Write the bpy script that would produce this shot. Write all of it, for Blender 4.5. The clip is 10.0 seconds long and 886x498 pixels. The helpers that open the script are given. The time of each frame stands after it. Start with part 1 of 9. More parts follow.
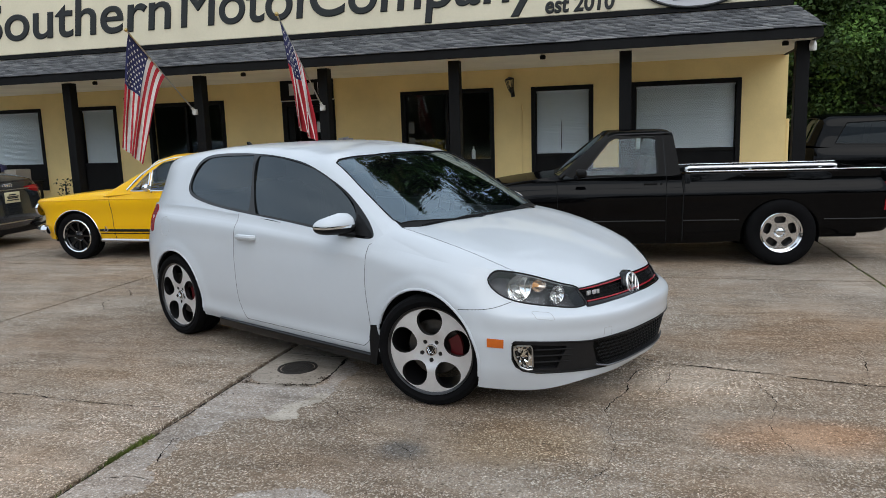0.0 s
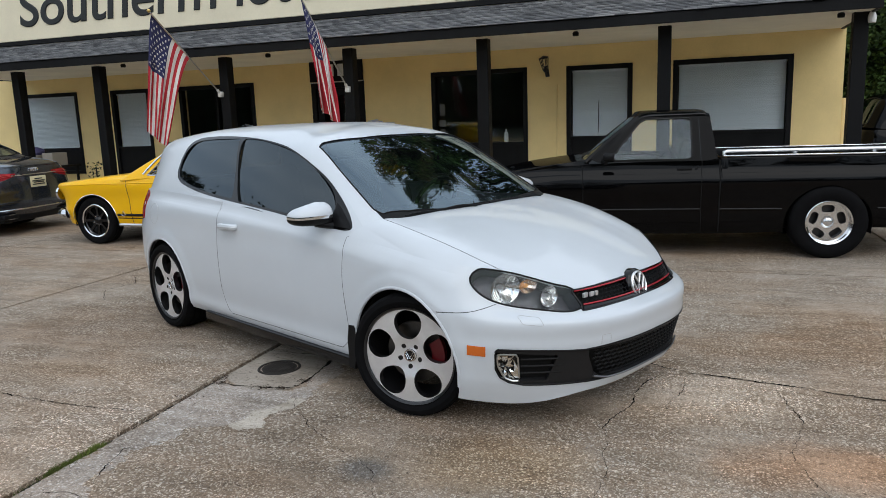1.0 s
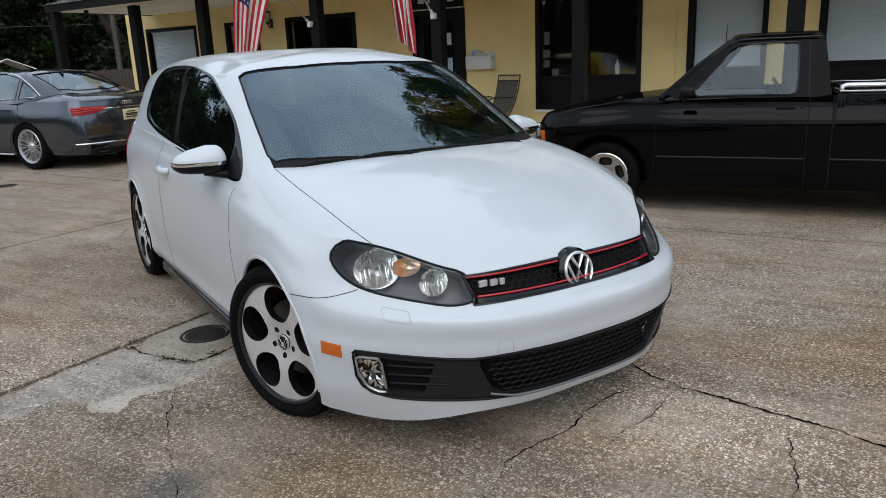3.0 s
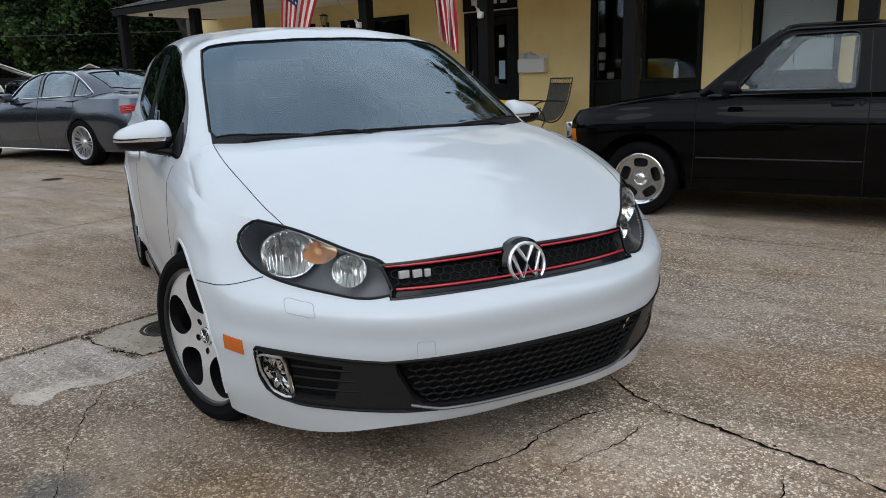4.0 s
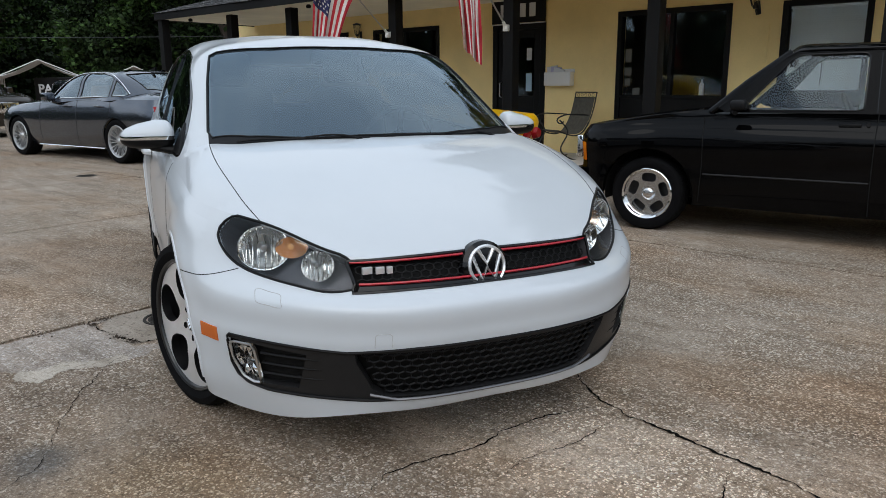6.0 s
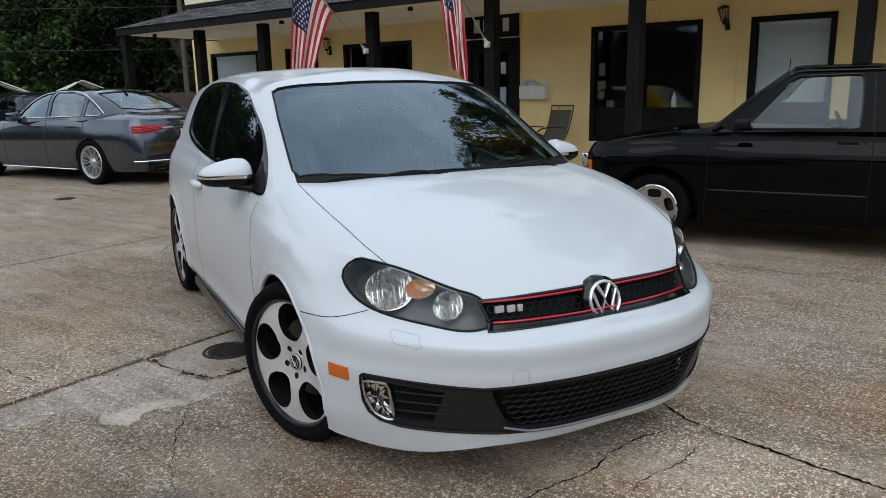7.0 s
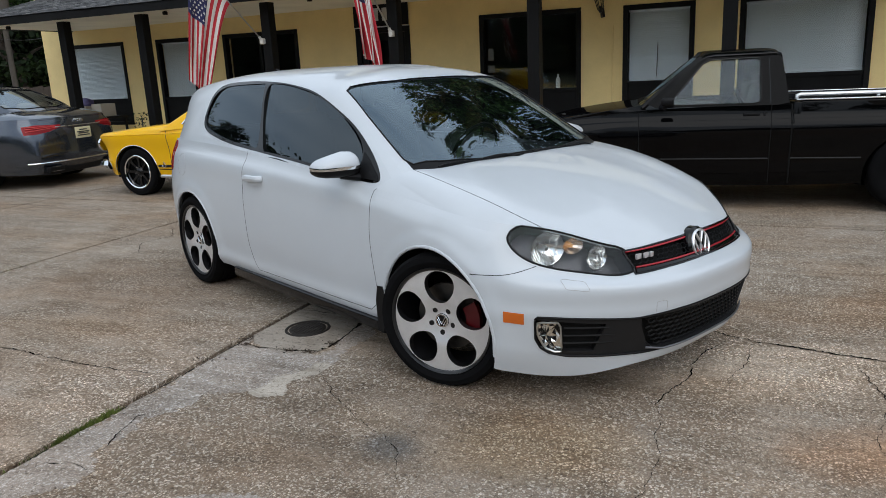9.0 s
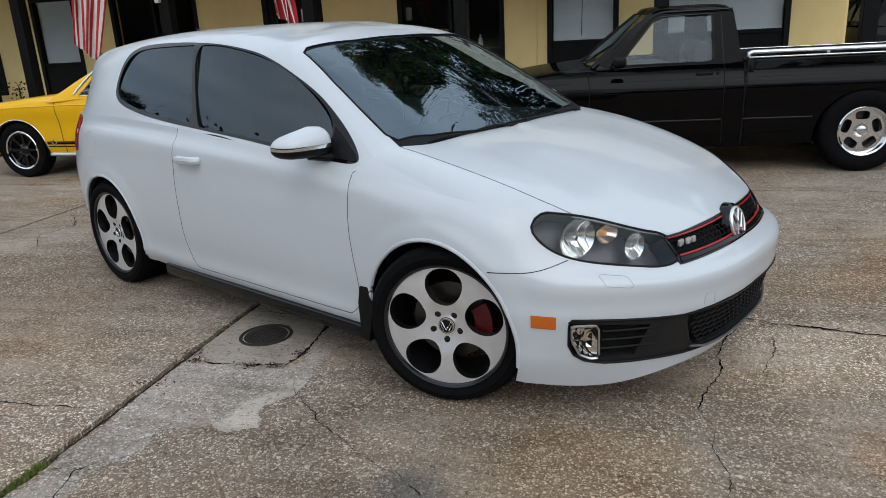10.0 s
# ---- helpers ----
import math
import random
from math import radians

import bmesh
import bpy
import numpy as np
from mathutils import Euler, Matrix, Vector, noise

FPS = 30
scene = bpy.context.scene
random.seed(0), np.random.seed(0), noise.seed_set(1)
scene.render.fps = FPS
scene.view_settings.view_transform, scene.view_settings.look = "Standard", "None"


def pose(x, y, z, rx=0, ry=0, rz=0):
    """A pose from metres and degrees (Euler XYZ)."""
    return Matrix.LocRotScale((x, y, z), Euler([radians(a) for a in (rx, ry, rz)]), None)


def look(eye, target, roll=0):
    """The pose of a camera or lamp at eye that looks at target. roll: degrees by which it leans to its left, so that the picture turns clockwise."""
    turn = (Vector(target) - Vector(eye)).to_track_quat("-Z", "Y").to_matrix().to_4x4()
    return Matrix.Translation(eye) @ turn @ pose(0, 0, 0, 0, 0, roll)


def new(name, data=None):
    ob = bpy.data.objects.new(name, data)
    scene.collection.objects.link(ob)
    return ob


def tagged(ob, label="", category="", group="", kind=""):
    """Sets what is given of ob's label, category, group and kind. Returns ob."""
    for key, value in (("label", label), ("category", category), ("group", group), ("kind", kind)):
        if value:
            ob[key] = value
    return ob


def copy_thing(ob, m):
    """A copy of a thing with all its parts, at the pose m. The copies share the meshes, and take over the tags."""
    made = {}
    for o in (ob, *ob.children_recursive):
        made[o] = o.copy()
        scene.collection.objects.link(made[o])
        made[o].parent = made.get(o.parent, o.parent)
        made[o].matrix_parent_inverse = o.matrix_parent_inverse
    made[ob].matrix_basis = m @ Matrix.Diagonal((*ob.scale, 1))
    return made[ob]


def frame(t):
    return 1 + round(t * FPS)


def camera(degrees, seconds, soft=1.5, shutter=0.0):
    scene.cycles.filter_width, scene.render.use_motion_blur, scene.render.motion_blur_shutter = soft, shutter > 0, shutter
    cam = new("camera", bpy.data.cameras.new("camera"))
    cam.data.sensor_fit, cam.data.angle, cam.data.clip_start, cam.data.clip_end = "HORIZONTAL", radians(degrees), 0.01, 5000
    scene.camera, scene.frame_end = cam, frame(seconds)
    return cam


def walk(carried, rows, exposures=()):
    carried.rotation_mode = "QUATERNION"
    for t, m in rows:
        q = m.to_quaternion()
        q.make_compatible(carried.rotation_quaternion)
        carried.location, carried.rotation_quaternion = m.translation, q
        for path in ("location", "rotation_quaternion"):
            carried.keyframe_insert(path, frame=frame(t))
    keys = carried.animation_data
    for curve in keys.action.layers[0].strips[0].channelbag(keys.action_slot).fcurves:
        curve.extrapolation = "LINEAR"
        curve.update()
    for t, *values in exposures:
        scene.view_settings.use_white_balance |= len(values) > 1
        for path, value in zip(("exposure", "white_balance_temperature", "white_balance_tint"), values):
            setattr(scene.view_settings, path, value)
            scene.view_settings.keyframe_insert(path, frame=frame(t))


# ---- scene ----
cam = camera(62.8, 10.0, soft=0.7)
PATH = [
    (0, (0.236, 0.1, 1.5), (-0.294, 2.003, 1.183), -1.8),
    (0.5, (0.33, 0.358, 1.488), (-0.26, 2.241, 1.158), -1.8),
    (1, (0.448, 0.606, 1.477), (-0.211, 2.46, 1.119), -2.0),
    (1.5, (0.632, 0.852, 1.459), (-0.118, 2.663, 1.061), -2.4),
    (2, (0.77, 1.178, 1.426), (-0.088, 2.93, 0.986), -2.6),
    (2.5, (0.943, 1.537, 1.408), (-0.015, 3.225, 0.925), -2.6),
    (2.7, (1.033, 1.674, 1.4), (0.039, 3.336, 0.903), -2.6),
    (3.8, (1.233, 2.353, 1.256), (0.062, 3.896, 0.76), -2.0),
    (4, (1.299, 2.425, 1.195), (0.09, 3.947, 0.723), -2.0),
    (4.5, (1.462, 2.52, 1.1), (0.193, 4.004, 0.665), -1.4),
    (5, (1.615, 2.552, 1.076), (0.306, 4.008, 0.667), -0.8),
    (5.2, (1.626, 2.523, 1.113), (0.34, 3.991, 0.68), -0.3),
    (6.3, (1.432, 2.409, 1.212), (0.154, 3.881, 0.767), -0.5),
    (6.5, (1.331, 2.335, 1.242), (0.075, 3.828, 0.802), -0.7),
    (7, (1.153, 2.045, 1.322), (-0.02, 3.608, 0.895), -1.1),
    (7.5, (0.991, 1.731, 1.364), (-0.093, 3.361, 0.955), -1.4),
    (8, (0.804, 1.38, 1.388), (-0.185, 3.07, 0.981), -1.7),
    (8.5, (0.644, 1.074, 1.404), (-0.253, 2.807, 0.967), -2.5),
    (9, (0.398, 0.964, 1.428), (-0.388, 2.738, 0.943), -2.7),
    (9.5, (0.123, 1.072, 1.426), (-0.539, 2.882, 0.89), -2.9),
    (10, (-0.168, 1.336, 1.42), (-0.697, 3.172, 0.828), -3.1),
]
walk(cam, [(t, look(eye, target, roll)) for t, eye, target, roll in PATH],
     ((0.0, 0.02), (1.0, 0.04), (2.0, 0.03), (4.0, -0.06), (5.0, -0.09), (7.0, -0.07), (8.5, -0.07), (10.0, -0.10)))

# ---- world, sun ----
SUN_EL, SUN_ROT = radians(48), radians(146)
world = bpy.data.worlds.new("sky")
scene.world = world
world.use_nodes = True
wn, wl = world.node_tree.nodes, world.node_tree.links
wn.clear()
w_out, w_bg = wn.new("ShaderNodeOutputWorld"), wn.new("ShaderNodeBackground")
w_sky = wn.new("ShaderNodeTexSky")
w_sky.sky_type, w_sky.sun_disc, w_sky.sun_elevation, w_sky.sun_rotation = "NISHITA", False, SUN_EL, SUN_ROT
w_sky.dust_density, w_sky.air_density = 2.0, 1.0
w_co, w_map, w_no, w_ramp = wn.new("ShaderNodeTexCoord"), wn.new("ShaderNodeMapping"), wn.new("ShaderNodeTexNoise"), wn.new("ShaderNodeValToRGB")
w_map.inputs["Scale"].default_value = (1.6, 1.6, 4.5)
w_no.inputs["Scale"].default_value, w_no.inputs["Detail"].default_value, w_no.inputs["Roughness"].default_value = 1.5, 7.0, 0.55
w_ramp.color_ramp.elements[0].position, w_ramp.color_ramp.elements[0].color = 0.32, (5.4, 6.5, 7.9, 1)
w_ramp.color_ramp.elements[1].position, w_ramp.color_ramp.elements[1].color = 0.68, (9.4, 10.3, 11.3, 1)
w_mix = wn.new("ShaderNodeMix")
w_mix.data_type = "RGBA"
w_mix.inputs["Factor"].default_value = 0.88
wl.new(w_co.outputs["Generated"], w_map.inputs["Vector"])
wl.new(w_map.outputs["Vector"], w_no.inputs["Vector"])
wl.new(w_no.outputs["Fac"], w_ramp.inputs["Fac"])
wl.new(w_sky.outputs["Color"], w_mix.inputs["A"])
wl.new(w_ramp.outputs["Color"], w_mix.inputs["B"])
wl.new(w_mix.outputs["Result"], w_bg.inputs["Color"])
wl.new(w_bg.outputs["Background"], w_out.inputs["Surface"])
w_bg.inputs["Strength"].default_value = 0.132

sun = new("sun", bpy.data.lights.new("sun", "SUN"))
sun.data.energy, sun.data.angle, sun.data.color = 0.95, radians(60), (1.0, 0.96, 0.9)
sun.matrix_world = look((8, -8, 16), (0, 4, 0))

# ---- materials ----
def shader(name, colour=(0.5, 0.5, 0.5), rough=0.5, metal=0.0, coat=0.0, spec=0.5):
    m = bpy.data.materials.new(name)
    m.use_nodes = True
    b = m.node_tree.nodes["Principled BSDF"]
    b.inputs["Base Color"].default_value = (*colour, 1)
    b.inputs["Roughness"].default_value, b.inputs["Metallic"].default_value = rough, metal
    b.inputs["Coat Weight"].default_value, b.inputs["Specular IOR Level"].default_value = coat, spec
    b.inputs["Coat Roughness"].default_value = 0.03
    return m


def node(m, kind, **inputs):
    n = m.node_tree.nodes.new(kind)
    for key, value in inputs.items():
        n.inputs[key.replace("_", " ")].default_value = value
    return n


def wire(m, a, b):
    m.node_tree.links.new(a, b)


def bsdf(m):
    return m.node_tree.nodes["Principled BSDF"]


def noise_of(m, scale, detail=4.0, rough=0.55, stretch=(1, 1, 1)):
    co, mp = node(m, "ShaderNodeTexCoord"), node(m, "ShaderNodeMapping")
    mp.inputs["Scale"].default_value = stretch
    n = node(m, "ShaderNodeTexNoise", Scale=scale, Detail=detail, Roughness=rough)
    wire(m, co.outputs["Object"], mp.inputs["Vector"])
    wire(m, mp.outputs["Vector"], n.inputs["Vector"])
    return n


def ramp(m, source, stops):
    r = node(m, "ShaderNodeValToRGB")
    e = r.color_ramp.elements
    while len(e) < len(stops):
        e.new(0.5)
    for k, (p, c) in enumerate(stops):
        e[k].position, e[k].color = p, (*c, 1)
    wire(m, source, r.inputs["Fac"])
    return r


def blend(m, factor, a, b, kind="MIX"):
    x = node(m, "ShaderNodeMix")
    x.data_type, x.blend_type = "RGBA", kind
    for source, sock in ((factor, "Factor"), (a, "A"), (b, "B")):
        if isinstance(source, tuple):
            x.inputs[6 if sock == "A" else 7].default_value = (*source, 1)
        elif isinstance(source, float):
            x.inputs[0].default_value = source
        else:
            wire(m, source, x.inputs[{"Factor": 0, "A": 6, "B": 7}[sock]])
    return x.outputs[2]


def bump(m, height, strength, distance):
    b = node(m, "ShaderNodeBump", Strength=strength, Distance=distance)
    wire(m, height, b.inputs["Height"])
    wire(m, b.outputs["Normal"], bsdf(m).inputs["Normal"])
    return b


def worn(name, colour, rough, vary=0.15, scale=3.0, fine=60.0, relief=0.1, metal=0.0, coat=0.0, stretch=(1, 1, 1), spec=0.5):
    """A surface whose colour drifts at two scales, with fine relief."""
    m = shader(name, colour, rough, metal, coat, spec)
    a, b = noise_of(m, scale, 5.0, 0.6, stretch), noise_of(m, fine, 3.0, 0.6, stretch)
    lo, hi = tuple(c * (1 - vary) for c in colour), tuple(min(1, c * (1 + vary)) for c in colour)
    c1 = ramp(m, a.outputs["Fac"], ((0.3, lo), (0.7, hi)))
    c2 = ramp(m, b.outputs["Fac"], ((0.3, (1 - vary * 0.6,) * 3), (0.7, (1, 1, 1))))
    wire(m, blend(m, 1.0, c1.outputs["Color"], c2.outputs["Color"], "MULTIPLY"), bsdf(m).inputs["Base Color"])
    if relief:
        bump(m, b.outputs["Fac"], relief, 0.004)
    return m


def paint(name, colour, rough=0.25, flake=0.0, coat=1.0, metal=0.0, spec=0.25):
    """Car paint: base under a clear coat, with a faint film of dust."""
    m = shader(name, colour, rough, metal, coat, spec)
    a = noise_of(m, 2.2, 6.0, 0.65)
    c = ramp(m, a.outputs["Fac"], ((0.35, tuple(x * 0.97 for x in colour)), (0.7, colour)))
    wire(m, c.outputs["Color"], bsdf(m).inputs["Base Color"])
    r = node(m, "ShaderNodeMapRange")
    r.inputs["To Min"].default_value, r.inputs["To Max"].default_value = 0.02, 0.07
    wire(m, a.outputs["Fac"], r.inputs["Value"])
    wire(m, r.outputs["Result"], bsdf(m).inputs["Coat Roughness"])
    return m


def glassy(name, tint, through_part, rough=0.0, ior=1.75, sheen=(0.80, 0.92, 1.0)):
    """Thin pane: a mirror-like coat by Fresnel over a tinted, see-through sheet."""
    m = bpy.data.materials.new(name)
    m.use_nodes = True
    n = m.node_tree.nodes
    n.clear()
    out, mix, mix2 = n.new("ShaderNodeOutputMaterial"), n.new("ShaderNodeMixShader"), n.new("ShaderNodeMixShader")
    lw, pw, fr, gl, tr, df = n.new("ShaderNodeLayerWeight"), n.new("ShaderNodeMath"), n.new("ShaderNodeMapRange"), n.new("ShaderNodeBsdfGlossy"), n.new("ShaderNodeBsdfTransparent"), n.new("ShaderNodeBsdfDiffuse")
    pw.operation, lw.inputs["Blend"].default_value, pw.inputs[1].default_value = "POWER", 0.5, 5.0
    fr.inputs["To Min"].default_value = ((ior - 1) / (ior + 1)) ** 2
    wire(m, lw.outputs["Facing"], pw.inputs[0])
    wire(m, pw.outputs[0], fr.inputs["Value"])
    gl.inputs["Roughness"].default_value = rough
    # gloss tint puts the sky's blue cast into the reflections
    gl.inputs["Color"].default_value = (*sheen, 1)
    tr.inputs["Color"].default_value = (*tint, 1)
    df.inputs["Color"].default_value = (0.012, 0.014, 0.016, 1)
    mix2.inputs[0].default_value = through_part
    wire(m, df.outputs[0], mix2.inputs[1])
    wire(m, tr.outputs[0], mix2.inputs[2])
    wire(m, fr.outputs[0], mix.inputs[0])
    wire(m, mix2.outputs[0], mix.inputs[1])
    wire(m, gl.outputs[0], mix.inputs[2])
    wire(m, mix.outputs[0], out.inputs[0])
    return m


WHITE = paint("white_paint", (0.585, 0.62, 0.655), 0.35, coat=0.75)
BLACK_PAINT = paint("black_paint", (0.0015, 0.0015, 0.0018), 0.3, coat=0.32, spec=0.0)
GREY_PAINT = paint("grey_metallic_paint", (0.072, 0.085, 0.108), 0.20, metal=0.85, spec=0.1)
YELLOW_PAINT = paint("yellow_paint", (0.86, 0.475, 0.004), 0.3, coat=0.4, spec=0.12)
NAVY_PAINT = paint("dark_blue_paint", (0.006, 0.010, 0.018), 0.3, spec=0.0)
TYRE = worn("tyre_rubber", (0.006, 0.006, 0.0065), 0.8, 0.2, 12, 90, 0.2, spec=0.06)
TRIM = worn("black_plastic", (0.007, 0.007, 0.0075), 0.45, 0.15, 20, 400, 0.08, spec=0.15)
GLOSS_BLACK = shader("gloss_black_plastic", (0.004, 0.004, 0.0045), 0.12, coat=0.1, spec=0.3)
DARK_GREY = worn("dark_grey_plastic", (0.018, 0.018, 0.019), 0.38, 0.1, 20, 400, 0.05, spec=0.2)
RED_LINE = shader("red_strip", (0.45, 0.008, 0.02), 0.3, coat=0.5)
CHROME = shader("chrome", (0.78, 0.79, 0.80), 0.06, 1.0)
ALU = worn("brushed_aluminium", (0.62, 0.63, 0.64), 0.28, 0.06, 30, 300, 0.02, metal=1.0)
RIM_FACE = worn("machined_wheel_face", (0.78, 0.78, 0.79), 0.32, 0.05, 20, 200, 0.02, metal=0.6)
RIM_DARK = shader("black_wheel_paint", (0.008, 0.008, 0.009), 0.3, coat=0.3)
STEEL = worn("brake_steel", (0.10, 0.095, 0.09), 0.4, 0.2, 20, 150, 0.05, metal=1.0)
CALIPER = shader("red_caliper_paint", (0.10, 0.004, 0.006), 0.35)
AMBER = shader("amber_plastic", (0.60, 0.125, 0.008), 0.18, coat=0.6)
LAMP_RED = shader("red_lamp_plastic", (0.26, 0.004, 0.008), 0.25, coat=0.15, spec=0.2)
WINDSCREEN = glassy("windscreen_glass", (0.48, 0.54, 0.57), 0.92, ior=2.5, sheen=(0.70, 0.87, 1.0))
TINTED = glassy("tinted_glass", (0.08, 0.085, 0.09), 0.9)
CLEAR = glassy("clear_lens", (0.95, 0.96, 0.97), 1.0, ior=1.3)
SHOP_GLASS = glassy("shop_window_glass", (0.95, 0.97, 0.98), 1.0, ior=1.45)
CAR_GLASS = glassy("green_car_glass", (0.90, 0.93, 0.92), 0.99, ior=1.6)
SKY_GLASS = glassy("sky_tinted_car_glass", (0.62, 0.70, 0.72), 0.93, ior=2.7)
DARK_GLASS = glassy("near_black_glass", (0.05, 0.055, 0.06), 0.9, ior=1.3)
CABIN = worn("dark_cabin_fabric", (0.02, 0.021, 0.023), 0.8, 0.2, 10, 200, 0.1)
DASH = worn("dashboard_plastic", (0.035, 0.037, 0.04), 0.7, 0.15, 10, 300, 0.1, spec=0.2)
REFLECTOR = worn("lamp_reflector", (0.90, 0.90, 0.88), 0.14, 0.04, 30, 120, 0.03, metal=0.96)
HEADLINER = worn("grey_headliner", (0.25, 0.25, 0.24), 0.9, 0.1, 10, 300, 0.05)
UNDER = worn("underbody_black", (0.008, 0.008, 0.008), 0.8, 0.2, 8, 50, 0.1, spec=0.2)
SEAM = shader("panel_gap", (0.02, 0.02, 0.021), 0.8)
STUCCO = worn("yellow_stucco_wall", (0.90, 0.70, 0.33), 0.85, 0.10, 0.9, 70, 0.35)
SOFFIT = worn("cream_soffit_paint", (0.86, 0.81, 0.68), 0.8, 0.08, 1.2, 40, 0.1)
POST = worn("black_painted_wood", (0.008, 0.008, 0.0085), 0.55, 0.3, 3, 60, 0.2, stretch=(1, 1, 0.2), spec=0.15)
BLIND = worn("white_blind_slat", (0.90, 0.92, 0.92), 0.55, 0.05, 2, 40, 0.0)
SIGN_CREAM = worn("cream_sign_board", (0.80, 0.72, 0.53), 0.6, 0.07, 0.8, 30, 0.05)
SIGN_INK = shader("black_sign_letters", (0.012, 0.014, 0.014), 0.5)
WHITE_PLASTIC = shader("white_plastic", (0.72, 0.72, 0.70), 0.4)
WHITE_CLOTH = worn("white_canopy_cloth", (0.75, 0.76, 0.77), 0.7, 0.06, 2, 60, 0.1)
PAPER = shader("paper", (0.6, 0.6, 0.62), 0.8)
IRON = worn("wrought_iron", (0.014, 0.014, 0.015), 0.5, 0.3, 30, 200, 0.2)
MESH_CLOTH = worn("tan_sling_cloth", (0.10, 0.095, 0.08), 0.85, 0.2, 20, 300, 0.2)
RUSTY = worn("cast_iron", (0.032, 0.027, 0.023), 0.7, 0.35, 25, 150, 0.4, metal=0.4)
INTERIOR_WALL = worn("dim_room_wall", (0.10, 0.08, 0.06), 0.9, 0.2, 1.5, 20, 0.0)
CONCRETE_PORCH = worn("porch_concrete", (0.56, 0.53, 0.48), 0.85, 0.15, 2, 60, 0.2)
BARK = worn("bark", (0.06, 0.045, 0.035), 0.9, 0.3, 6, 40, 0.6, stretch=(1, 1, 0.3))
POLE_WOOD = worn("weathered_pole_wood", (0.10, 0.085, 0.07), 0.9, 0.25, 4, 60, 0.3, stretch=(1, 1, 0.15))
GOLD = shader("brass_finial", (0.55, 0.4, 0.15), 0.3, 0.8)
FLAG_RED = worn("red_flag_cloth", (0.42, 0.02, 0.035), 0.85, 0.12, 8, 300, 0.1)
FLAG_WHITE = worn("white_flag_cloth", (0.66, 0.64, 0.62), 0.85, 0.08, 8, 300, 0.1)
FLAG_BLUE = worn("blue_flag_cloth", (0.018, 0.022, 0.09), 0.85, 0.12, 8, 300, 0.1)


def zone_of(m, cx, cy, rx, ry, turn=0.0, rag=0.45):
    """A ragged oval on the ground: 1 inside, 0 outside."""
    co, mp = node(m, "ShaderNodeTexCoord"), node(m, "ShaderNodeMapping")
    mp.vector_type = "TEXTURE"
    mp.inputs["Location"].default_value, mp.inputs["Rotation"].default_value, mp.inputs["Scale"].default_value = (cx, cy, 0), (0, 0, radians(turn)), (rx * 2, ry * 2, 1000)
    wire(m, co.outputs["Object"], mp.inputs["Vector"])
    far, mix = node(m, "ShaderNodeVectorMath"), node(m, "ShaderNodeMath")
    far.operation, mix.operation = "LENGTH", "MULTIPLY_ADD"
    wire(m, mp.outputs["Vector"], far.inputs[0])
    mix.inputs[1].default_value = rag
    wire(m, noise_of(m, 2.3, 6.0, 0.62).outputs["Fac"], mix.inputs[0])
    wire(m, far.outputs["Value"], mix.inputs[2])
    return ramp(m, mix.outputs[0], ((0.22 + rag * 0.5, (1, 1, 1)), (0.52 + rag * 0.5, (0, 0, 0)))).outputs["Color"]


# lighter and darker ovals on the forecourt, stains included: x, y, half lengths, turn, tint, strength
GROUND_TINTS = ((-2.55, 3.1, 0.75, 1.5, 0, (1.24, 1.24, 1.26), 0.9),
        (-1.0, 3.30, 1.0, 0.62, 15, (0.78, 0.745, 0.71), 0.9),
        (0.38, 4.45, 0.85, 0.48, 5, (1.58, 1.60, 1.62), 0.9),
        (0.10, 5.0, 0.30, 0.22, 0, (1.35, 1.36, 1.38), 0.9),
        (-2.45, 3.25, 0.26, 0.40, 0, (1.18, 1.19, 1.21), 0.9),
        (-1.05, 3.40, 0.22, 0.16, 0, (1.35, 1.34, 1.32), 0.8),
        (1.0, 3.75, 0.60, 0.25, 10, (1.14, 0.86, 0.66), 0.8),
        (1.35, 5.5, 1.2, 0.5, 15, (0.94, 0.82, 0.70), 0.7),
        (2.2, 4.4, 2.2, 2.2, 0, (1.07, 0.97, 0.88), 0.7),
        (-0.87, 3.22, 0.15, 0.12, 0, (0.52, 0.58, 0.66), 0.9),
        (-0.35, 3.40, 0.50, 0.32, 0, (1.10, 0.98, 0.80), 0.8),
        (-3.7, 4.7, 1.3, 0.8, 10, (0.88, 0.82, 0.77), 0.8))


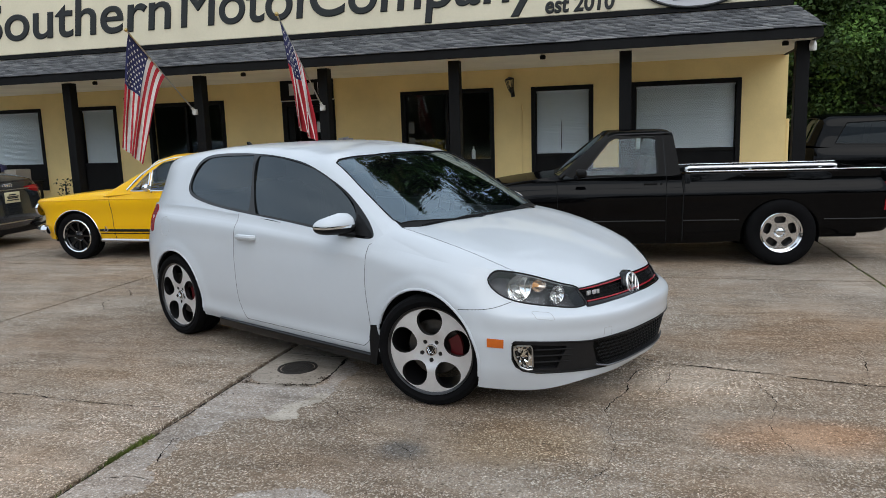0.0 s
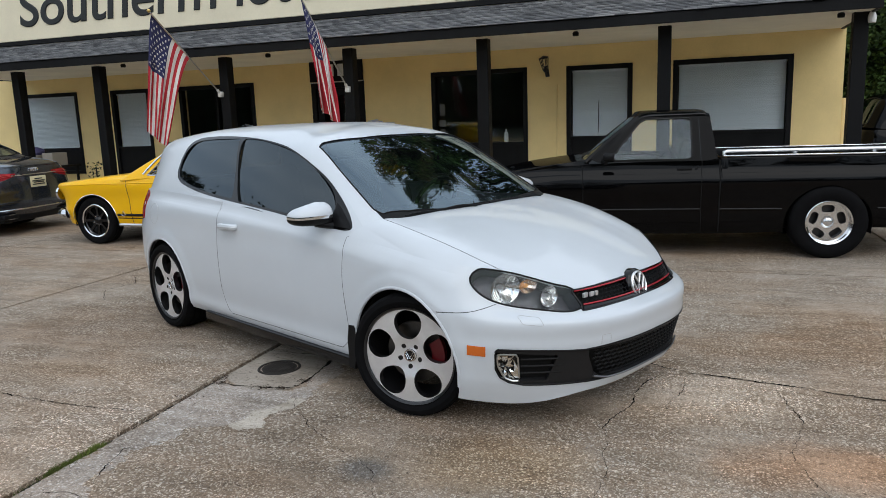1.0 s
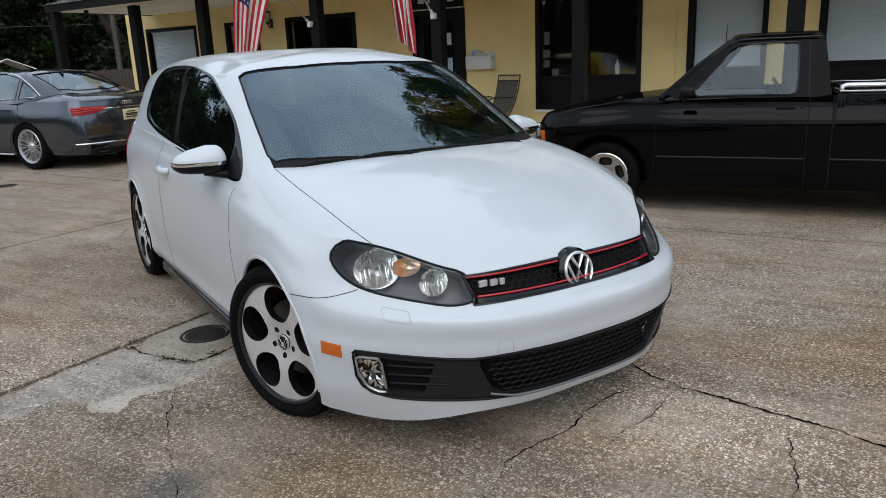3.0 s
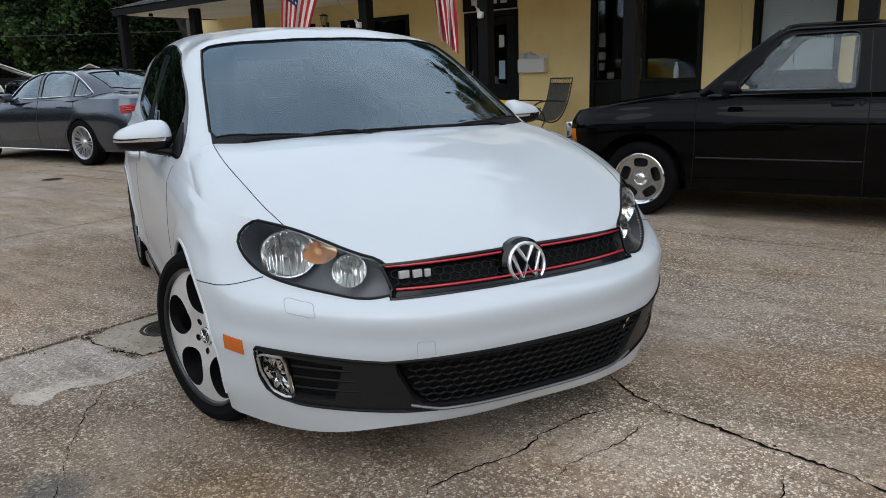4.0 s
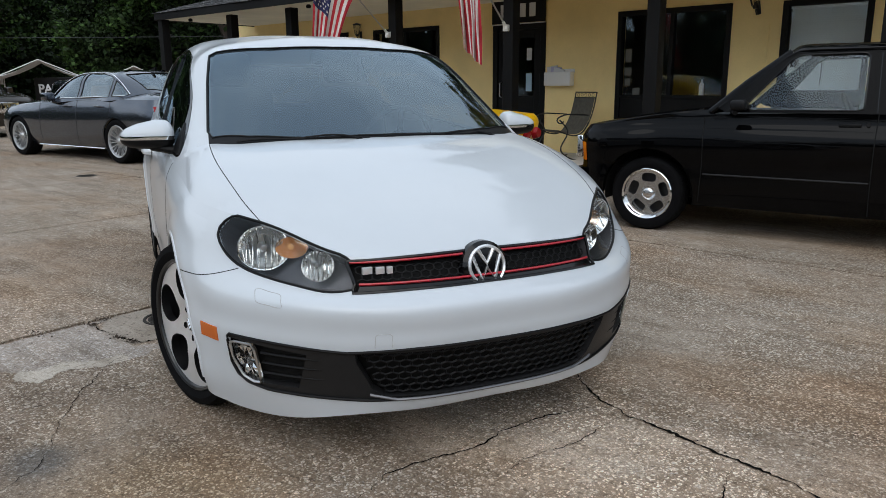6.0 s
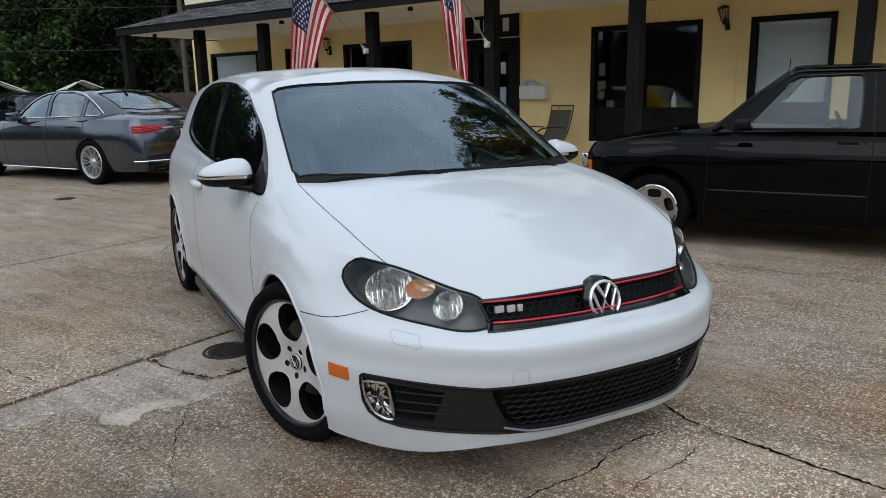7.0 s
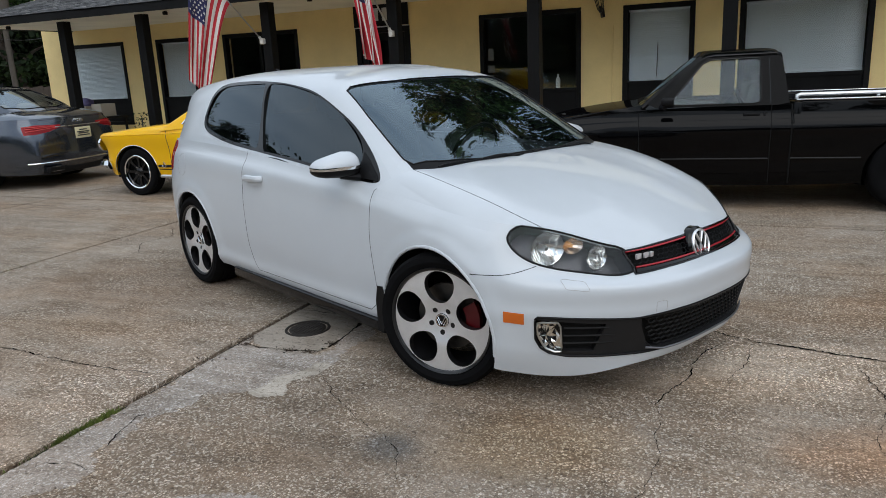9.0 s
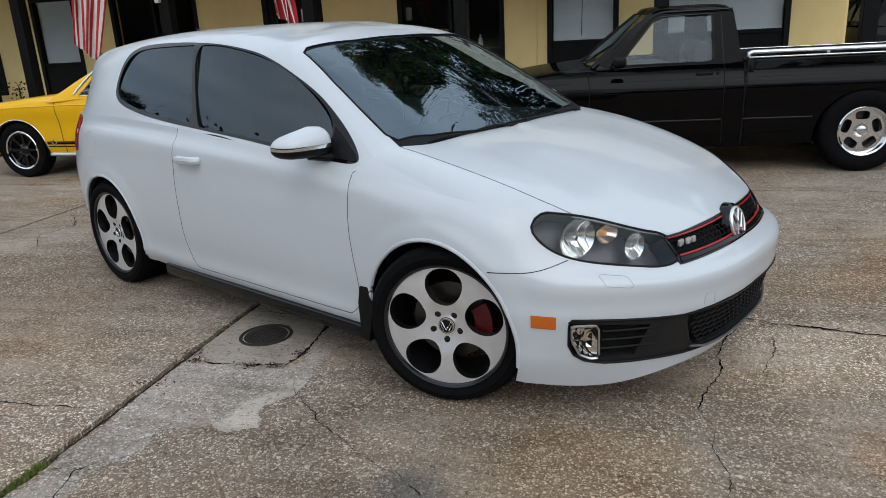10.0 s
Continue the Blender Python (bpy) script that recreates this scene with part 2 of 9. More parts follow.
def concrete(name="aggregate_concrete", stones=1.0, tone=(1.045, 1.005, 0.975), tints=GROUND_TINTS):
    """Old driveway concrete: pale cement skin, worn through to crowded pebbles in a brown matrix, with broad stains."""
    m = shader(name, (0.3, 0.28, 0.25), 0.85, spec=0.3)
    big, mid, fine = noise_of(m, 0.45, 6.0, 0.62), noise_of(m, 2.6, 6.0, 0.65), noise_of(m, 45.0, 4.0, 0.6)
    zone, rust = noise_of(m, 0.8, 7.0, 0.68, (1.0, 1.25, 1)), noise_of(m, 0.62, 5.0, 0.6, (0.8, 1.5, 1))
    co = node(m, "ShaderNodeTexCoord")
    warp = node(m, "ShaderNodeVectorMath")
    warp.operation = "MULTIPLY_ADD"
    warp.inputs[1].default_value = (0.02, 0.02, 0.02)
    wire(m, fine.outputs["Color"], warp.inputs[0])
    wire(m, co.outputs["Object"], warp.inputs[2])
    exposed = ramp(m, zone.outputs["Fac"], ((0.34, (0.42 * stones,) * 3), (0.52, (stones,) * 3)))
    base = ramp(m, big.outputs["Fac"], ((0.30, (0.52, 0.47, 0.41)), (0.45, (0.66, 0.60, 0.53)), (0.60, (0.75, 0.69, 0.615)), (0.75, (0.58, 0.495, 0.41))))
    stain = ramp(m, mid.outputs["Fac"], ((0.28, (0.66, 0.63, 0.60)), (0.45, (0.91, 0.895, 0.87)), (0.60, (1.04, 1.03, 1.02)), (0.74, (1.15, 1.14, 1.13))))
    c = blend(m, 1.0, base.outputs["Color"], stain.outputs["Color"], "MULTIPLY")
    # the matrix between the pebbles lies darker
    c = blend(m, exposed.outputs["Color"], c, blend(m, 1.0, c, (0.46, 0.415, 0.37), "MULTIPLY"))
    for scale, share, rim in ((105.0, 0.22, 0.40), (70.0, 0.30, 0.36), (47.0, 0.58, 0.33), (30.0, 0.90, 0.30)):
        cell, rnd = node(m, "ShaderNodeTexVoronoi", Scale=scale), node(m, "ShaderNodeSeparateColor")
        wire(m, warp.outputs[0], cell.inputs["Vector"])
        wire(m, cell.outputs["Color"], rnd.inputs["Color"])
        pick = ramp(m, rnd.outputs["Red"], ((share, (0, 0, 0)), (share + 0.04, (1, 1, 1))))
        core = ramp(m, cell.outputs["Distance"], ((rim - 0.03, (1, 1, 1)), (rim + 0.02, (0, 0, 0))))
        mask = blend(m, 1.0, blend(m, 1.0, pick.outputs["Color"], core.outputs["Color"], "MULTIPLY"), exposed.outputs["Color"], "MULTIPLY")
        stone = ramp(m, rnd.outputs["Green"], ((0.0, (0.34, 0.26, 0.19)), (0.20, (0.50, 0.43, 0.35)), (0.5, (0.68, 0.63, 0.55)), (0.85, (0.86, 0.82, 0.74)), (1.0, (0.48, 0.45, 0.42))))
        c = blend(m, mask, c, stone.outputs["Color"])
    grit = node(m, "ShaderNodeTexVoronoi", Scale=170.0)
    wire(m, warp.outputs[0], grit.inputs["Vector"])
    grain = ramp(m, grit.outputs["Distance"], ((0.12, (1.26, 1.25, 1.24)), (0.58, (0.60, 0.59, 0.58))))
    c = blend(m, 0.45 + 0.35 * stones, c, blend(m, 1.0, c, grain.outputs["Color"], "MULTIPLY"))
    speck = ramp(m, fine.outputs["Fac"], ((0.34, (0.50, 0.48, 0.46)), (0.45, (1, 1, 1))))
    c = blend(m, 1.0, c, speck.outputs["Color"], "MULTIPLY")
    brown = ramp(m, rust.outputs["Fac"], ((0.46, (0, 0, 0)), (0.66, (0.6 * stones,) * 3)))
    c = blend(m, brown.outputs["Color"], c, blend(m, 1.0, c, (0.95, 0.76, 0.58), "MULTIPLY"))
    streak = ramp(m, noise_of(m, 5.0, 6.0, 0.7, (0.3, 1.5, 1)).outputs["Fac"], ((0.34, (0.74, 0.72, 0.69)), (0.52, (1, 1, 1)), (0.70, (1.10, 1.09, 1.08))))
    c = blend(m, 1.0, c, streak.outputs["Color"], "MULTIPLY")
    for cx, cy, rx, ry, turn, tint, force in tints:
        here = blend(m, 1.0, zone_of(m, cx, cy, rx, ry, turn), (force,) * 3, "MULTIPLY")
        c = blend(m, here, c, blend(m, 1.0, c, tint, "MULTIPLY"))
    wire(m, blend(m, 1.0, c, tone, "MULTIPLY"), bsdf(m).inputs["Base Color"])
    bump(m, grain.outputs["Color"], 0.4 + 0.5 * stones, 0.006)
    return m


def shingle_mat(name="asphalt_shingle", single=False):
    m = shader(name, (0.08, 0.08, 0.085), 0.9)
    info, fine = node(m, "ShaderNodeObjectInfo" if single else "ShaderNodeNewGeometry"), noise_of(m, 90.0, 3.0, 0.6)
    a = ramp(m, info.outputs["Random" if single else "Random Per Island"], ((0.0, (0.045, 0.046, 0.05)), (0.4, (0.095, 0.097, 0.102)), (0.75, (0.145, 0.146, 0.15)), (1.0, (0.22, 0.218, 0.215))))
    b = ramp(m, fine.outputs["Fac"], ((0.3, (0.6, 0.6, 0.6)), (0.65, (1.15, 1.15, 1.15))))
    wire(m, blend(m, 1.0, a.outputs["Color"], b.outputs["Color"], "MULTIPLY"), bsdf(m).inputs["Base Color"])
    bump(m, fine.outputs["Fac"], 0.4, 0.004)
    return m


def leaf_mat(name, dark, light):
    m = shader(name, dark, 0.6, spec=0.15)
    info = node(m, "ShaderNodeNewGeometry")
    a = ramp(m, info.outputs["Random Per Island"], ((0.0, dark), (1.0, light)))
    # clump noise puts lit and shaded foliage masses into the leaf colour
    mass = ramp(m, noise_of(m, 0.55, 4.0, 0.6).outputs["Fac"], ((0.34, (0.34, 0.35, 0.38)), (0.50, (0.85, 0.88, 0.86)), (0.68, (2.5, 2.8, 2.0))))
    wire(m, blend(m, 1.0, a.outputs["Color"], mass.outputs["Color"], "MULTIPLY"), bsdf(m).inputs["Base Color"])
    bsdf(m).inputs["Transmission Weight"].default_value = 0.0
    return m


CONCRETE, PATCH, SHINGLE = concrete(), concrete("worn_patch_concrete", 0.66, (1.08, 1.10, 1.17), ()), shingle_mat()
SKIN_PATCH = concrete("smooth_patch_concrete", 0.12, (0.96, 0.96, 0.95), ())
SLAB = concrete("smooth_slab_concrete", 0.15, (0.66, 0.645, 0.63), ())
SHINGLE_TAB = shingle_mat("asphalt_shingle_tab", True)
DIRT = worn("joint_dirt", (0.020, 0.0165, 0.013), 0.95, 0.4, 6, 80, 0.5)
CRACK = worn("crack_dirt", (0.010, 0.009, 0.008), 0.95, 0.3, 10, 90, 0.3, spec=0.0)
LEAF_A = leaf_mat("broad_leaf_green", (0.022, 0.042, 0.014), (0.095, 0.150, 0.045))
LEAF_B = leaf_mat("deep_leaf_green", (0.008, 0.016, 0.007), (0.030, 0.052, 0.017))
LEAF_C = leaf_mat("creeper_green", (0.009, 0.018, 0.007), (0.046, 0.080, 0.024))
GRASS = leaf_mat("weed_green", (0.10, 0.13, 0.025), (0.27, 0.31, 0.07))
EARTH = worn("verge_earth", (0.06, 0.07, 0.035), 0.95, 0.3, 0.5, 12, 0.4)

# ---- building tools ----
def link(name, bm, material, parent=None, label="", smooth=True, angle=35):
    me = bpy.data.meshes.new(name)
    bm.normal_update()
    bm.to_mesh(me)
    bm.free()
    for mm in (material if isinstance(material, (list, tuple)) else (material,)):
        me.materials.append(mm)
    if smooth:
        me.shade_smooth()
        me.set_sharp_from_angle(angle=radians(angle))
    ob = new(name, me)
    if parent is not None:
        ob.parent = parent
    if label:
        ob["label"] = label
    return ob


def part(name, bm, material, parent, label="", smooth=True, angle=35):
    return link(name, bm, material, parent, label, smooth, angle)


def thing(name, m, label, category, group="", kind=""):
    ob = new(name)
    ob.matrix_world = m
    return tagged(ob, label, category, group, kind)


def box(bm, x0, y0, z0, x1, y1, z1, bevel=0.0, seg=2):
    vs = [bm.verts.new((x, y, z)) for x in (x0, x1) for y in (y0, y1) for z in (z0, z1)]
    fs = [bm.faces.new([vs[i] for i in q]) for q in ((0, 1, 3, 2), (4, 6, 7, 5), (0, 4, 5, 1), (2, 3, 7, 6), (0, 2, 6, 4), (1, 5, 7, 3))]
    if bevel > 0:
        es = {e for f in fs for e in f.edges}
        bmesh.ops.bevel(bm, geom=list(es), offset=bevel, segments=seg, affect="EDGES", profile=0.5)
    return vs


def cube(x0, y0, z0, x1, y1, z1, bevel=0.0, seg=2):
    bm = bmesh.new()
    box(bm, x0, y0, z0, x1, y1, z1, bevel, seg)
    return bm


def sweep(bm, points, radius, sides=8, closed=False, flat=1.0, up=(0, 0, 1)):
    """A tube along points; radius a number or a function of the share of the way."""
    pts = [Vector(p) for p in points]
    n = len(pts)
    rings = []
    for i, p in enumerate(pts):
        a = pts[(i - 1) % n] if closed or i > 0 else p
        b = pts[(i + 1) % n] if closed or i < n - 1 else p
        d = (b - a).normalized()
        ref = Vector(up) if abs(d.dot(Vector(up))) < 0.95 else Vector((1, 0, 0))
        s = d.cross(ref).normalized()
        u = s.cross(d)
        r = radius(i / max(1, n - 1)) if callable(radius) else radius
        rings.append([bm.verts.new(p + (s * math.cos(k / sides * math.tau) + u * (flat * math.sin(k / sides * math.tau))) * r) for k in range(sides)])
    last = n if closed else n - 1
    for i in range(last):
        a, b = rings[i], rings[(i + 1) % n]
        for k in range(sides):
            bm.faces.new((a[k], a[(k + 1) % sides], b[(k + 1) % sides], b[k]))
    if not closed:
        bm.faces.new(rings[0][::-1])
        bm.faces.new(rings[-1])
    return bm


def lathe(bm, profile, steps=48, axis="Y", centre=(0, 0, 0), closed=False):
    """profile: (radius, along) pairs turned round the axis."""
    c = Vector(centre)
    rings = []
    for r, h in profile:
        ring = []
        for k in range(steps):
            a = k / steps * math.tau
            u, v = r * math.cos(a), r * math.sin(a)
            p = {"Y": (u, h, v), "Z": (u, v, h), "X": (h, u, v)}[axis]
            ring.append(bm.verts.new(c + Vector(p)))
        rings.append(ring)
    pairs = list(zip(rings, rings[1:])) + ([(rings[-1], rings[0])] if closed else [])
    for a, b in pairs:
        for k in range(steps):
            bm.faces.new((a[k], a[(k + 1) % steps], b[(k + 1) % steps], b[k]))
    bmesh.ops.remove_doubles(bm, verts=[v for ring in (rings[0], rings[-1]) for v in ring], dist=1e-5)
    bmesh.ops.recalc_face_normals(bm, faces=bm.faces)
    return bm


def plate(bm, outline, y0, y1, plane="XZ"):
    """A slab with that outline, from y0 to y1 across its plane."""
    def at(p, h):
        return {"XZ": (p[0], h, p[1]), "XY": (p[0], p[1], h), "YZ": (h, p[0], p[1])}[plane]
    a, b = [bm.verts.new(at(p, y0)) for p in outline], [bm.verts.new(at(p, y1)) for p in outline]
    n = len(outline)
    fs = [bm.faces.new(a), bm.faces.new(b[::-1])]
    fs += [bm.faces.new((a[k], b[k], b[(k + 1) % n], a[(k + 1) % n])) for k in range(n)]
    bmesh.ops.recalc_face_normals(bm, faces=fs)
    return bm


def spline(knots, points, where):
    """Natural cubic spline through points (n x d) at knots, read at where."""
    t, p, w = np.asarray(knots, float), np.asarray(points, float), np.asarray(where, float)
    n = len(t)
    h = np.diff(t)
    a = np.zeros((n, n))
    rhs = np.zeros((n, p.shape[1]))
    a[0, 0] = a[-1, -1] = 1
    for i in range(1, n - 1):
        a[i, i - 1], a[i, i], a[i, i + 1] = h[i - 1], 2 * (h[i - 1] + h[i]), h[i]
        rhs[i] = 6 * ((p[i + 1] - p[i]) / h[i] - (p[i] - p[i - 1]) / h[i - 1])
    k = np.linalg.solve(a, rhs)
    i = np.clip(np.searchsorted(t, w, "right") - 1, 0, n - 2)
    u, hi = (w - t[i])[:, None], h[i][:, None]
    return p[i] + u * ((p[i + 1] - p[i]) / hi - hi * (2 * k[i] + k[i + 1]) / 6) + u ** 2 * k[i] / 2 + u ** 3 * (k[i + 1] - k[i]) / (6 * hi)


def smooth_line(points, count, closed=False):
    p = np.asarray(points, float)
    if closed:
        p = np.vstack([p[-2:], p, p[:3]])
    d = np.concatenate([[0], np.cumsum(np.linalg.norm(np.diff(p, axis=0), axis=1))])
    if closed:
        return spline(d, p, np.linspace(d[2], d[-3], count, endpoint=False))
    return spline(d, p, np.linspace(0, d[-1], count))

# ---- ground ----
FACE, X_L, X_R, WALL_TOP = 13.11, -14.66, 2.46, 2.66
bm = bmesh.new()
R = 400
ring_in = [bm.verts.new(p) for p in ((-40, -14, -0.035), (16, -14, -0.035), (16, 26, -0.035), (-40, 26, -0.035))]
ring_out = [bm.verts.new(p) for p in ((-R, -R, -0.035), (R, -R, -0.035), (R, R, -0.035), (-R, R, -0.035))]
bm.faces.new(ring_in)
for k in range(4):
    bm.faces.new((ring_in[k], ring_in[k - 1], ring_out[k - 1], ring_out[k]))
bmesh.ops.recalc_face_normals(bm, faces=bm.faces)
ground = tagged(link("ground", bm, DIRT, smooth=False), "dark earth under the paving and grassy verge beyond", "ground", kind="structure")
ground.data.materials.append(EARTH)
for f in ground.data.polygons:
    f.material_index = 0 if f.index == 0 else 1

pavement = tagged(new("pavement"), "worn tan concrete forecourt slabs with pebbles showing", "pavement", kind="structure")
GX = (-40.0, -30.0, -22.0, -16.5, -13.9, -10.97, -8.04, -5.12, -2.20, 2.36, 5.3, 8.2, 11.2, 16.0)
GY = (-14.0, -9.0, -4.4, 0.2, 7.55, 11.02, 26.0)
JOINT = 0.014


def slab(x0, y0, x1, y1, z=0.0):
    """A slab with slightly crumbled edges."""
    bm = bmesh.new()
    top = []
    def edge(a, b):
        near = abs(a[0] + 2.2) < 0.1 and abs(b[0] + 2.2) < 0.1 and 0 < a[1] < 8 and 0 < b[1] < 8
        n = int((Vector(b) - Vector(a)).length / 0.02) if near else max(2, min(60, int((Vector(b) - Vector(a)).length / 0.12)))
        for k in range(n):
            p = Vector(a).lerp(Vector(b), k / n)
            w = 0.008 * noise.noise((p.x * 3.1, p.y * 3.1, 0.3)) + 0.005 * noise.noise((p.x * 13, p.y * 13, 4))
            chip = 0.006 + 0.018 * max(0, noise.noise((p.x * 9, p.y * 9, 7))) + 0.010 * noise.noise((p.x * 27, p.y * 27, 2)) if near and 0 < k < n else 0
            top.append((p.x + w + (chip if p.x > -2.2 else -chip), p.y + (0 if near else w)))
    c = ((x0, y0), (x1, y0), (x1, y1), (x0, y1))
    for k in range(4):
        edge((*c[k], 0), (*c[(k + 1) % 4], 0))
    up = [bm.verts.new((x, y, z)) for x, y in top]
    lo = [bm.verts.new((x, y, -0.04)) for x, y in top]
    bm.faces.new(up)
    n = len(up)
    for k in range(n):
        bm.faces.new((lo[k], lo[(k + 1) % n], up[(k + 1) % n], up[k]))
    return bm


for i in range(len(GX) - 1):
    for j in range(len(GY) - 1):
        if GY[j] >= 11 and -15 < GX[i] < 2.3 and GX[i + 1] < 2.4:
            continue
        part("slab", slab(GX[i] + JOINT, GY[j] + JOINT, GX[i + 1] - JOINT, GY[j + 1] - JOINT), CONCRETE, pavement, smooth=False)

# ---- building shell ----
OPENINGS = (  # x0, x1, z0, z1, lower panel top, blinds
    ("window_6", -13.93, -12.27, 0.55, 2.24, 1.05, True),
    ("window_5", -11.30, -10.36, 0.12, 2.23, 1.05, True),
    ("window_4", -9.55, -7.83, 0.55, 2.23, 0.98, False),
    ("door_1", -6.50, -5.46, 0.08, 2.16, 0.0, False),
    ("window_3", -4.08, -2.39, 0.50, 2.23, 0.97, False),
    ("window_2", -1.66, -0.64, 0.50, 2.21, 1.04, True),
    ("window_1", 0.05, 1.74, 0.50, 2.21, 1.08, True),
)
bm = bmesh.new()
x = X_L
THICK = 0.2
for name, x0, x1, z0, z1, zp, blinds in OPENINGS:
    box(bm, x, FACE, -0.03, x0, FACE + THICK, WALL_TOP + 0.2)
    box(bm, x0, FACE, z1, x1, FACE + THICK, WALL_TOP + 0.2)
    box(bm, x0, FACE, -0.03, x1, FACE + THICK, z0)
    x = x1
box(bm, x, FACE, -0.03, X_R, FACE + THICK, WALL_TOP + 0.2)
bmesh.ops.remove_doubles(bm, verts=bm.verts, dist=1e-4)
inner = [f for f in bm.faces if abs(f.normal.z) < 0.5 and abs(f.normal.x) > 0.5 and X_L + 0.01 < f.calc_center_median().x < X_R - 0.01 and not any(abs(f.calc_center_median().x - o[k]) < 0.01 and o[3] < f.calc_center_median().z < o[4] for o in OPENINGS for k in (1, 2))]
bmesh.ops.delete(bm, geom=inner, context="FACES_ONLY")
tagged(link("wall_south", bm, STUCCO, smooth=False), "yellow painted stucco front wall under the porch", "wall", kind="structure")
for nm, x0, x1, y0, y1 in (("wall_west", X_L, X_L + THICK, FACE + THICK, 22.0), ("wall_east", X_R - THICK, X_R, FACE + THICK, 22.0), ("wall_north", X_L, X_R, 22.0, 22.2)):
    tagged(link(nm, cube(x0, y0, -0.03, x1, y1, 3.3), STUCCO, smooth=False), "yellow painted stucco wall of the shop", "wall", kind="structure")
tagged(link("ceiling", cube(X_L + 0.2, FACE + 0.2, 2.75, X_R - 0.2, 22.0, 2.85), HEADLINER, smooth=False), "plain ceiling inside the shop", "ceiling", kind="structure")
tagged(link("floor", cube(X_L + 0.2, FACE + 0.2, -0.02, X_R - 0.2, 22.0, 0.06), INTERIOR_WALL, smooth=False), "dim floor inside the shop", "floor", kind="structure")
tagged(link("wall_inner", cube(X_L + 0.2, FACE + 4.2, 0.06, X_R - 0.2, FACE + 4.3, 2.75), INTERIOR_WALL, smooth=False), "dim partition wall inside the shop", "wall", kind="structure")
tagged(link("porch_floor", cube(X_L, 10.98, -0.03, X_R - 0.1, FACE, 0.05, 0.012), CONCRETE_PORCH, smooth=False), "low grey concrete porch slab", "floor", kind="structure")

# porch roof
EAVE_Y, EAVE_Z, RIDGE_Y, RIDGE_Z = 10.62, 2.70, 12.62, 3.25
RX0, RX1 = -13.70, 2.43
porch_roof = tagged(new("porch_roof"), "low porch roof of grey asphalt shingles with a black fascia", "roof", kind="structure")
bm = bmesh.new()
plate(bm, ((EAVE_Y + 0.02, EAVE_Z - 0.03), (RIDGE_Y, RIDGE_Z - 0.03), (RIDGE_Y, RIDGE_Z - 0.09), (EAVE_Y + 0.02, EAVE_Z - 0.09)), RX0 + 0.01, RX1 - 0.01, "YZ")
part("deck", bm, POST, porch_roof, smooth=False)
part("fascia", cube(RX0, EAVE_Y, EAVE_Z - 0.145, RX1, EAVE_Y + 0.045, EAVE_Z - 0.012, 0.004, 1), POST, porch_roof, smooth=False)
for xe in (RX0, RX1 - 0.045):
    bm = bmesh.new()
    plate(bm, ((EAVE_Y + 0.046, EAVE_Z - 0.145), (FACE, EAVE_Z - 0.145), (FACE, RIDGE_Z - 0.05), (RIDGE_Y, RIDGE_Z - 0.035), (EAVE_Y + 0.046, EAVE_Z - 0.02)), xe, xe + 0.045, "YZ")
    part("end_board", bm, POST, porch_roof, smooth=False)
part("soffit", cube(RX0 + 0.045, EAVE_Y + 0.046, EAVE_Z - 0.130, RX1 - 0.045, FACE, EAVE_Z - 0.115), SOFFIT, porch_roof, smooth=False)
# shingles, tab by tab
bm = bmesh.new()
slope = Vector((0, RIDGE_Y - EAVE_Y, RIDGE_Z - EAVE_Z))
length, slope = slope.length, slope.normalized()
up = Vector((0, -slope.z, slope.y))
rng = random.Random(5)
TAB_X = (-2.0, 2.44)
course, rows_n = 0.13, int(length / 0.13) + 1
for r in range(rows_n):
    x = RX0 - 0.03 - rng.random() * 0.2
    while x < RX1 + 0.02:
        w = rng.choice((0.12, 0.17, 0.2, 0.26, 0.33))
        a, b = max(x, RX0 - 0.03), min(x + w - 0.004, RX1 + 0.03)
        x += w
        if b - a < 0.02:
            continue
        drop = rng.choice((0.0, 0.0, 0.012, 0.02))
        base = Vector((0, EAVE_Y - 0.02, EAVE_Z - 0.01)) + slope * (r * course - drop)
        lift, thick = 0.010, rng.choice((0.004, 0.007))
        top = min(course + 0.03 + drop, length - (r * course - drop) + 0.02)
        if top <= 0.01:
            continue
        p0, p1 = base + up * (lift + thick), base + slope * top + up * 0.003
        q0 = base + up * lift
        spots = ((a, p0.y, p0.z), (b, p0.y, p0.z), (b, p1.y, p1.z), (a, p1.y, p1.z), (a, q0.y, q0.z - 0.004), (b, q0.y, q0.z - 0.004))
        sides = ((0, 1, 2, 3), (4, 5, 1, 0), (0, 3, 4), (1, 5, 2))
        if TAB_X[0] < (a + b) / 2 < TAB_X[1]:
            me = bpy.data.meshes.new("shingle")
            me.from_pydata(spots, [], sides)
            me.materials.append(SHINGLE_TAB)
            tab = new("shingle", me)
            tab.parent = porch_roof
        else:
            v = [bm.verts.new(p) for p in spots]
            for q in sides:
                bm.faces.new([v[i] for i in q])
tagged(part("shingles", bm, SHINGLE, porch_roof, smooth=False), kind="stuff")

# main roof and sign parapet above the porch
tagged(link("flat_roof", cube(X_L, RIDGE_Y + 0.3, 3.3, X_R, 22.2, 3.45), POST, smooth=False), "flat dark roof behind the sign parapet", "roof", kind="structure")
tagged(link("wall_parapet", cube(-14.12, RIDGE_Y, RIDGE_Z - 0.12, 2.36, RIDGE_Y + 0.3, 4.75, 0.01, 1), SIGN_CREAM, smooth=False), "cream painted parapet wall above the porch roof", "wall", kind="structure")

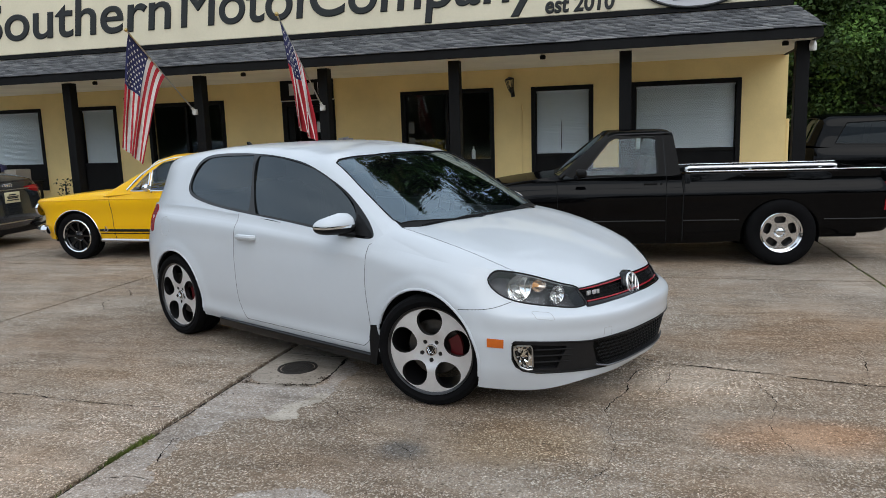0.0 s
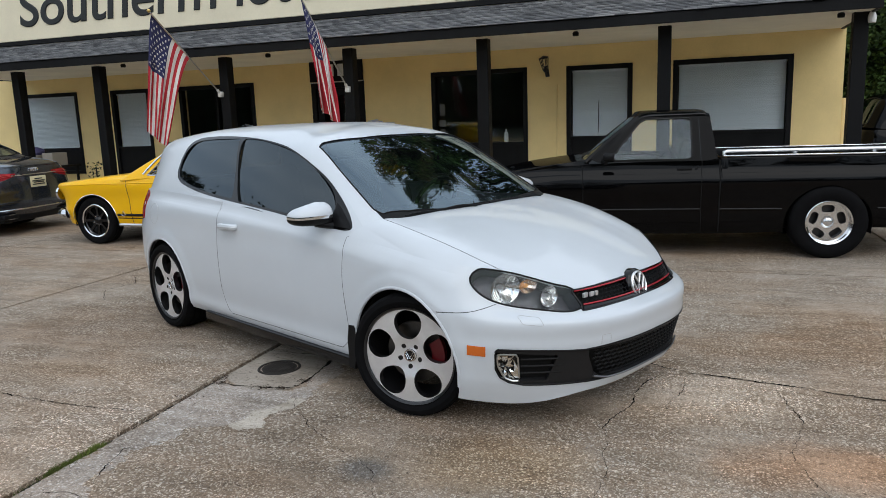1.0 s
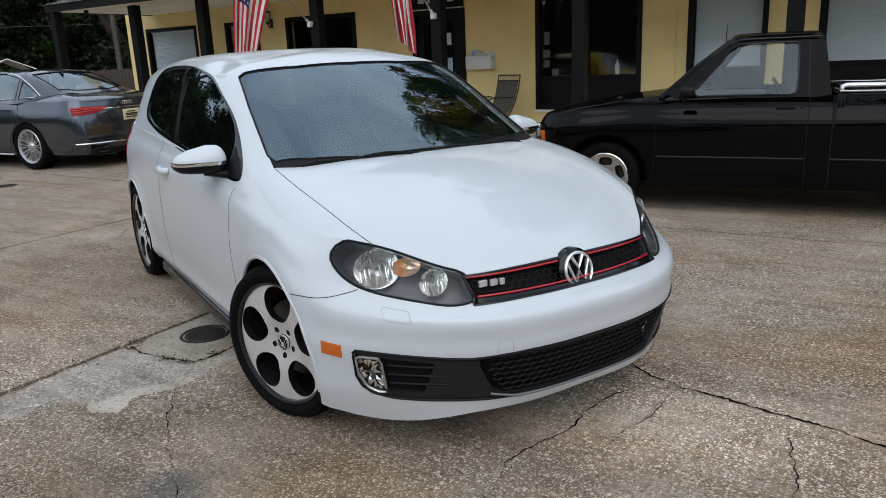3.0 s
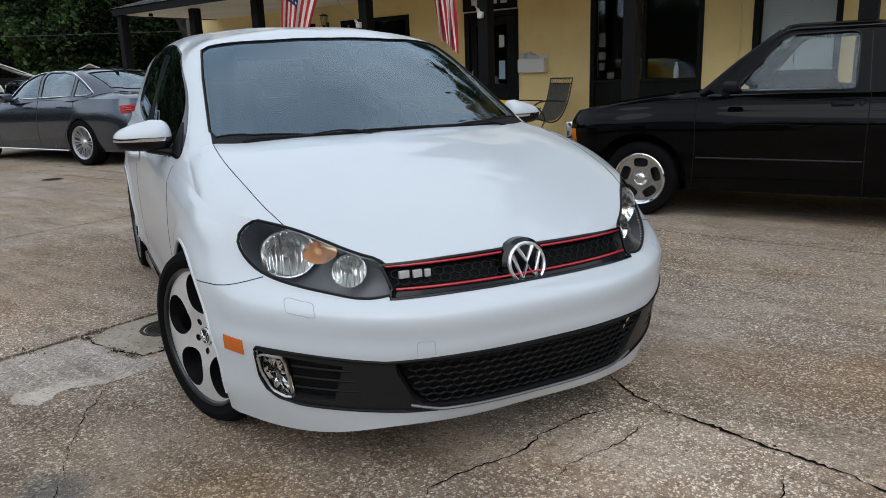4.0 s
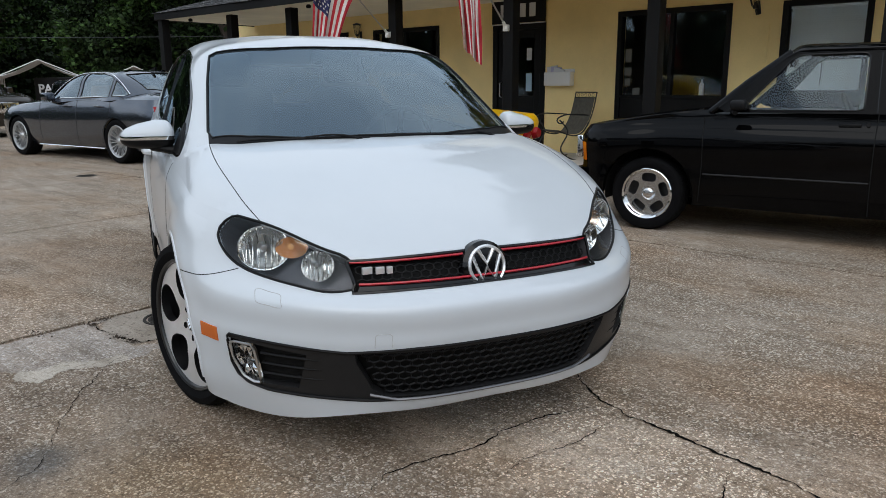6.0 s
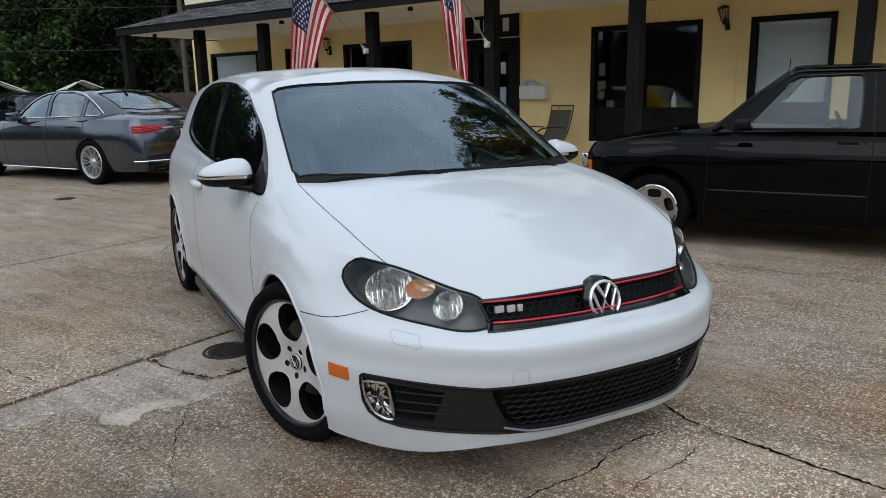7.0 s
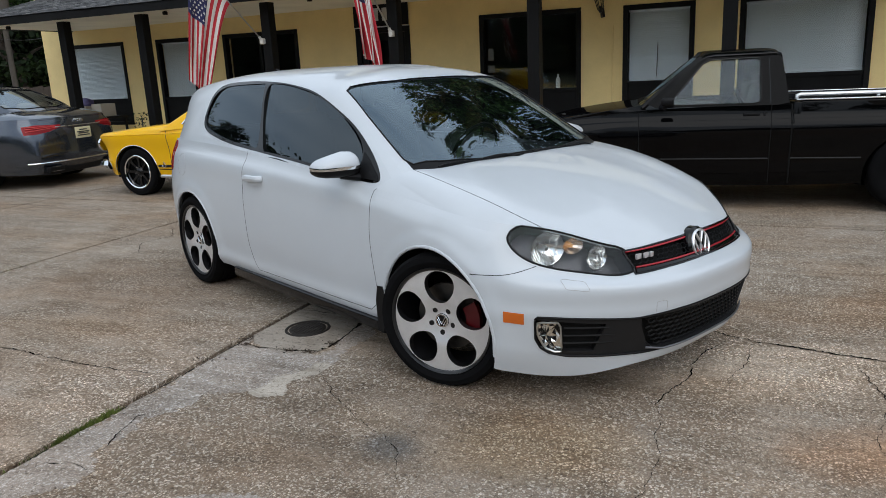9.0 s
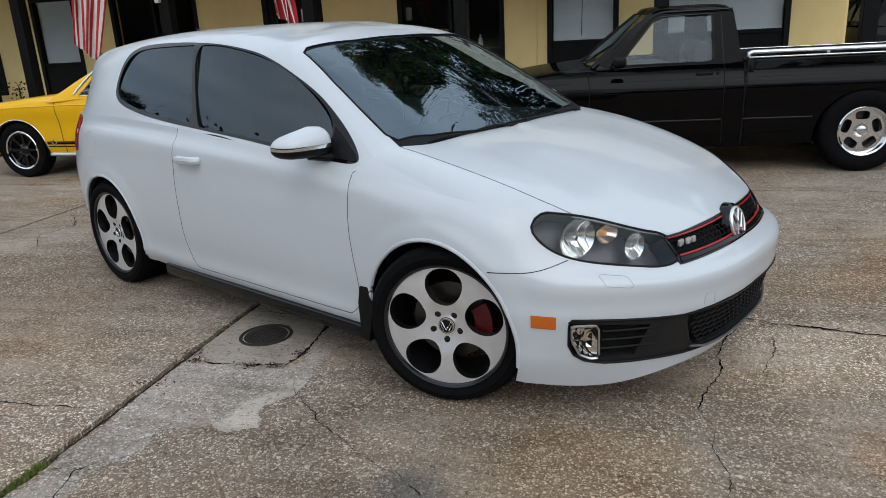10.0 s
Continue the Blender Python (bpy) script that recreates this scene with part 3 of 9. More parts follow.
POST_X = (-13.58, -11.62, -9.70, -7.03, -4.74, -2.57, -0.03, 2.29)
first_post = None
for px in POST_X:
    if first_post is None:
        first_post = thing("porch_post", pose(px, 10.76, 0.0), "square black painted wooden porch post", "post", "porch posts", "structure")
        part("shaft", cube(-0.085, -0.085, 0, 0.085, 0.085, EAVE_Z - 0.131, 0.006, 1), POST, first_post, smooth=False)
        part("base_trim", cube(-0.105, -0.105, 0, 0.105, 0.105, 0.14, 0.006, 1), POST, first_post, smooth=False)
    else:
        copy_thing(first_post, pose(px, 11.165, 0.05))

# ---- sheet-metal tools ----
from mathutils.bvhtree import BVHTree


def loft(rows, step=0.03, per_row=7, mirror=True):
    """A smooth grid through rows of stations (front centre to rear centre, y > 0)."""
    rows = [np.asarray(r, float) for r in rows]
    flip = np.array((1, -1, 1))
    full = [np.vstack([r[2] * flip, r[1] * flip, r, r[-2] * flip, r[-3] * flip]) if mirror else r for r in rows]
    gaps = np.mean([np.linalg.norm(np.diff(r, axis=0), axis=1) for r in full], axis=0)
    knots = np.concatenate([[0], np.cumsum(np.maximum(gaps, 0.01))])
    a, b = (knots[2], knots[-3]) if mirror else (knots[0], knots[-1])
    own = knots[2:-2] if mirror else knots
    where = np.concatenate([np.linspace(p, q, max(2, int(round((q - p) / step)) + 1))[:-1] for p, q in zip(own, own[1:])] + [[own[-1]]])
    loft.stations = np.interp(where, own, np.arange(len(own)))
    lines = np.array([spline(knots, r, where) for r in full])
    if len(rows) > 2:
        up = np.concatenate([[0], np.cumsum(np.mean(np.linalg.norm(np.diff(lines, axis=0), axis=2), axis=1))])
        at = np.concatenate([np.linspace(up[k], up[k + 1], per_row, endpoint=False) for k in range(len(up) - 1)] + [[up[-1]]])
        flat = spline(up, lines.reshape(len(lines), -1), at)
        lines = flat.reshape(len(at), len(where), 3)
    if mirror:
        lines[:, 0, 1] = lines[:, -1, 1] = 0.0
    return lines


def sheet(grid, both=True):
    """Grid to mesh, with its mirror image across y = 0."""
    bm = bmesh.new()
    for s in ((1, -1) if both else (1,)):
        vs = [[bm.verts.new((p[0], p[1] * s, p[2])) for p in row] for row in grid]
        for i in range(len(vs) - 1):
            for j in range(len(vs[0]) - 1):
                q = (vs[i][j], vs[i][j + 1], vs[i + 1][j + 1], vs[i + 1][j])
                bm.faces.new(q if s > 0 else q[::-1])
    bmesh.ops.remove_doubles(bm, verts=bm.verts, dist=2e-4)
    bmesh.ops.dissolve_degenerate(bm, edges=bm.edges, dist=1e-4)
    bm.normal_update()
    return bm


class Skin:
    """The uncut sheets: places and smooth normals are read from them."""

    def __init__(self, *sheets):
        co, fs, no = [], [], []
        for bm in sheets:
            bm.verts.index_update()
            base = len(co)
            co += [v.co.copy() for v in bm.verts]
            no += [v.normal.copy() for v in bm.verts]
            fs += [[v.index + base for v in f.verts] for f in bm.faces]
        self.co, self.fs, self.no = co, fs, no
        self.tree = BVHTree.FromPolygons(co, fs)
        self.mates = []

    def normal(self, p):
        loc, n, i, d = self.tree.find_nearest(p)
        if i is None:
            return Vector((0, 0, 1))
        w, out = 0.0, Vector()
        for k in self.fs[i]:
            g = 1.0 / ((self.co[k] - loc).length + 1e-4) ** 2
            out += self.no[k] * g
            w += g
        out.normalize()
        total = out.copy()
        for mate, reach, test in self.mates:
            if not test(loc):
                continue
            far, _, j, away = mate.tree.find_nearest(loc)
            if away < reach:
                add = Vector()
                for k in mate.fs[j]:
                    add += mate.no[k] / ((mate.co[k] - far).length + 1e-3) ** 2
                total += add.normalized() * (1 - away / reach)
        out = total.normalized()
        return out

    def cast(self, p, way, lift=0.0):
        """The place where a ray from p along way meets the sheets, lifted off along the normal."""
        loc, n, i, d = self.tree.ray_cast(Vector(p), Vector(way))
        if loc is None:
            loc, n, i, d = self.tree.find_nearest(Vector(p) + Vector(way) * 1.0)
        return loc + self.normal(loc) * lift


def inside(p, poly):
    hit, n = False, len(poly)
    for k in range(n):
        (x0, y0), (x1, y1) = poly[k], poly[k - 1]
        if (y0 > p[1]) != (y1 > p[1]) and p[0] < (x1 - x0) * (p[1] - y0) / (y1 - y0) + x0:
            hit = not hit
    return hit


def carve(bm, outline, way, pick, reach=0.045):
    """Cuts the outline through the sheet along way; gives the faces inside it."""
    way = Vector(way).normalized()
    e1 = way.cross(Vector((0, 0, 1)) if abs(way.z) < 0.9 else Vector((0, 1, 0))).normalized()
    e2 = way.cross(e1)
    poly3 = [Vector(p) for p in outline]
    poly = [(p.dot(e1), p.dot(e2)) for p in poly3]
    lo = (min(p[0] for p in poly) - 0.06, min(p[1] for p in poly) - 0.06)
    hi = (max(p[0] for p in poly) + 0.06, max(p[1] for p in poly) + 0.06)
    near = {}
    for f in bm.faces:
        c = f.calc_center_median()
        q = (c.dot(e1), c.dot(e2))
        if lo[0] < q[0] < hi[0] and lo[1] < q[1] < hi[1] and pick(c, f.normal):
            near[f] = q
    n = len(poly)
    for k in range(n):
        a, b = Vector(poly[k]), Vector(poly[(k + 1) % n])
        d = b - a
        l2 = d.length_squared
        if l2 < 1e-9:
            continue
        sub = []
        for f, q in near.items():
            t = max(0.0, min(1.0, (Vector(q) - a).dot(d) / l2))
            if (a + d * t - Vector(q)).length < reach:
                sub.append(f)
        if not sub:
            continue
        geom = list({v for f in sub for v in f.verts}) + list({e for f in sub for e in f.edges}) + sub
        co, no = poly3[k], (poly3[(k + 1) % n] - poly3[k]).cross(way)
        if no.length < 1e-9:
            continue
        out = bmesh.ops.bisect_plane(bm, geom=geom, dist=1e-6, plane_co=co, plane_no=no.normalized())
        for f in sub:
            near.pop(f, None)
        for f in out["geom"]:
            if isinstance(f, bmesh.types.BMFace) and f.is_valid:
                c = f.calc_center_median()
                near[f] = (c.dot(e1), c.dot(e2))
    return [f for f, q in near.items() if f.is_valid and inside(q, poly)]


def take(bm, faces):
    """Moves faces out of bm into a mesh of their own."""
    out, seen = bmesh.new(), {}
    for f in faces:
        for v in f.verts:
            if v not in seen:
                seen[v] = out.verts.new(v.co)
        try:
            out.faces.new([seen[v] for v in f.verts])
        except ValueError:
            pass
    bmesh.ops.delete(bm, geom=faces, context="FACES")
    return out


def loops_of(bm):
    """Ordered boundary loops of an open mesh."""
    todo = {e for e in bm.edges if e.is_boundary}
    out = []
    while todo:
        e = todo.pop()
        a, b = e.verts
        chain = [a, b]
        while True:
            nxt = [x for x in chain[-1].link_edges if x in todo]
            if not nxt:
                break
            todo.discard(nxt[0])
            chain.append(nxt[0].other_vert(chain[-1]))
        if chain[0] is chain[-1]:
            chain.pop()
        pts = [chain[0].co.copy()]
        for v in chain[1:]:
            if (v.co - pts[-1]).length > 0.004:
                pts.append(v.co.copy())
        if len(pts) > 4:
            out.append(pts)
    return out


def shift(bm, skin, by):
    for v in bm.verts:
        v.co += skin.normal(v.co) * by
    return bm


def thicken(bm, skin, depth):
    """Gives the open edges of a sheet a turned-in flange."""
    edges = [e for e in bm.edges if e.is_boundary]
    back = {}
    for e in edges:
        for v in e.verts:
            if v not in back:
                back[v] = bm.verts.new(v.co - skin.normal(v.co) * depth)
    for e in edges:
        f = e.link_faces[0]
        a, b = e.verts
        for l in f.loops:
            if l.edge is e:
                a, b = l.vert, l.link_loop_next.vert
        try:
            bm.faces.new((b, a, back[a], back[b]))
        except ValueError:
            pass
    return bm


def panel(name, bm, material, parent, skin, label="", depth=0.0):
    """A sheet with the uncut sheet's smooth normals; depth: a turned-in edge."""
    outer = len(bm.faces)
    if depth:
        bm.faces.ensure_lookup_table()
        thicken(bm, skin, depth)
    me = bpy.data.meshes.new(name)
    bm.normal_update()
    bm.faces.index_update()
    bm.to_mesh(me)
    bm.free()
    me.materials.append(material)
    me.shade_smooth()
    normals = []
    poly_no = [p.normal.copy() for p in me.polygons]
    vert_no = {}
    for p in me.polygons:
        for li in p.loop_indices:
            vi = me.loops[li].vertex_index
            if p.index >= outer:
                normals.append(p.normal.copy())
                continue
            if vi not in vert_no:
                vert_no[vi] = skin.normal(me.vertices[vi].co)
            nn = vert_no[vi]
            normals.append(nn if nn.dot(p.normal) > 0.3 else p.normal.copy())
    me.normals_split_custom_set([tuple(v) for v in normals])
    ob = new(name, me)
    ob.parent = parent
    if label:
        ob["label"] = label
    return ob


def seam(bm, skin, points, way, width=0.0035, count=40, closed=False, lift=0.0006):
    """A thin dark gap drawn along the sheet."""
    pts = [skin.cast(p, way, lift) for p in smooth_line(points, count, closed)]
    return sweep(bm, pts, width, 5, closed)


class Pane:
    """A true, gently curved side pane laid through a sheet."""

    def __init__(self, bm):
        p = np.array([v.co[:] for v in bm.verts])
        self.side = 1 if p[:, 1].mean() > 0 else -1
        self.c = np.linalg.lstsq(self.terms(p[:, 0], p[:, 2]), p[:, 1], rcond=None)[0]
        for v in bm.verts:
            v.co.y = float(self.terms(np.array([v.co.x]), np.array([v.co.z]))[0] @ self.c)

    def terms(self, x, z):
        return np.stack([np.ones_like(x), x, z, x * x, x * z, z * z], 1)

    def normal(self, p):
        c = self.c
        dx, dz = c[1] + 2 * c[3] * p[0] + c[4] * p[2], c[2] + c[4] * p[0] + 2 * c[5] * p[2]
        return Vector((-dx, 1, -dz)).normalized() * self.side


def tight(line, closed=True):
    """Adds points close to the corners, so that a smooth line keeps them."""
    n = len(line)
    out = []
    for k in range(n if closed else n - 1):
        a, b = Vector(line[k]), Vector(line[(k + 1) % n])
        out += [tuple(a.lerp(b, f)) for f in (0.10, 0.5, 0.90)]
    return out


def both(points):
    return [[(x, y * s, z) for x, y, z in points] for s in (1, -1)]


def circle_xz(cx, cz, r, y, n=44):
    return [(cx + r * math.cos(k / n * math.tau), y, cz + r * math.sin(k / n * math.tau)) for k in range(n)]


# ---- wheels ----
def tyre(parent, radius, width, rim, steps=72):
    """Tyre round the local y axis, with a grooved tread."""
    bm = bmesh.new()
    w, h = width / 2, radius - rim
    prof = [(rim - 0.006, -w * 0.80), (rim + h * 0.15, -w * 0.96), (rim + h * 0.5, -w * 1.04), (rim + h * 0.82, -w * 0.98), (radius - 0.008, -w * 0.86), (radius, -w * 0.74)]
    for g in (-0.42, 0.0, 0.42):
        prof += [(radius, w * (g - 0.07)), (radius - 0.007, w * (g - 0.05)), (radius - 0.007, w * (g + 0.05)), (radius, w * (g + 0.07))]
    prof += [(r, -y) for r, y in prof[5::-1]]
    lathe(bm, prof, steps, "Y", closed=True)
    return part("tyre", bm, TYRE, parent)


def disc_with_holes(bm, radius, holes, depth, dish, y, steps=90):
    """A wheel face: polar sheet with openings cut through and turned-in walls. Faces +y... outward is -y."""
    face = bmesh.new()
    rs = np.linspace(0.0, radius, 16)
    vs = [[face.verts.new((r * math.cos(k / steps * math.tau), y + dish(r), r * math.sin(k / steps * math.tau))) for k in range(steps)] for r in rs[1:]]
    mid = face.verts.new((0, y + dish(0), 0))
    for k in range(steps):
        face.faces.new((mid, vs[0][k], vs[0][(k + 1) % steps]))
        for i in range(len(vs) - 1):
            face.faces.new((vs[i][k], vs[i + 1][k], vs[i + 1][(k + 1) % steps], vs[i][(k + 1) % steps]))
    face.normal_update()
    for hole in holes:
        fs = carve(face, [(px, 0, pz) for px, pz in hole], (0, 1, 0), lambda c, n: True, 0.03)
        bmesh.ops.delete(face, geom=fs, context="FACES")
    return face


def wheel_detroit(parent, m, name="wheel"):
    """A five-window machined alloy on a low tyre; outward is local -y."""
    w = new(name)
    w.parent = parent
    w.matrix_local = m
    tyre(w, 0.317, 0.225, 0.243)
    bm = bmesh.new()
    lathe(bm, [(0.246, -0.100), (0.253, -0.104), (0.250, -0.112), (0.241, -0.108), (0.236, -0.095), (0.232, -0.06), (0.215, 0.02), (0.215, 0.09), (0.246, 0.10)], 72)
    rim = part("rim", bm, RIM_DARK, w)
    holes = []
    for k in range(5):
        a = math.pi / 2 + k * math.tau / 5
        hole = []
        for j in range(36):
            b = j / 36 * math.tau
            rr, tt = 0.160 + 0.075 * math.cos(b), (0.0735 + 0.010 * math.cos(b)) * math.sin(b)
            hole.append((rr * math.cos(a) - tt * math.sin(a), rr * math.sin(a) + tt * math.cos(a)))
        holes.append(hole)
    bolts = [[(0.056 * math.cos(a) + 0.0125 * math.cos(b), 0.056 * math.sin(a) + 0.0125 * math.sin(b)) for b in np.linspace(0, math.tau, 14, endpoint=False)] for a in (math.pi / 2 + math.pi / 5 + k * math.tau / 5 for k in range(5))]
    face = disc_with_holes(None, 0.243, holes + bolts, 0.03, lambda r: 0.018 * (1 - min(1, (r / 0.11)) ** 2) - 0.004 * math.sin(min(1, r / 0.243) * math.pi), -0.098)
    edges = [e for e in face.edges if e.is_boundary]
    back, tone = {}, {}
    for e in edges:
        for v in e.verts:
            if v not in back:
                back[v] = face.verts.new((v.co.x * 0.985, v.co.y + 0.032, v.co.z * 0.985))
    for e in edges:
        a, b = e.verts
        f = face.faces.new((a, b, back[b], back[a]))
        f.material_index = 1
    bmesh.ops.recalc_face_normals(face, faces=face.faces)
    part("wheel_face", face, (RIM_FACE, RIM_DARK), rim, "machined silver face with five black oval windows", angle=30)
    bm = bmesh.new()
    lathe(bm, [(0.0, -0.092), (0.029, -0.090), (0.033, -0.084), (0.033, -0.07)], 32)
    cap = part("centre_cap", bm, GLOSS_BLACK, rim)
    bm = bmesh.new()
    lathe(bm, [(0.026, -0.0925), (0.0315, -0.0925), (0.0315, -0.087), (0.026, -0.087)], 32, closed=True)
    for zig in (((-0.018, 0.018), (0, -0.016), (0.018, 0.018)), ((-0.022, 0.006), (-0.010, -0.020), (0, 0.002), (0.010, -0.020), (0.022, 0.006))):
        sweep(bm, [(x, -0.0925, z) for x, z in zig], 0.0026, 5)
    part("cap_emblem", bm, CHROME, rim, "chrome ring and chevrons on the wheel cap")
    for k in range(5):
        bm = bmesh.new()
        a = math.pi / 2 + math.pi / 5 + k * math.tau / 5
        lathe(bm, [(0.0, -0.082), (0.010, -0.082), (0.0115, -0.075), (0.0115, -0.06)], 8, centre=(0.056 * math.cos(a), 0, 0.056 * math.sin(a)))
        part("wheel_bolt", bm, RIM_DARK, rim)
    bm = bmesh.new()
    lathe(bm, [(0.05, -0.018), (0.075, -0.02), (0.156, -0.02), (0.156, 0.004), (0.05, 0.004)], 48, closed=True)
    part("brake_disc", bm, STEEL, w)
    bm = bmesh.new()
    for k in range(9):
        a0, a1 = radians(-22 + k * 6), radians(-16 + k * 6)
        for r0, r1, y0, y1 in ((0.105, 0.172, -0.052, -0.022),):
            vs = [bm.verts.new((r * math.cos(a), yy, r * math.sin(a))) for a in (a0, a1) for r in (r0, r1) for yy in (y0, y1)]
            for q in ((0, 1, 3, 2), (4, 6, 7, 5), (0, 4, 5, 1), (2, 3, 7, 6), (0, 2, 6, 4), (1, 5, 7, 3)):
                bm.faces.new([vs[i] for i in q])
    bmesh.ops.remove_doubles(bm, verts=bm.verts, dist=1e-5)
    part("caliper", bm, CALIPER, w, "red painted brake caliper")
    return w

# ---- the white hatchback ----
CAR = thing("hatchback_car", pose(-0.535, 4.575, 0, 0, 0, -25), "white three-door hatchback with tinted windows, front wheels turned", "car")
AXLE_R = -2.578
ROW_LIP = ((.815, 0, .195), (.80, .25, .190), (.735, .44, .180), (.60, .62, .150), (.46, .75, .155), (.36, .81, .165), (0, .84, .19), (-.45, .845, .20), (-1.1, .845, .20), (-1.8, .845, .20), (-2.578, .84, .22), (-2.95, .80, .24), (-3.17, .68, .26), (-3.25, .42, .27), (-3.27, 0, .27))
ROW_SILL = ((.838, 0, .238), (.822, .25, .236), (.757, .43, .234), (.625, .635, .25), (.49, .765, .262), (.385, .828, .27), (0, .862, .27), (-.45, .868, .27), (-1.1, .87, .27), (-1.8, .87, .27), (-2.578, .868, .29), (-2.95, .83, .32), (-3.2, .70, .34), (-3.29, .42, .35), (-3.31, 0, .35))
ROW_LOW = ((.860, 0, .42), (.842, .25, .418), (.772, .445, .41), (.625, .64, .415), (.475, .785, .424), (.375, .848, .42), (0, .876, .42), (-.45, .878, .42), (-1.1, .880, .42), (-1.8, .880, .42), (-2.578, .880, .44), (-2.95, .845, .46), (-3.22, .72, .48), (-3.32, .42, .5), (-3.335, 0, .5))
ROW_MID = ((.867, 0, .48), (.848, .25, .478), (.776, .448, .48), (.619, .65, .485), (.46, .793, .49), (.366, .850, .50), (0, .882, .58), (-.45, .882, .58), (-1.1, .884, .58), (-1.8, .884, .58), (-2.578, .884, .60), (-2.95, .848, .60), (-3.22, .72, .62), (-3.31, .42, .63), (-3.325, 0, .63))
ROW_EDGE = ((.866, 0, .548), (.847, .25, .546), (.774, .455, .545), (.606, .660, .553), (.446, .797, .568), (.352, .852, .588), (0, .882, .655), (-.45, .880, .665), (-1.1, .882, .685), (-1.8, .882, .69), (-2.578, .880, .70), (-2.95, .845, .70), (-3.22, .715, .71), (-3.30, .42, .71), (-3.315, 0, .71))
ROW_HIGH = ((.823, 0, .584), (.803, .25, .581), (.740, .46, .578), (.585, .65, .594), (.44, .755, .63), (.345, .815, .66), (0, .872, .74), (-.45, .872, .76), (-1.1, .873, .79), (-1.8, .874, .80), (-2.578, .868, .81), (-2.95, .832, .81), (-3.20, .70, .81), (-3.27, .42, .81), (-3.28, 0, .81))
ROW_BELT = ((.748, 0, .682), (.732, .25, .679), (.680, .43, .680), (.50, .60, .748), (.36, .715, .780), (.25, .775, .795), (0, .822, .825), (-.45, .837, .880), (-1.1, .830, .935), (-1.8, .822, .985), (-2.578, .80, 1.01), (-2.95, .765, 1.01), (-3.14, .66, 1.0), (-3.22, .4, .99), (-3.235, 0, .985))
COWL = ((-.20, 0, .972), (-.215, .22, .972), (-.24, .40, .971), (-.262, .52, .969), (-.29, .62, .966), (-.318, .71, .958), (-.38, .785, .925), (-.45, .837, .880))
CROWN = ((.15, 0, .065), (.15, 0, .065), (.14, .01, .062), (.10, .02, .050), (.07, .035, .036), (.05, .04, .030), (.004, .004, .005), (0, 0, 0))
GLASS_BASE = ((-.15, 0, .945), (-.19, .40, .948), (-.30, .705, .952), (-.375, .785, .922)) + tuple((x, y - 0.001 if y else 0, z - 0.03) for x, y, z in ROW_BELT[7:])
GLASS_MID = ((-.56, 0, 1.195), (-.595, .36, 1.19), (-.67, .655, 1.165), (-.735, .70, 1.152), (-.80, .728, 1.137), (-1.25, .727, 1.18), (-1.85, .715, 1.205), (-2.56, .698, 1.225), (-2.90, .68, 1.21), (-3.08, .59, 1.19), (-3.15, .35, 1.185), (-3.16, 0, 1.185))
ROOF_EDGE = ((-.98, 0, 1.40), (-1.0, .32, 1.392), (-1.06, .585, 1.358), (-1.11, .606, 1.352), (-1.18, .614, 1.350), (-1.45, .600, 1.39), (-1.95, .582, 1.415), (-2.5, .57, 1.405), (-2.82, .555, 1.38), (-3.0, .50, 1.365), (-3.06, .3, 1.37), (-3.07, 0, 1.372))
ROOF_MID = ((-1.1, 0, 1.43), (-1.12, .2, 1.43), (-1.2, .40, 1.415), (-1.25, .41, 1.420), (-1.3, .42, 1.425), (-1.55, .42, 1.445), (-2.0, .41, 1.455), (-2.45, .40, 1.435), (-2.7, .38, 1.41), (-2.85, .32, 1.395), (-2.9, .18, 1.395), (-2.92, 0, 1.397))
ROOF_TOP = ((-1.25, 0, 1.447), (-1.27, 0, 1.448), (-1.32, 0, 1.452), (-1.36, 0, 1.455), (-1.4, 0, 1.457), (-1.6, 0, 1.466), (-2.0, 0, 1.465), (-2.4, 0, 1.447), (-2.6, 0, 1.43), (-2.7, 0, 1.42), (-2.72, 0, 1.418), (-2.73, 0, 1.417))


def deck(lead, stations, rear, crown, steps=14):
    """A bonnet-like sheet from a lower shell's top line back to another line, domed by crown."""
    t = np.arange(len(rear), dtype=float)
    keep = stations <= len(rear) - 1 + 1e-9
    a, w = np.asarray(lead)[keep], stations[keep]
    flip = np.array((1, -1, 1))
    p = np.asarray(rear, float)
    b = spline(np.concatenate([[-1.0], t]), np.vstack([p[1] * flip, p]), w)
    b[-1] = a[-1]
    c = (a + b) / 2 + np.array([np.interp(w, t, np.asarray(crown)[:, k]) for k in range(3)]).T
    u = np.linspace(0, 1, steps)[:, None, None]
    g = (1 - u) ** 2 * a + 2 * u * (1 - u) * c + u ** 2 * b
    g[:, 0, 1] = 0
    return g


def toward(a, b, f):
    return tuple(tuple(p + (q - p) * f for p, q in zip(u, v)) for u, v in zip(a, b))


# a fuller corner of the bumper, and a crisp ledge where it turns up to the lamps
ROW_LOW, ROW_MID, ROW_EDGE = [tuple((x + dx, y + dy, z) for (x, y, z), (dx, dy) in zip(r, ((0.026, 0), (0.026, 0), (0.027, 0.010), (0.023, 0.020), (0.012, 0.012), (0, 0.002)) + ((0, 0),) * 9)) for r in (ROW_LOW, ROW_MID, ROW_EDGE)]
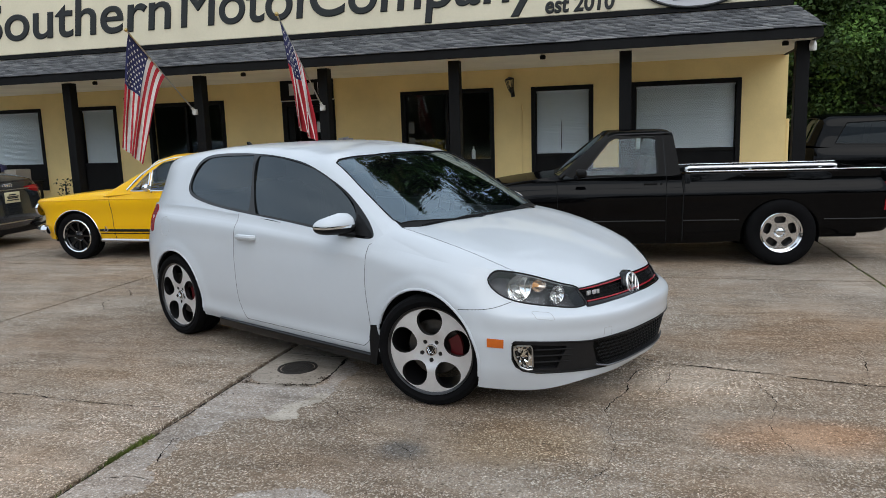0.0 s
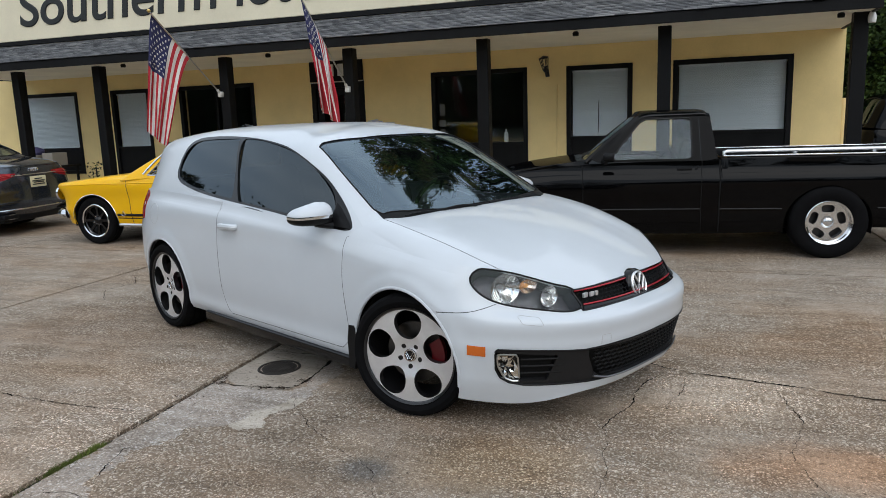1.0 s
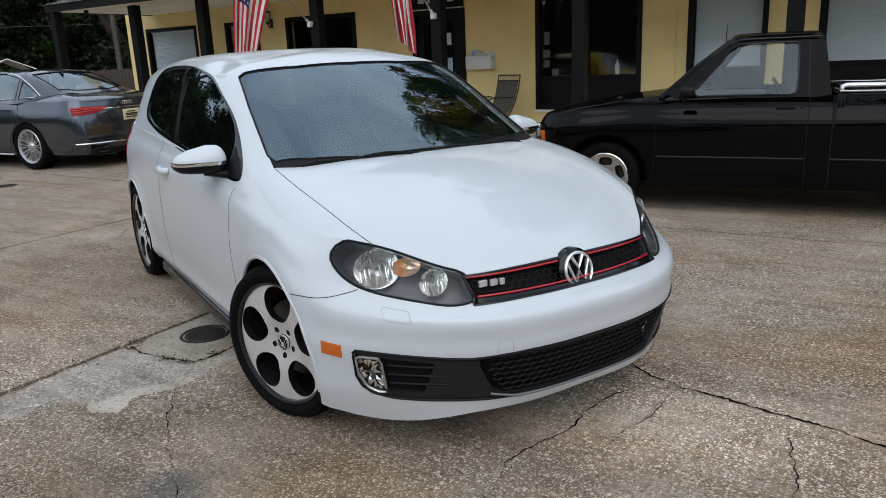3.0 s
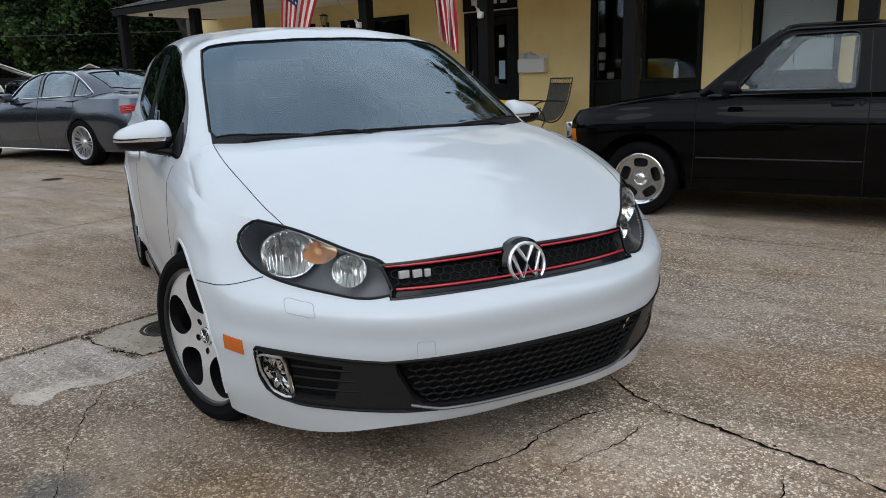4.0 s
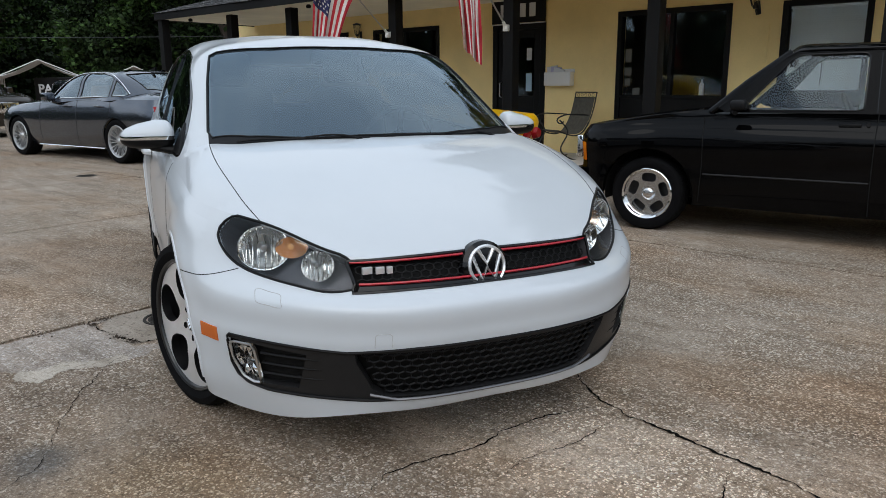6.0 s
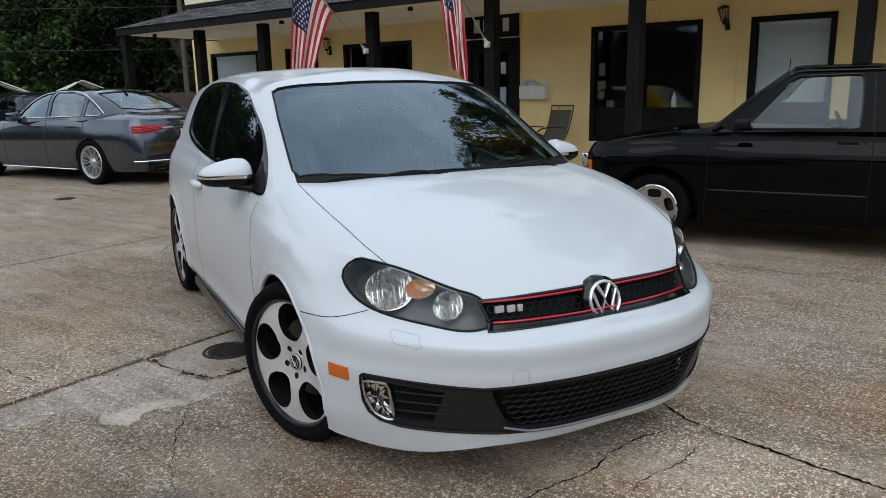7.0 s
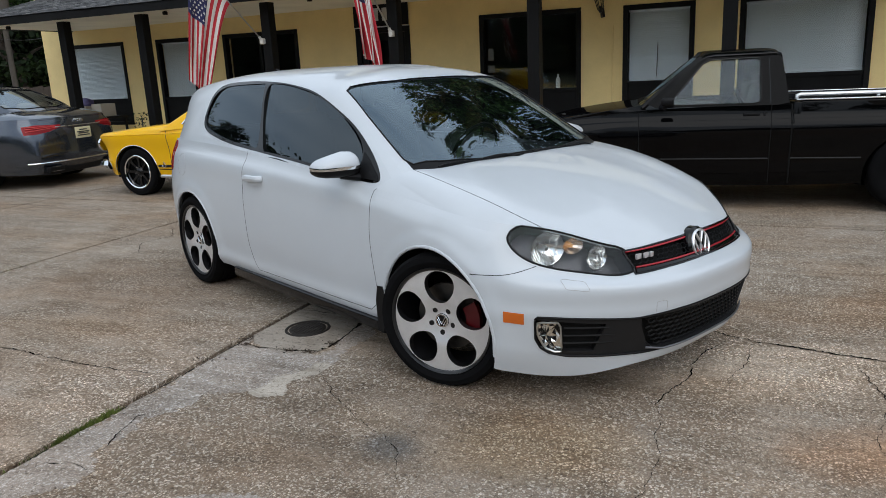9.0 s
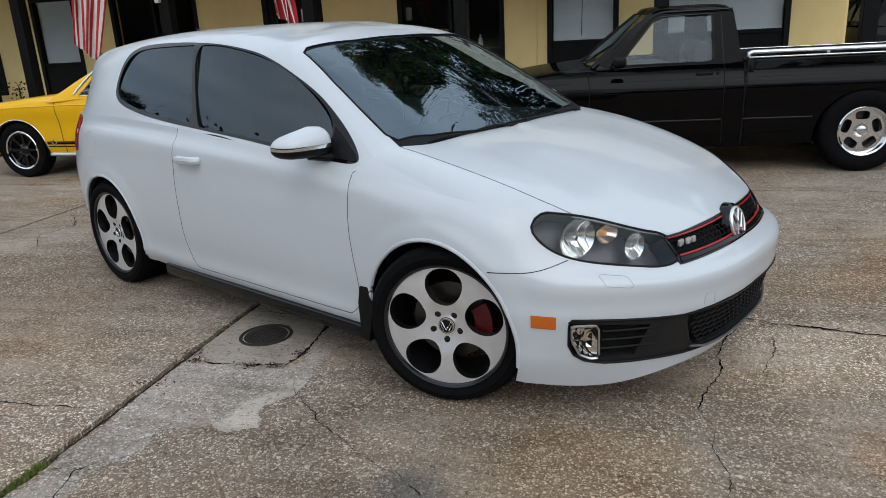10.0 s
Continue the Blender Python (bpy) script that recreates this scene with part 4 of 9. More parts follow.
# the shoulder crease along the flank
ARC = (0, 0, 0, 0, .005, .0085, .009, .008, .0095, .0105, .0105, .0075, .003, 0, 0)
TUCK = (0, 0, 0, 0, .0045, .007, .0075, .006, .0045, .0035, .0035, .0025, .001, 0, 0)
CREASE = [tuple((x, y + out, z + out * 0.3) for (x, y, z), out in zip(toward(ROW_HIGH, ROW_BELT, share), line)) for share, line in ((0.60, ARC), (0.71, TUCK))]
# a ledge along the sill
LEDGE = (0, 0, 0, 0, 0, 0.4, 1, 1, 1, 1, 0.6, 0, 0, 0, 0)
ROW_LEDGE = tuple((x, y - 0.001 * f, z) for (x, y, z), f in zip(toward(ROW_SILL, ROW_LOW, 0.26), LEDGE))
ROW_SILL = tuple((x, y + 0.002 * f, z) for (x, y, z), f in zip(ROW_SILL, LEDGE))
lower_grid = loft((ROW_LIP, ROW_SILL, ROW_LEDGE, ROW_LOW, ROW_MID, toward(ROW_EDGE, ROW_MID, 0.06), toward(ROW_EDGE, ROW_HIGH, 0.08), ROW_HIGH, CREASE[0], CREASE[1], ROW_BELT), per_row=6)
lower = sheet(lower_grid)
for v in lower.verts:  # the wheel arches swell out
    for cx, cz in ((-0.01, 0.305), (AXLE_R, 0.315)):
        away = math.hypot(v.co.x - cx, v.co.z - cz)
        if abs(v.co.y) > 0.6 and away < 0.445:
            f = min(1, (0.445 - away) / 0.06)
            v.co.y += math.copysign(0.009 * f * f * (3 - 2 * f), v.co.y)
lower.normal_update()
bonnet = sheet(deck(lower_grid[-1], loft.stations, COWL, CROWN))
upper = sheet(loft((GLASS_BASE, GLASS_MID, ROOF_EDGE, ROOF_MID, ROOF_TOP), per_row=9))
for b_ in (lower, bonnet, upper):
    bmesh.ops.recalc_face_normals(b_, faces=b_.faces)
    b_.normal_update()
    if sum(f.normal.dot(f.calc_center_median() - Vector((-1.2, 0, 0.5))) for f in b_.faces) < 0:
        bmesh.ops.reverse_faces(b_, faces=b_.faces)
        b_.normal_update()
skin_l, skin_b, skin_u = Skin(lower), Skin(bonnet), Skin(upper)
wing_zone, belt_zone = (lambda p: abs(p.y) > 0.66 and p.x < 0.30), (lambda p: p.x < -0.40 and 0.80 < p.z < 1.12)
pillar_zone = lambda p: abs(p.y) > 0.70 and p.x < -0.27
skin_l.mates = [(skin_b, 0.13, wing_zone), (skin_u, 0.05, belt_zone)]
skin_b.mates = [(skin_l, 0.13, wing_zone), (skin_u, 0.06, pillar_zone)]
skin_u.mates = [(skin_l, 0.05, belt_zone), (skin_b, 0.06, pillar_zone)]

# wheel arches
for cx, cz in ((-0.01, 0.305), (AXLE_R, 0.315)):
    for s in (1, -1):
        fs = carve(lower, circle_xz(cx, cz, 0.358, s), (0, 1, 0), lambda c, n, s=s: c.y * s > 0.6)
        bmesh.ops.delete(lower, geom=fs, context="FACES")
for s in (1, -1):
    for cx, cz in ((-0.01, 0.305), (AXLE_R, 0.315)):
        arc = [(cx + 0.358 * math.cos(a), s, cz + 0.358 * math.sin(a)) for a in np.linspace(radians(-12), radians(192), 40)]
        bm = sweep(bmesh.new(), [skin_l.cast(p, (0, -s, 0), -0.004) for p in arc], 0.009, 8)
        part("arch_lip", bm, WHITE, CAR)
        bm = bmesh.new()
        lathe(bm, [(0.356, 0.845), (0.362, 0.80), (0.362, 0.56), (0.0, 0.55)], 40, centre=(cx, 0, cz))
        if s < 0:
            bmesh.ops.scale(bm, vec=(1, -1, 1), verts=bm.verts)
        bmesh.ops.delete(bm, geom=[v for v in bm.verts if v.co.z < 0.2], context="VERTS")
        part("arch_liner", bm, UNDER, CAR)

# lamps, grilles and vents cut out of the nose
SLANT = (math.cos(radians(38)), math.sin(radians(38)), 0)
LAMP_LINE = ((.345, .756, .738), (.362, .722, .772), (.40, .685, .778), (.46, .635, .768), (.544, .563, .735), (.629, .482, .699), (.684, .428, .672), (.728, .412, .635), (.748, .412, .600), (.742, .445, .586), (.664, .567, .591), (.562, .665, .611), (.465, .735, .640), (.385, .765, .690))
VENT_LINE = ((.87, -.04, .418), (.86, 0, .418), (.842, .25, .417), (.765, .455, .408), (.68, .58, .418), (.56, .70, .427), (.503, .759, .430), (.495, .767, .419), (.497, .764, .330), (.508, .748, .292), (.530, .718, .267), (.575, .66, .251), (.68, .557, .243), (.765, .41, .236), (.835, .14, .238), (.84, 0, .238), (.85, -.04, .238))
MARK_LINE = ((.389, .838, .446), (.456, .790, .442), (.456, .790, .395), (.389, .838, .400))
GRILLE_LINE = ((.9, -.436, .664), (.9, -.25, .671), (.9, 0, .676), (.9, .25, .671), (.9, .436, .664), (.9, .424, .60), (.9, .435, .578), (.9, .25, .583), (.9, 0, .586), (.9, -.25, .583), (.9, -.435, .578), (.9, -.424, .60))
grille_bm = take(lower, carve(lower, GRILLE_LINE, (1, 0, 0), lambda c, n: c.x > 0.55))
lamp_bms, vent_bms, mark_bms = [], [], []
for s, (lamp, vent, mark) in zip((1, -1), zip(both(LAMP_LINE), both(VENT_LINE), both(MARK_LINE))):
    way = (SLANT[0], SLANT[1] * s, 0)
    front = lambda c, n, s=s: c.x > 0.2 and c.y * s > 0.0
    lamp_bms.append(take(lower, carve(lower, smooth_line(lamp, 44, True), way, lambda c, n, s=s: c.x > 0.2 and c.y * s > 0.3)))
    vent_bms.append(take(lower, carve(lower, vent, way, front)))
    mark_bms.append(take(lower, carve(lower, mark, way, lambda c, n, s=s: c.x > 0.2 and c.y * s > 0.5)))
BUMPER_LINE = ((.243, 0, .05), (.243, 0, .586), (.345, 0, .592), (.445, 0, .610), (.50, 0, .638), (.53, 0, .66), (1.0, 0, .66), (1.0, 0, .05))
bumper_bm = take(lower, carve(lower, BUMPER_LINE, (0, 1, 0), lambda c, n: c.x > 0.1))
DOOR_LINE = ((-.445, 0, 1.1), (-.445, 0, .88), (-.458, 0, .75), (-.442, 0, .5), (-.462, 0, .29), (-.50, 0, .262), (-1.67, 0, .258), (-1.715, 0, .30), (-1.763, 0, .5), (-1.770, 0, .8), (-1.75, 0, 1.1))
door_bms = [take(lower, carve(lower, DOOR_LINE, (0, 1, 0), lambda c, n, s=s: c.y * s > 0.5)) for s in (1, -1)]
panel("body", lower, WHITE, CAR, skin_l, depth=0.012)
panel("front_bumper", bumper_bm, WHITE, CAR, skin_l, depth=0.012)
doors = [panel("door", b_, WHITE, CAR, skin_l, depth=0.012) for b_ in door_bms]

# bonnet and wings
HOOD_LINE = ((-.9, .74, 1), (-.30, .700, 1), (-.15, .708, 1), (0, .707, 1), (.2, .690, 1), (.34, .670, 1), (.45, .642, 1), (1.2, .42, 1))
hood_poly = list(HOOD_LINE) + [(x, -y, z) for x, y, z in HOOD_LINE[::-1]]
hood_bm = take(bonnet, carve(bonnet, hood_poly, (0, 0, 1), lambda c, n: True))
panel("bonnet", hood_bm, WHITE, CAR, skin_b, depth=0.012)
wing_bm = take(bonnet, [f for f in bonnet.faces if f.calc_center_median().y < 0])
for b_ in (wing_bm, bonnet):
    panel("wing", b_, WHITE, CAR, skin_b, depth=0.006)

# glasshouse
def rounded(line, cuts=3):
    """Smooths an outline by cutting its corners."""
    p = [Vector(q) for q in line]
    for _ in range(cuts):
        q = []
        for k in range(len(p)):
            a, b = p[k], p[(k + 1) % len(p)]
            q += [a.lerp(b, 0.25), a.lerp(b, 0.75)]
        p = q
    return p


WS_LINE = [(-.20, 0), (-.225, .30), (-.27, .55), (-.335, .680), (-.39, .693), (-.44, .686), (-.73, .643), (-.970, .597), (-.990, .565), (-.935, .30), (-.918, 0)]
WS_LINE[0] = (-.205, 0)
ws_poly = [(x, y, 1) for x, y in WS_LINE] + [(x, -y, 1) for x, y in WS_LINE[-2:0:-1]]
ws_bm = take(upper, carve(upper, ws_poly, (0, 0, 1), lambda c, n: c.x > -1.3))
WIN_LINE = ((-.430, 0, .892), (-.47, 0, .955), (-.60, 0, 1.056), (-.816, 0, 1.192), (-1.114, 0, 1.311), (-1.472, 0, 1.374), (-1.85, 0, 1.396), (-2.20, 0, 1.396), (-2.40, 0, 1.382), (-2.49, 0, 1.33), (-2.535, 0, 1.22), (-2.535, 0, 1.13), (-2.46, 0, 1.078), (-2.30, 0, 1.046), (-2.04, 0, 1.013), (-1.56, 0, .979), (-1.05, 0, .942), (-.65, 0, .905))
REAR_LINE = [(-3, .56, 1.06), (-3, .50, 1.33), (-3, 0, 1.345), (-3, -.50, 1.33), (-3, -.56, 1.06), (-3, 0, 1.05)]
rear_bm = take(upper, carve(upper, REAR_LINE, (1, 0, 0), lambda c, n: c.x < -2.7))
win_bms = [take(upper, carve(upper, rounded(WIN_LINE), (0, 1, 0), lambda c, n, s=s: c.y * s > 0.3)) for s in (1, -1)]
cowl_bm = take(upper, carve(upper, [(.2, .70, 1), (-.315, .70, 1), (-.40, .69, 1), (-.5, .2, 1), (-.5, -.2, 1), (-.40, -.69, 1), (-.315, -.70, 1), (.2, -.70, 1)], (0, 0, 1), lambda c, n: c.x > -.5))
panel("cowl", cowl_bm, TRIM, CAR, skin_u)
panel("roof", upper, WHITE, CAR, skin_u, depth=0.01)
for lp in loops_of(ws_bm):
    part("screen_seal", sweep(bmesh.new(), lp, 0.0045, 6, True), TRIM, CAR)
pane = panel("windscreen", shift(ws_bm, skin_u, -0.004), WINDSCREEN, CAR, skin_u)
pane.visible_shadow = False
panel("rear_window", shift(rear_bm, skin_u, -0.004), TINTED, CAR, skin_u)
FRONT_GLASS = ((-.62, 0, .925), (-.62, 0, 1.052), (-.825, 0, 1.187), (-1.118, 0, 1.305), (-1.47, 0, 1.366), (-1.69, 0, 1.381), (-1.76, 0, 1.372), (-1.70, 0, 1.18), (-1.60, 0, .990), (-1.56, 0, .992), (-1.05, 0, .957), (-.70, 0, .925))
REAR_GLASS = ((-1.79, 0, 1.380), (-1.84, 0, 1.380), (-2.19, 0, 1.376), (-2.38, 0, 1.362), (-2.47, 0, 1.31), (-2.512, 0, 1.22), (-2.512, 0, 1.145), (-2.45, 0, 1.098), (-2.29, 0, 1.064), (-2.04, 0, 1.031), (-1.72, 0, 1.008), (-1.665, 0, 1.004), (-1.73, 0, 1.2))
for s, win, door in zip((1, -1), win_bms, doors):
    for nm, line in (("door_glass", FRONT_GLASS), ("quarter_glass", REAR_GLASS)):
        g_ = take(win, carve(win, rounded(line), (0, 1, 0), lambda c, n: True))
        pane_form = Pane(shift(g_, skin_u, -0.006))
        panel(nm, g_, TINTED, CAR, pane_form, "dark tinted side glass")
    panel("window_surround", shift(win, skin_u, 0.002), GLOSS_BLACK, CAR, skin_u, depth=0.012)

# roof spoiler and aerial
bm = bmesh.new()
edge_a, edge_b = [], []
for k in np.linspace(-1, 1, 25):
    y = 0.57 * k
    edge_a.append((-2.86 + 0.03 * abs(k) ** 3, y, 1.402 - 0.03 * k * k))
    edge_b.append((-3.13 + 0.14 * abs(k) ** 4, y, 1.378 - 0.028 * k * k))
va, vb = [bm.verts.new(p) for p in edge_a], [bm.verts.new(p) for p in edge_b]
vc, vd = [bm.verts.new((p[0], p[1], p[2] - 0.028)) for p in edge_b], [bm.verts.new((p[0] + .03, p[1], p[2] - 0.05)) for p in edge_a]
for k in range(24):
    for p, q in ((va, vb), (vb, vc), (vc, vd)):
        bm.faces.new((p[k], p[k + 1], q[k + 1], q[k]))
bmesh.ops.recalc_face_normals(bm, faces=bm.faces)
part("spoiler", bm, WHITE, CAR)
bm = bmesh.new()
plate(bm, ((-2.68, 1.418), (-2.76, 1.418), (-2.775, 1.47), (-2.765, 1.474)), -0.012, 0.012)
part("aerial", bm, TRIM, CAR)

# nose: lamps
HOUSING = shader("dark_lamp_housing", (0.085, 0.085, 0.092), 0.34, 0.3)
# chrome bowl with the bulb's amber reflection put into its colour
BULB_TINT_BOWL = shader("bulb_tinted_reflector", (0.88, 0.74, 0.62), 0.2, 0.92)
BADGE_CHROME = shader("satin_chrome", (0.80, 0.81, 0.82), 0.28, 0.7)


def forward_bowl(bm, centre, radius, depth, steps=28, tilt=0.0, wide=1.0):
    """A reflector bowl that opens towards the front."""
    prof = [(radius * 1.06, 0.004), (radius, 0.0), (radius * 0.86, -depth * 0.35), (radius * 0.6, -depth * 0.75), (radius * 0.25, -depth), (0.0, -depth)]
    lathe(bm, prof, steps, "X", centre)
    if wide != 1.0:
        bmesh.ops.scale(bm, vec=(1, wide, 1), space=Matrix.Translation(-Vector(centre)), verts=bm.verts)
    if tilt:
        bmesh.ops.rotate(bm, verts=bm.verts, cent=Vector(centre), matrix=Matrix.Rotation(tilt, 3, "Z"))
    return bm


for s, lens in zip((1, -1), lamp_bms):
    lamp = new("headlamp")
    lamp.parent = CAR
    for lp in loops_of(lens):
        part("lamp_rim", sweep(bmesh.new(), lp, 0.0045, 6, True), TRIM, lamp)
    back = lens.copy()
    shift(back, skin_l, -0.105)
    loops = loops_of(lens)
    panel("lens", shift(lens, skin_l, 0.001), CLEAR, lamp, skin_l, "clear headlamp lens").visible_shadow = False
    part("housing", back, HOUSING, lamp)
    bm = bmesh.new()
    for lp in loops:
        va = [bm.verts.new(p - skin_l.normal(p) * 0.004) for p in lp]
        vb = [bm.verts.new(p - skin_l.normal(p) * 0.104) for p in lp]
        for k in range(len(lp)):
            bm.faces.new((va[k], va[(k + 1) % len(lp)], vb[(k + 1) % len(lp)], vb[k]))
    part("housing_wall", bm, HOUSING, lamp)
    turn = radians(15) * s
    part("main_reflector", forward_bowl(bmesh.new(), (0.460, 0.640 * s, 0.680), 0.069, 0.06, 32, turn, 1.15), REFLECTOR, lamp, "faceted chrome reflector")
    part("high_beam_reflector", forward_bowl(bmesh.new(), (0.608, 0.503 * s, 0.640), 0.048, 0.045, 28, turn), REFLECTOR, lamp)
    part("indicator_reflector", forward_bowl(bmesh.new(), (0.535, 0.566 * s, 0.690), 0.033, 0.03, 24, turn, 1.45), BULB_TINT_BOWL, lamp, "chrome indicator reflector coloured with the bulb's amber reflection")
    bm = bmesh.new()
    lathe(bm, [(0.0, 0.012), (0.009, 0.009), (0.012, 0.0), (0.010, -0.018), (0.0, -0.018)], 16, "X", (0.522, 0.566 * s, 0.690))
    part("indicator_bulb", bm, shader("bright_amber_bulb", (0.80, 0.42, 0.16), 0.2) if s > 0 else bpy.data.materials["bright_amber_bulb"], lamp, "amber indicator bulb")
    for c, r in (((0.448, 0.640 * s, 0.680), 0.014), ((0.595, 0.503 * s, 0.640), 0.011)):
        bm = bmesh.new()
        lathe(bm, [(0.0, 0.012), (r * 0.7, 0.010), (r, 0.0), (r, -0.03), (0.0, -0.03)], 16, "X", c)
        part("bulb_cap", bm, ALU, lamp)
    # upright flutes of the two large reflectors
    for cx, cy, cz, rad, dep in ((0.460, 0.640, 0.680, 0.066, 0.058), (0.608, 0.503, 0.640, 0.044, 0.043)):
        bm = bmesh.new()
        for k in range(-3, 4):
            d = k * rad / 4
            h = math.sqrt(rad * rad - d * d)
            stretch = 1.15 if rad > 0.06 else 1.0
            pts = []
            for u in np.linspace(-1, 1, 9):
                z = u * h
                rr = math.hypot(d, z) / rad
                pts.append(Vector((-dep * (1 - rr ** 2) + 0.004, d * stretch, z)))
            mt = Matrix.Translation((cx, cy * s, cz)) @ Matrix.Rotation(turn, 4, "Z")
            sweep(bm, [mt @ p for p in pts], 0.0022, 5)
        part("reflector_flutes", bm, REFLECTOR, lamp)

# nose: upper grille
def on_nose(y, z, lift=0.0):
    return skin_l.cast((1.4, y, z), (-1, 0, 0), lift)


def honeycomb(bm, y0, y1, z0, z1, w, h, lift, radius, keep):
    """Hexagon wires laid along the nose."""
    edges = set()
    rows, cols = int((z1 - z0) / (h * 0.75)) + 2, int((y1 - y0) / w) + 2
    for r in range(rows):
        for c in range(cols):
            cy, cz = y0 + (c + 0.5 * (r % 2)) * w, z0 + r * h * 0.75
            ring = [(round(cy + a * w, 4), round(cz + b * h, 4)) for a, b in ((0, 0.5), (0.5, 0.25), (0.5, -0.25), (0, -0.5), (-0.5, -0.25), (-0.5, 0.25))]
            for k in range(6):
                edges.add(tuple(sorted((ring[k], ring[(k + 1) % 6]))))
    for a, b in sorted(edges):
        m = ((a[0] + b[0]) / 2, (a[1] + b[1]) / 2)
        if keep(*m) and keep(*a) and keep(*b):
            sweep(bm, [on_nose(*a, lift), on_nose(*b, lift)], radius, 5, flat=1.0)
    return bm


GRILLE_BLACK = shader("matt_black_mesh", (0.004, 0.004, 0.0045), 0.45, spec=0.15)
upper_grille = new("upper_grille")
upper_grille.parent = CAR
for lp in loops_of(grille_bm):
    part("grille_surround", sweep(bmesh.new(), lp, 0.0055, 6, True), GLOSS_BLACK, upper_grille)
part("grille_back", shift(grille_bm, skin_l, -0.035), UNDER, upper_grille)
part("grille_mesh", honeycomb(bmesh.new(), -0.43, 0.43, 0.606, 0.662, 0.030, 0.024, -0.012, 0.0026, lambda y, z: 0.606 < z < 0.664 and abs(y) < 0.425), GRILLE_BLACK, upper_grille, "black honeycomb mesh")
for s in (1, -1):
    for z0, z1, y1 in ((0.668, 0.661, 0.426), (0.604, 0.601, 0.412)):
        pts = [on_nose(y * s, z0 + (z1 - z0) * y / 0.43, -0.001) for y in np.linspace(0.0, y1, 30)]
        part("red_strip", sweep(bmesh.new(), pts, 0.0042, 6), RED_LINE, upper_grille, "thin red grille strip")
pts_hi, pts_lo = [on_nose(y, 0.599, -0.004) for y in np.linspace(-0.41, 0.41, 40)], [on_nose(y, 0.583, -0.002) for y in np.linspace(-0.42, 0.42, 40)]
bm = bmesh.new()
va, vb = [bm.verts.new(p) for p in pts_hi], [bm.verts.new(p) for p in pts_lo]
for k in range(39):
    bm.faces.new((va[k], vb[k], vb[k + 1], va[k + 1]))
part("lower_blade", bm, GLOSS_BLACK, upper_grille)

badge = new("badge")
badge.parent = CAR
badge.matrix_local = pose(0.786, -0.006, 0.628, 0, -14, 0)
bm = bmesh.new()
lathe(bm, [(0.0, 0.008), (0.066, 0.006), (0.079, -0.004), (0.084, -0.03), (0.0, -0.03)], 48, "X")
part("badge_back", bm, GLOSS_BLACK, badge)
bm = bmesh.new()
lathe(bm, [(0.056, 0.013), (0.061, 0.017), (0.066, 0.012), (0.066, 0.002), (0.056, 0.002)], 48, "X", closed=True)
part("badge_ring", bm, BADGE_CHROME, badge)
for zig in (((-0.026, 0.049), (0, 0.006), (0.026, 0.049)), ((-0.047, 0.030), (-0.023, -0.046), (0, -0.006), (0.023, -0.046), (0.047, 0.030))):
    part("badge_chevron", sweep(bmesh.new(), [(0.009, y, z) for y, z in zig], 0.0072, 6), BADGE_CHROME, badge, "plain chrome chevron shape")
for k, (dy, w) in enumerate(((-0.381, 0.032), (-0.344, 0.028), (-0.315, 0.018))):
    p = on_nose(dy, 0.637, 0.002)
    part("model_badge", cube(p.x - 0.010, p.y - w / 2, p.z - 0.011, p.x + 0.002, p.y + w / 2, p.z + 0.011, 0.002), BADGE_CHROME, CAR, "plain chrome badge block")

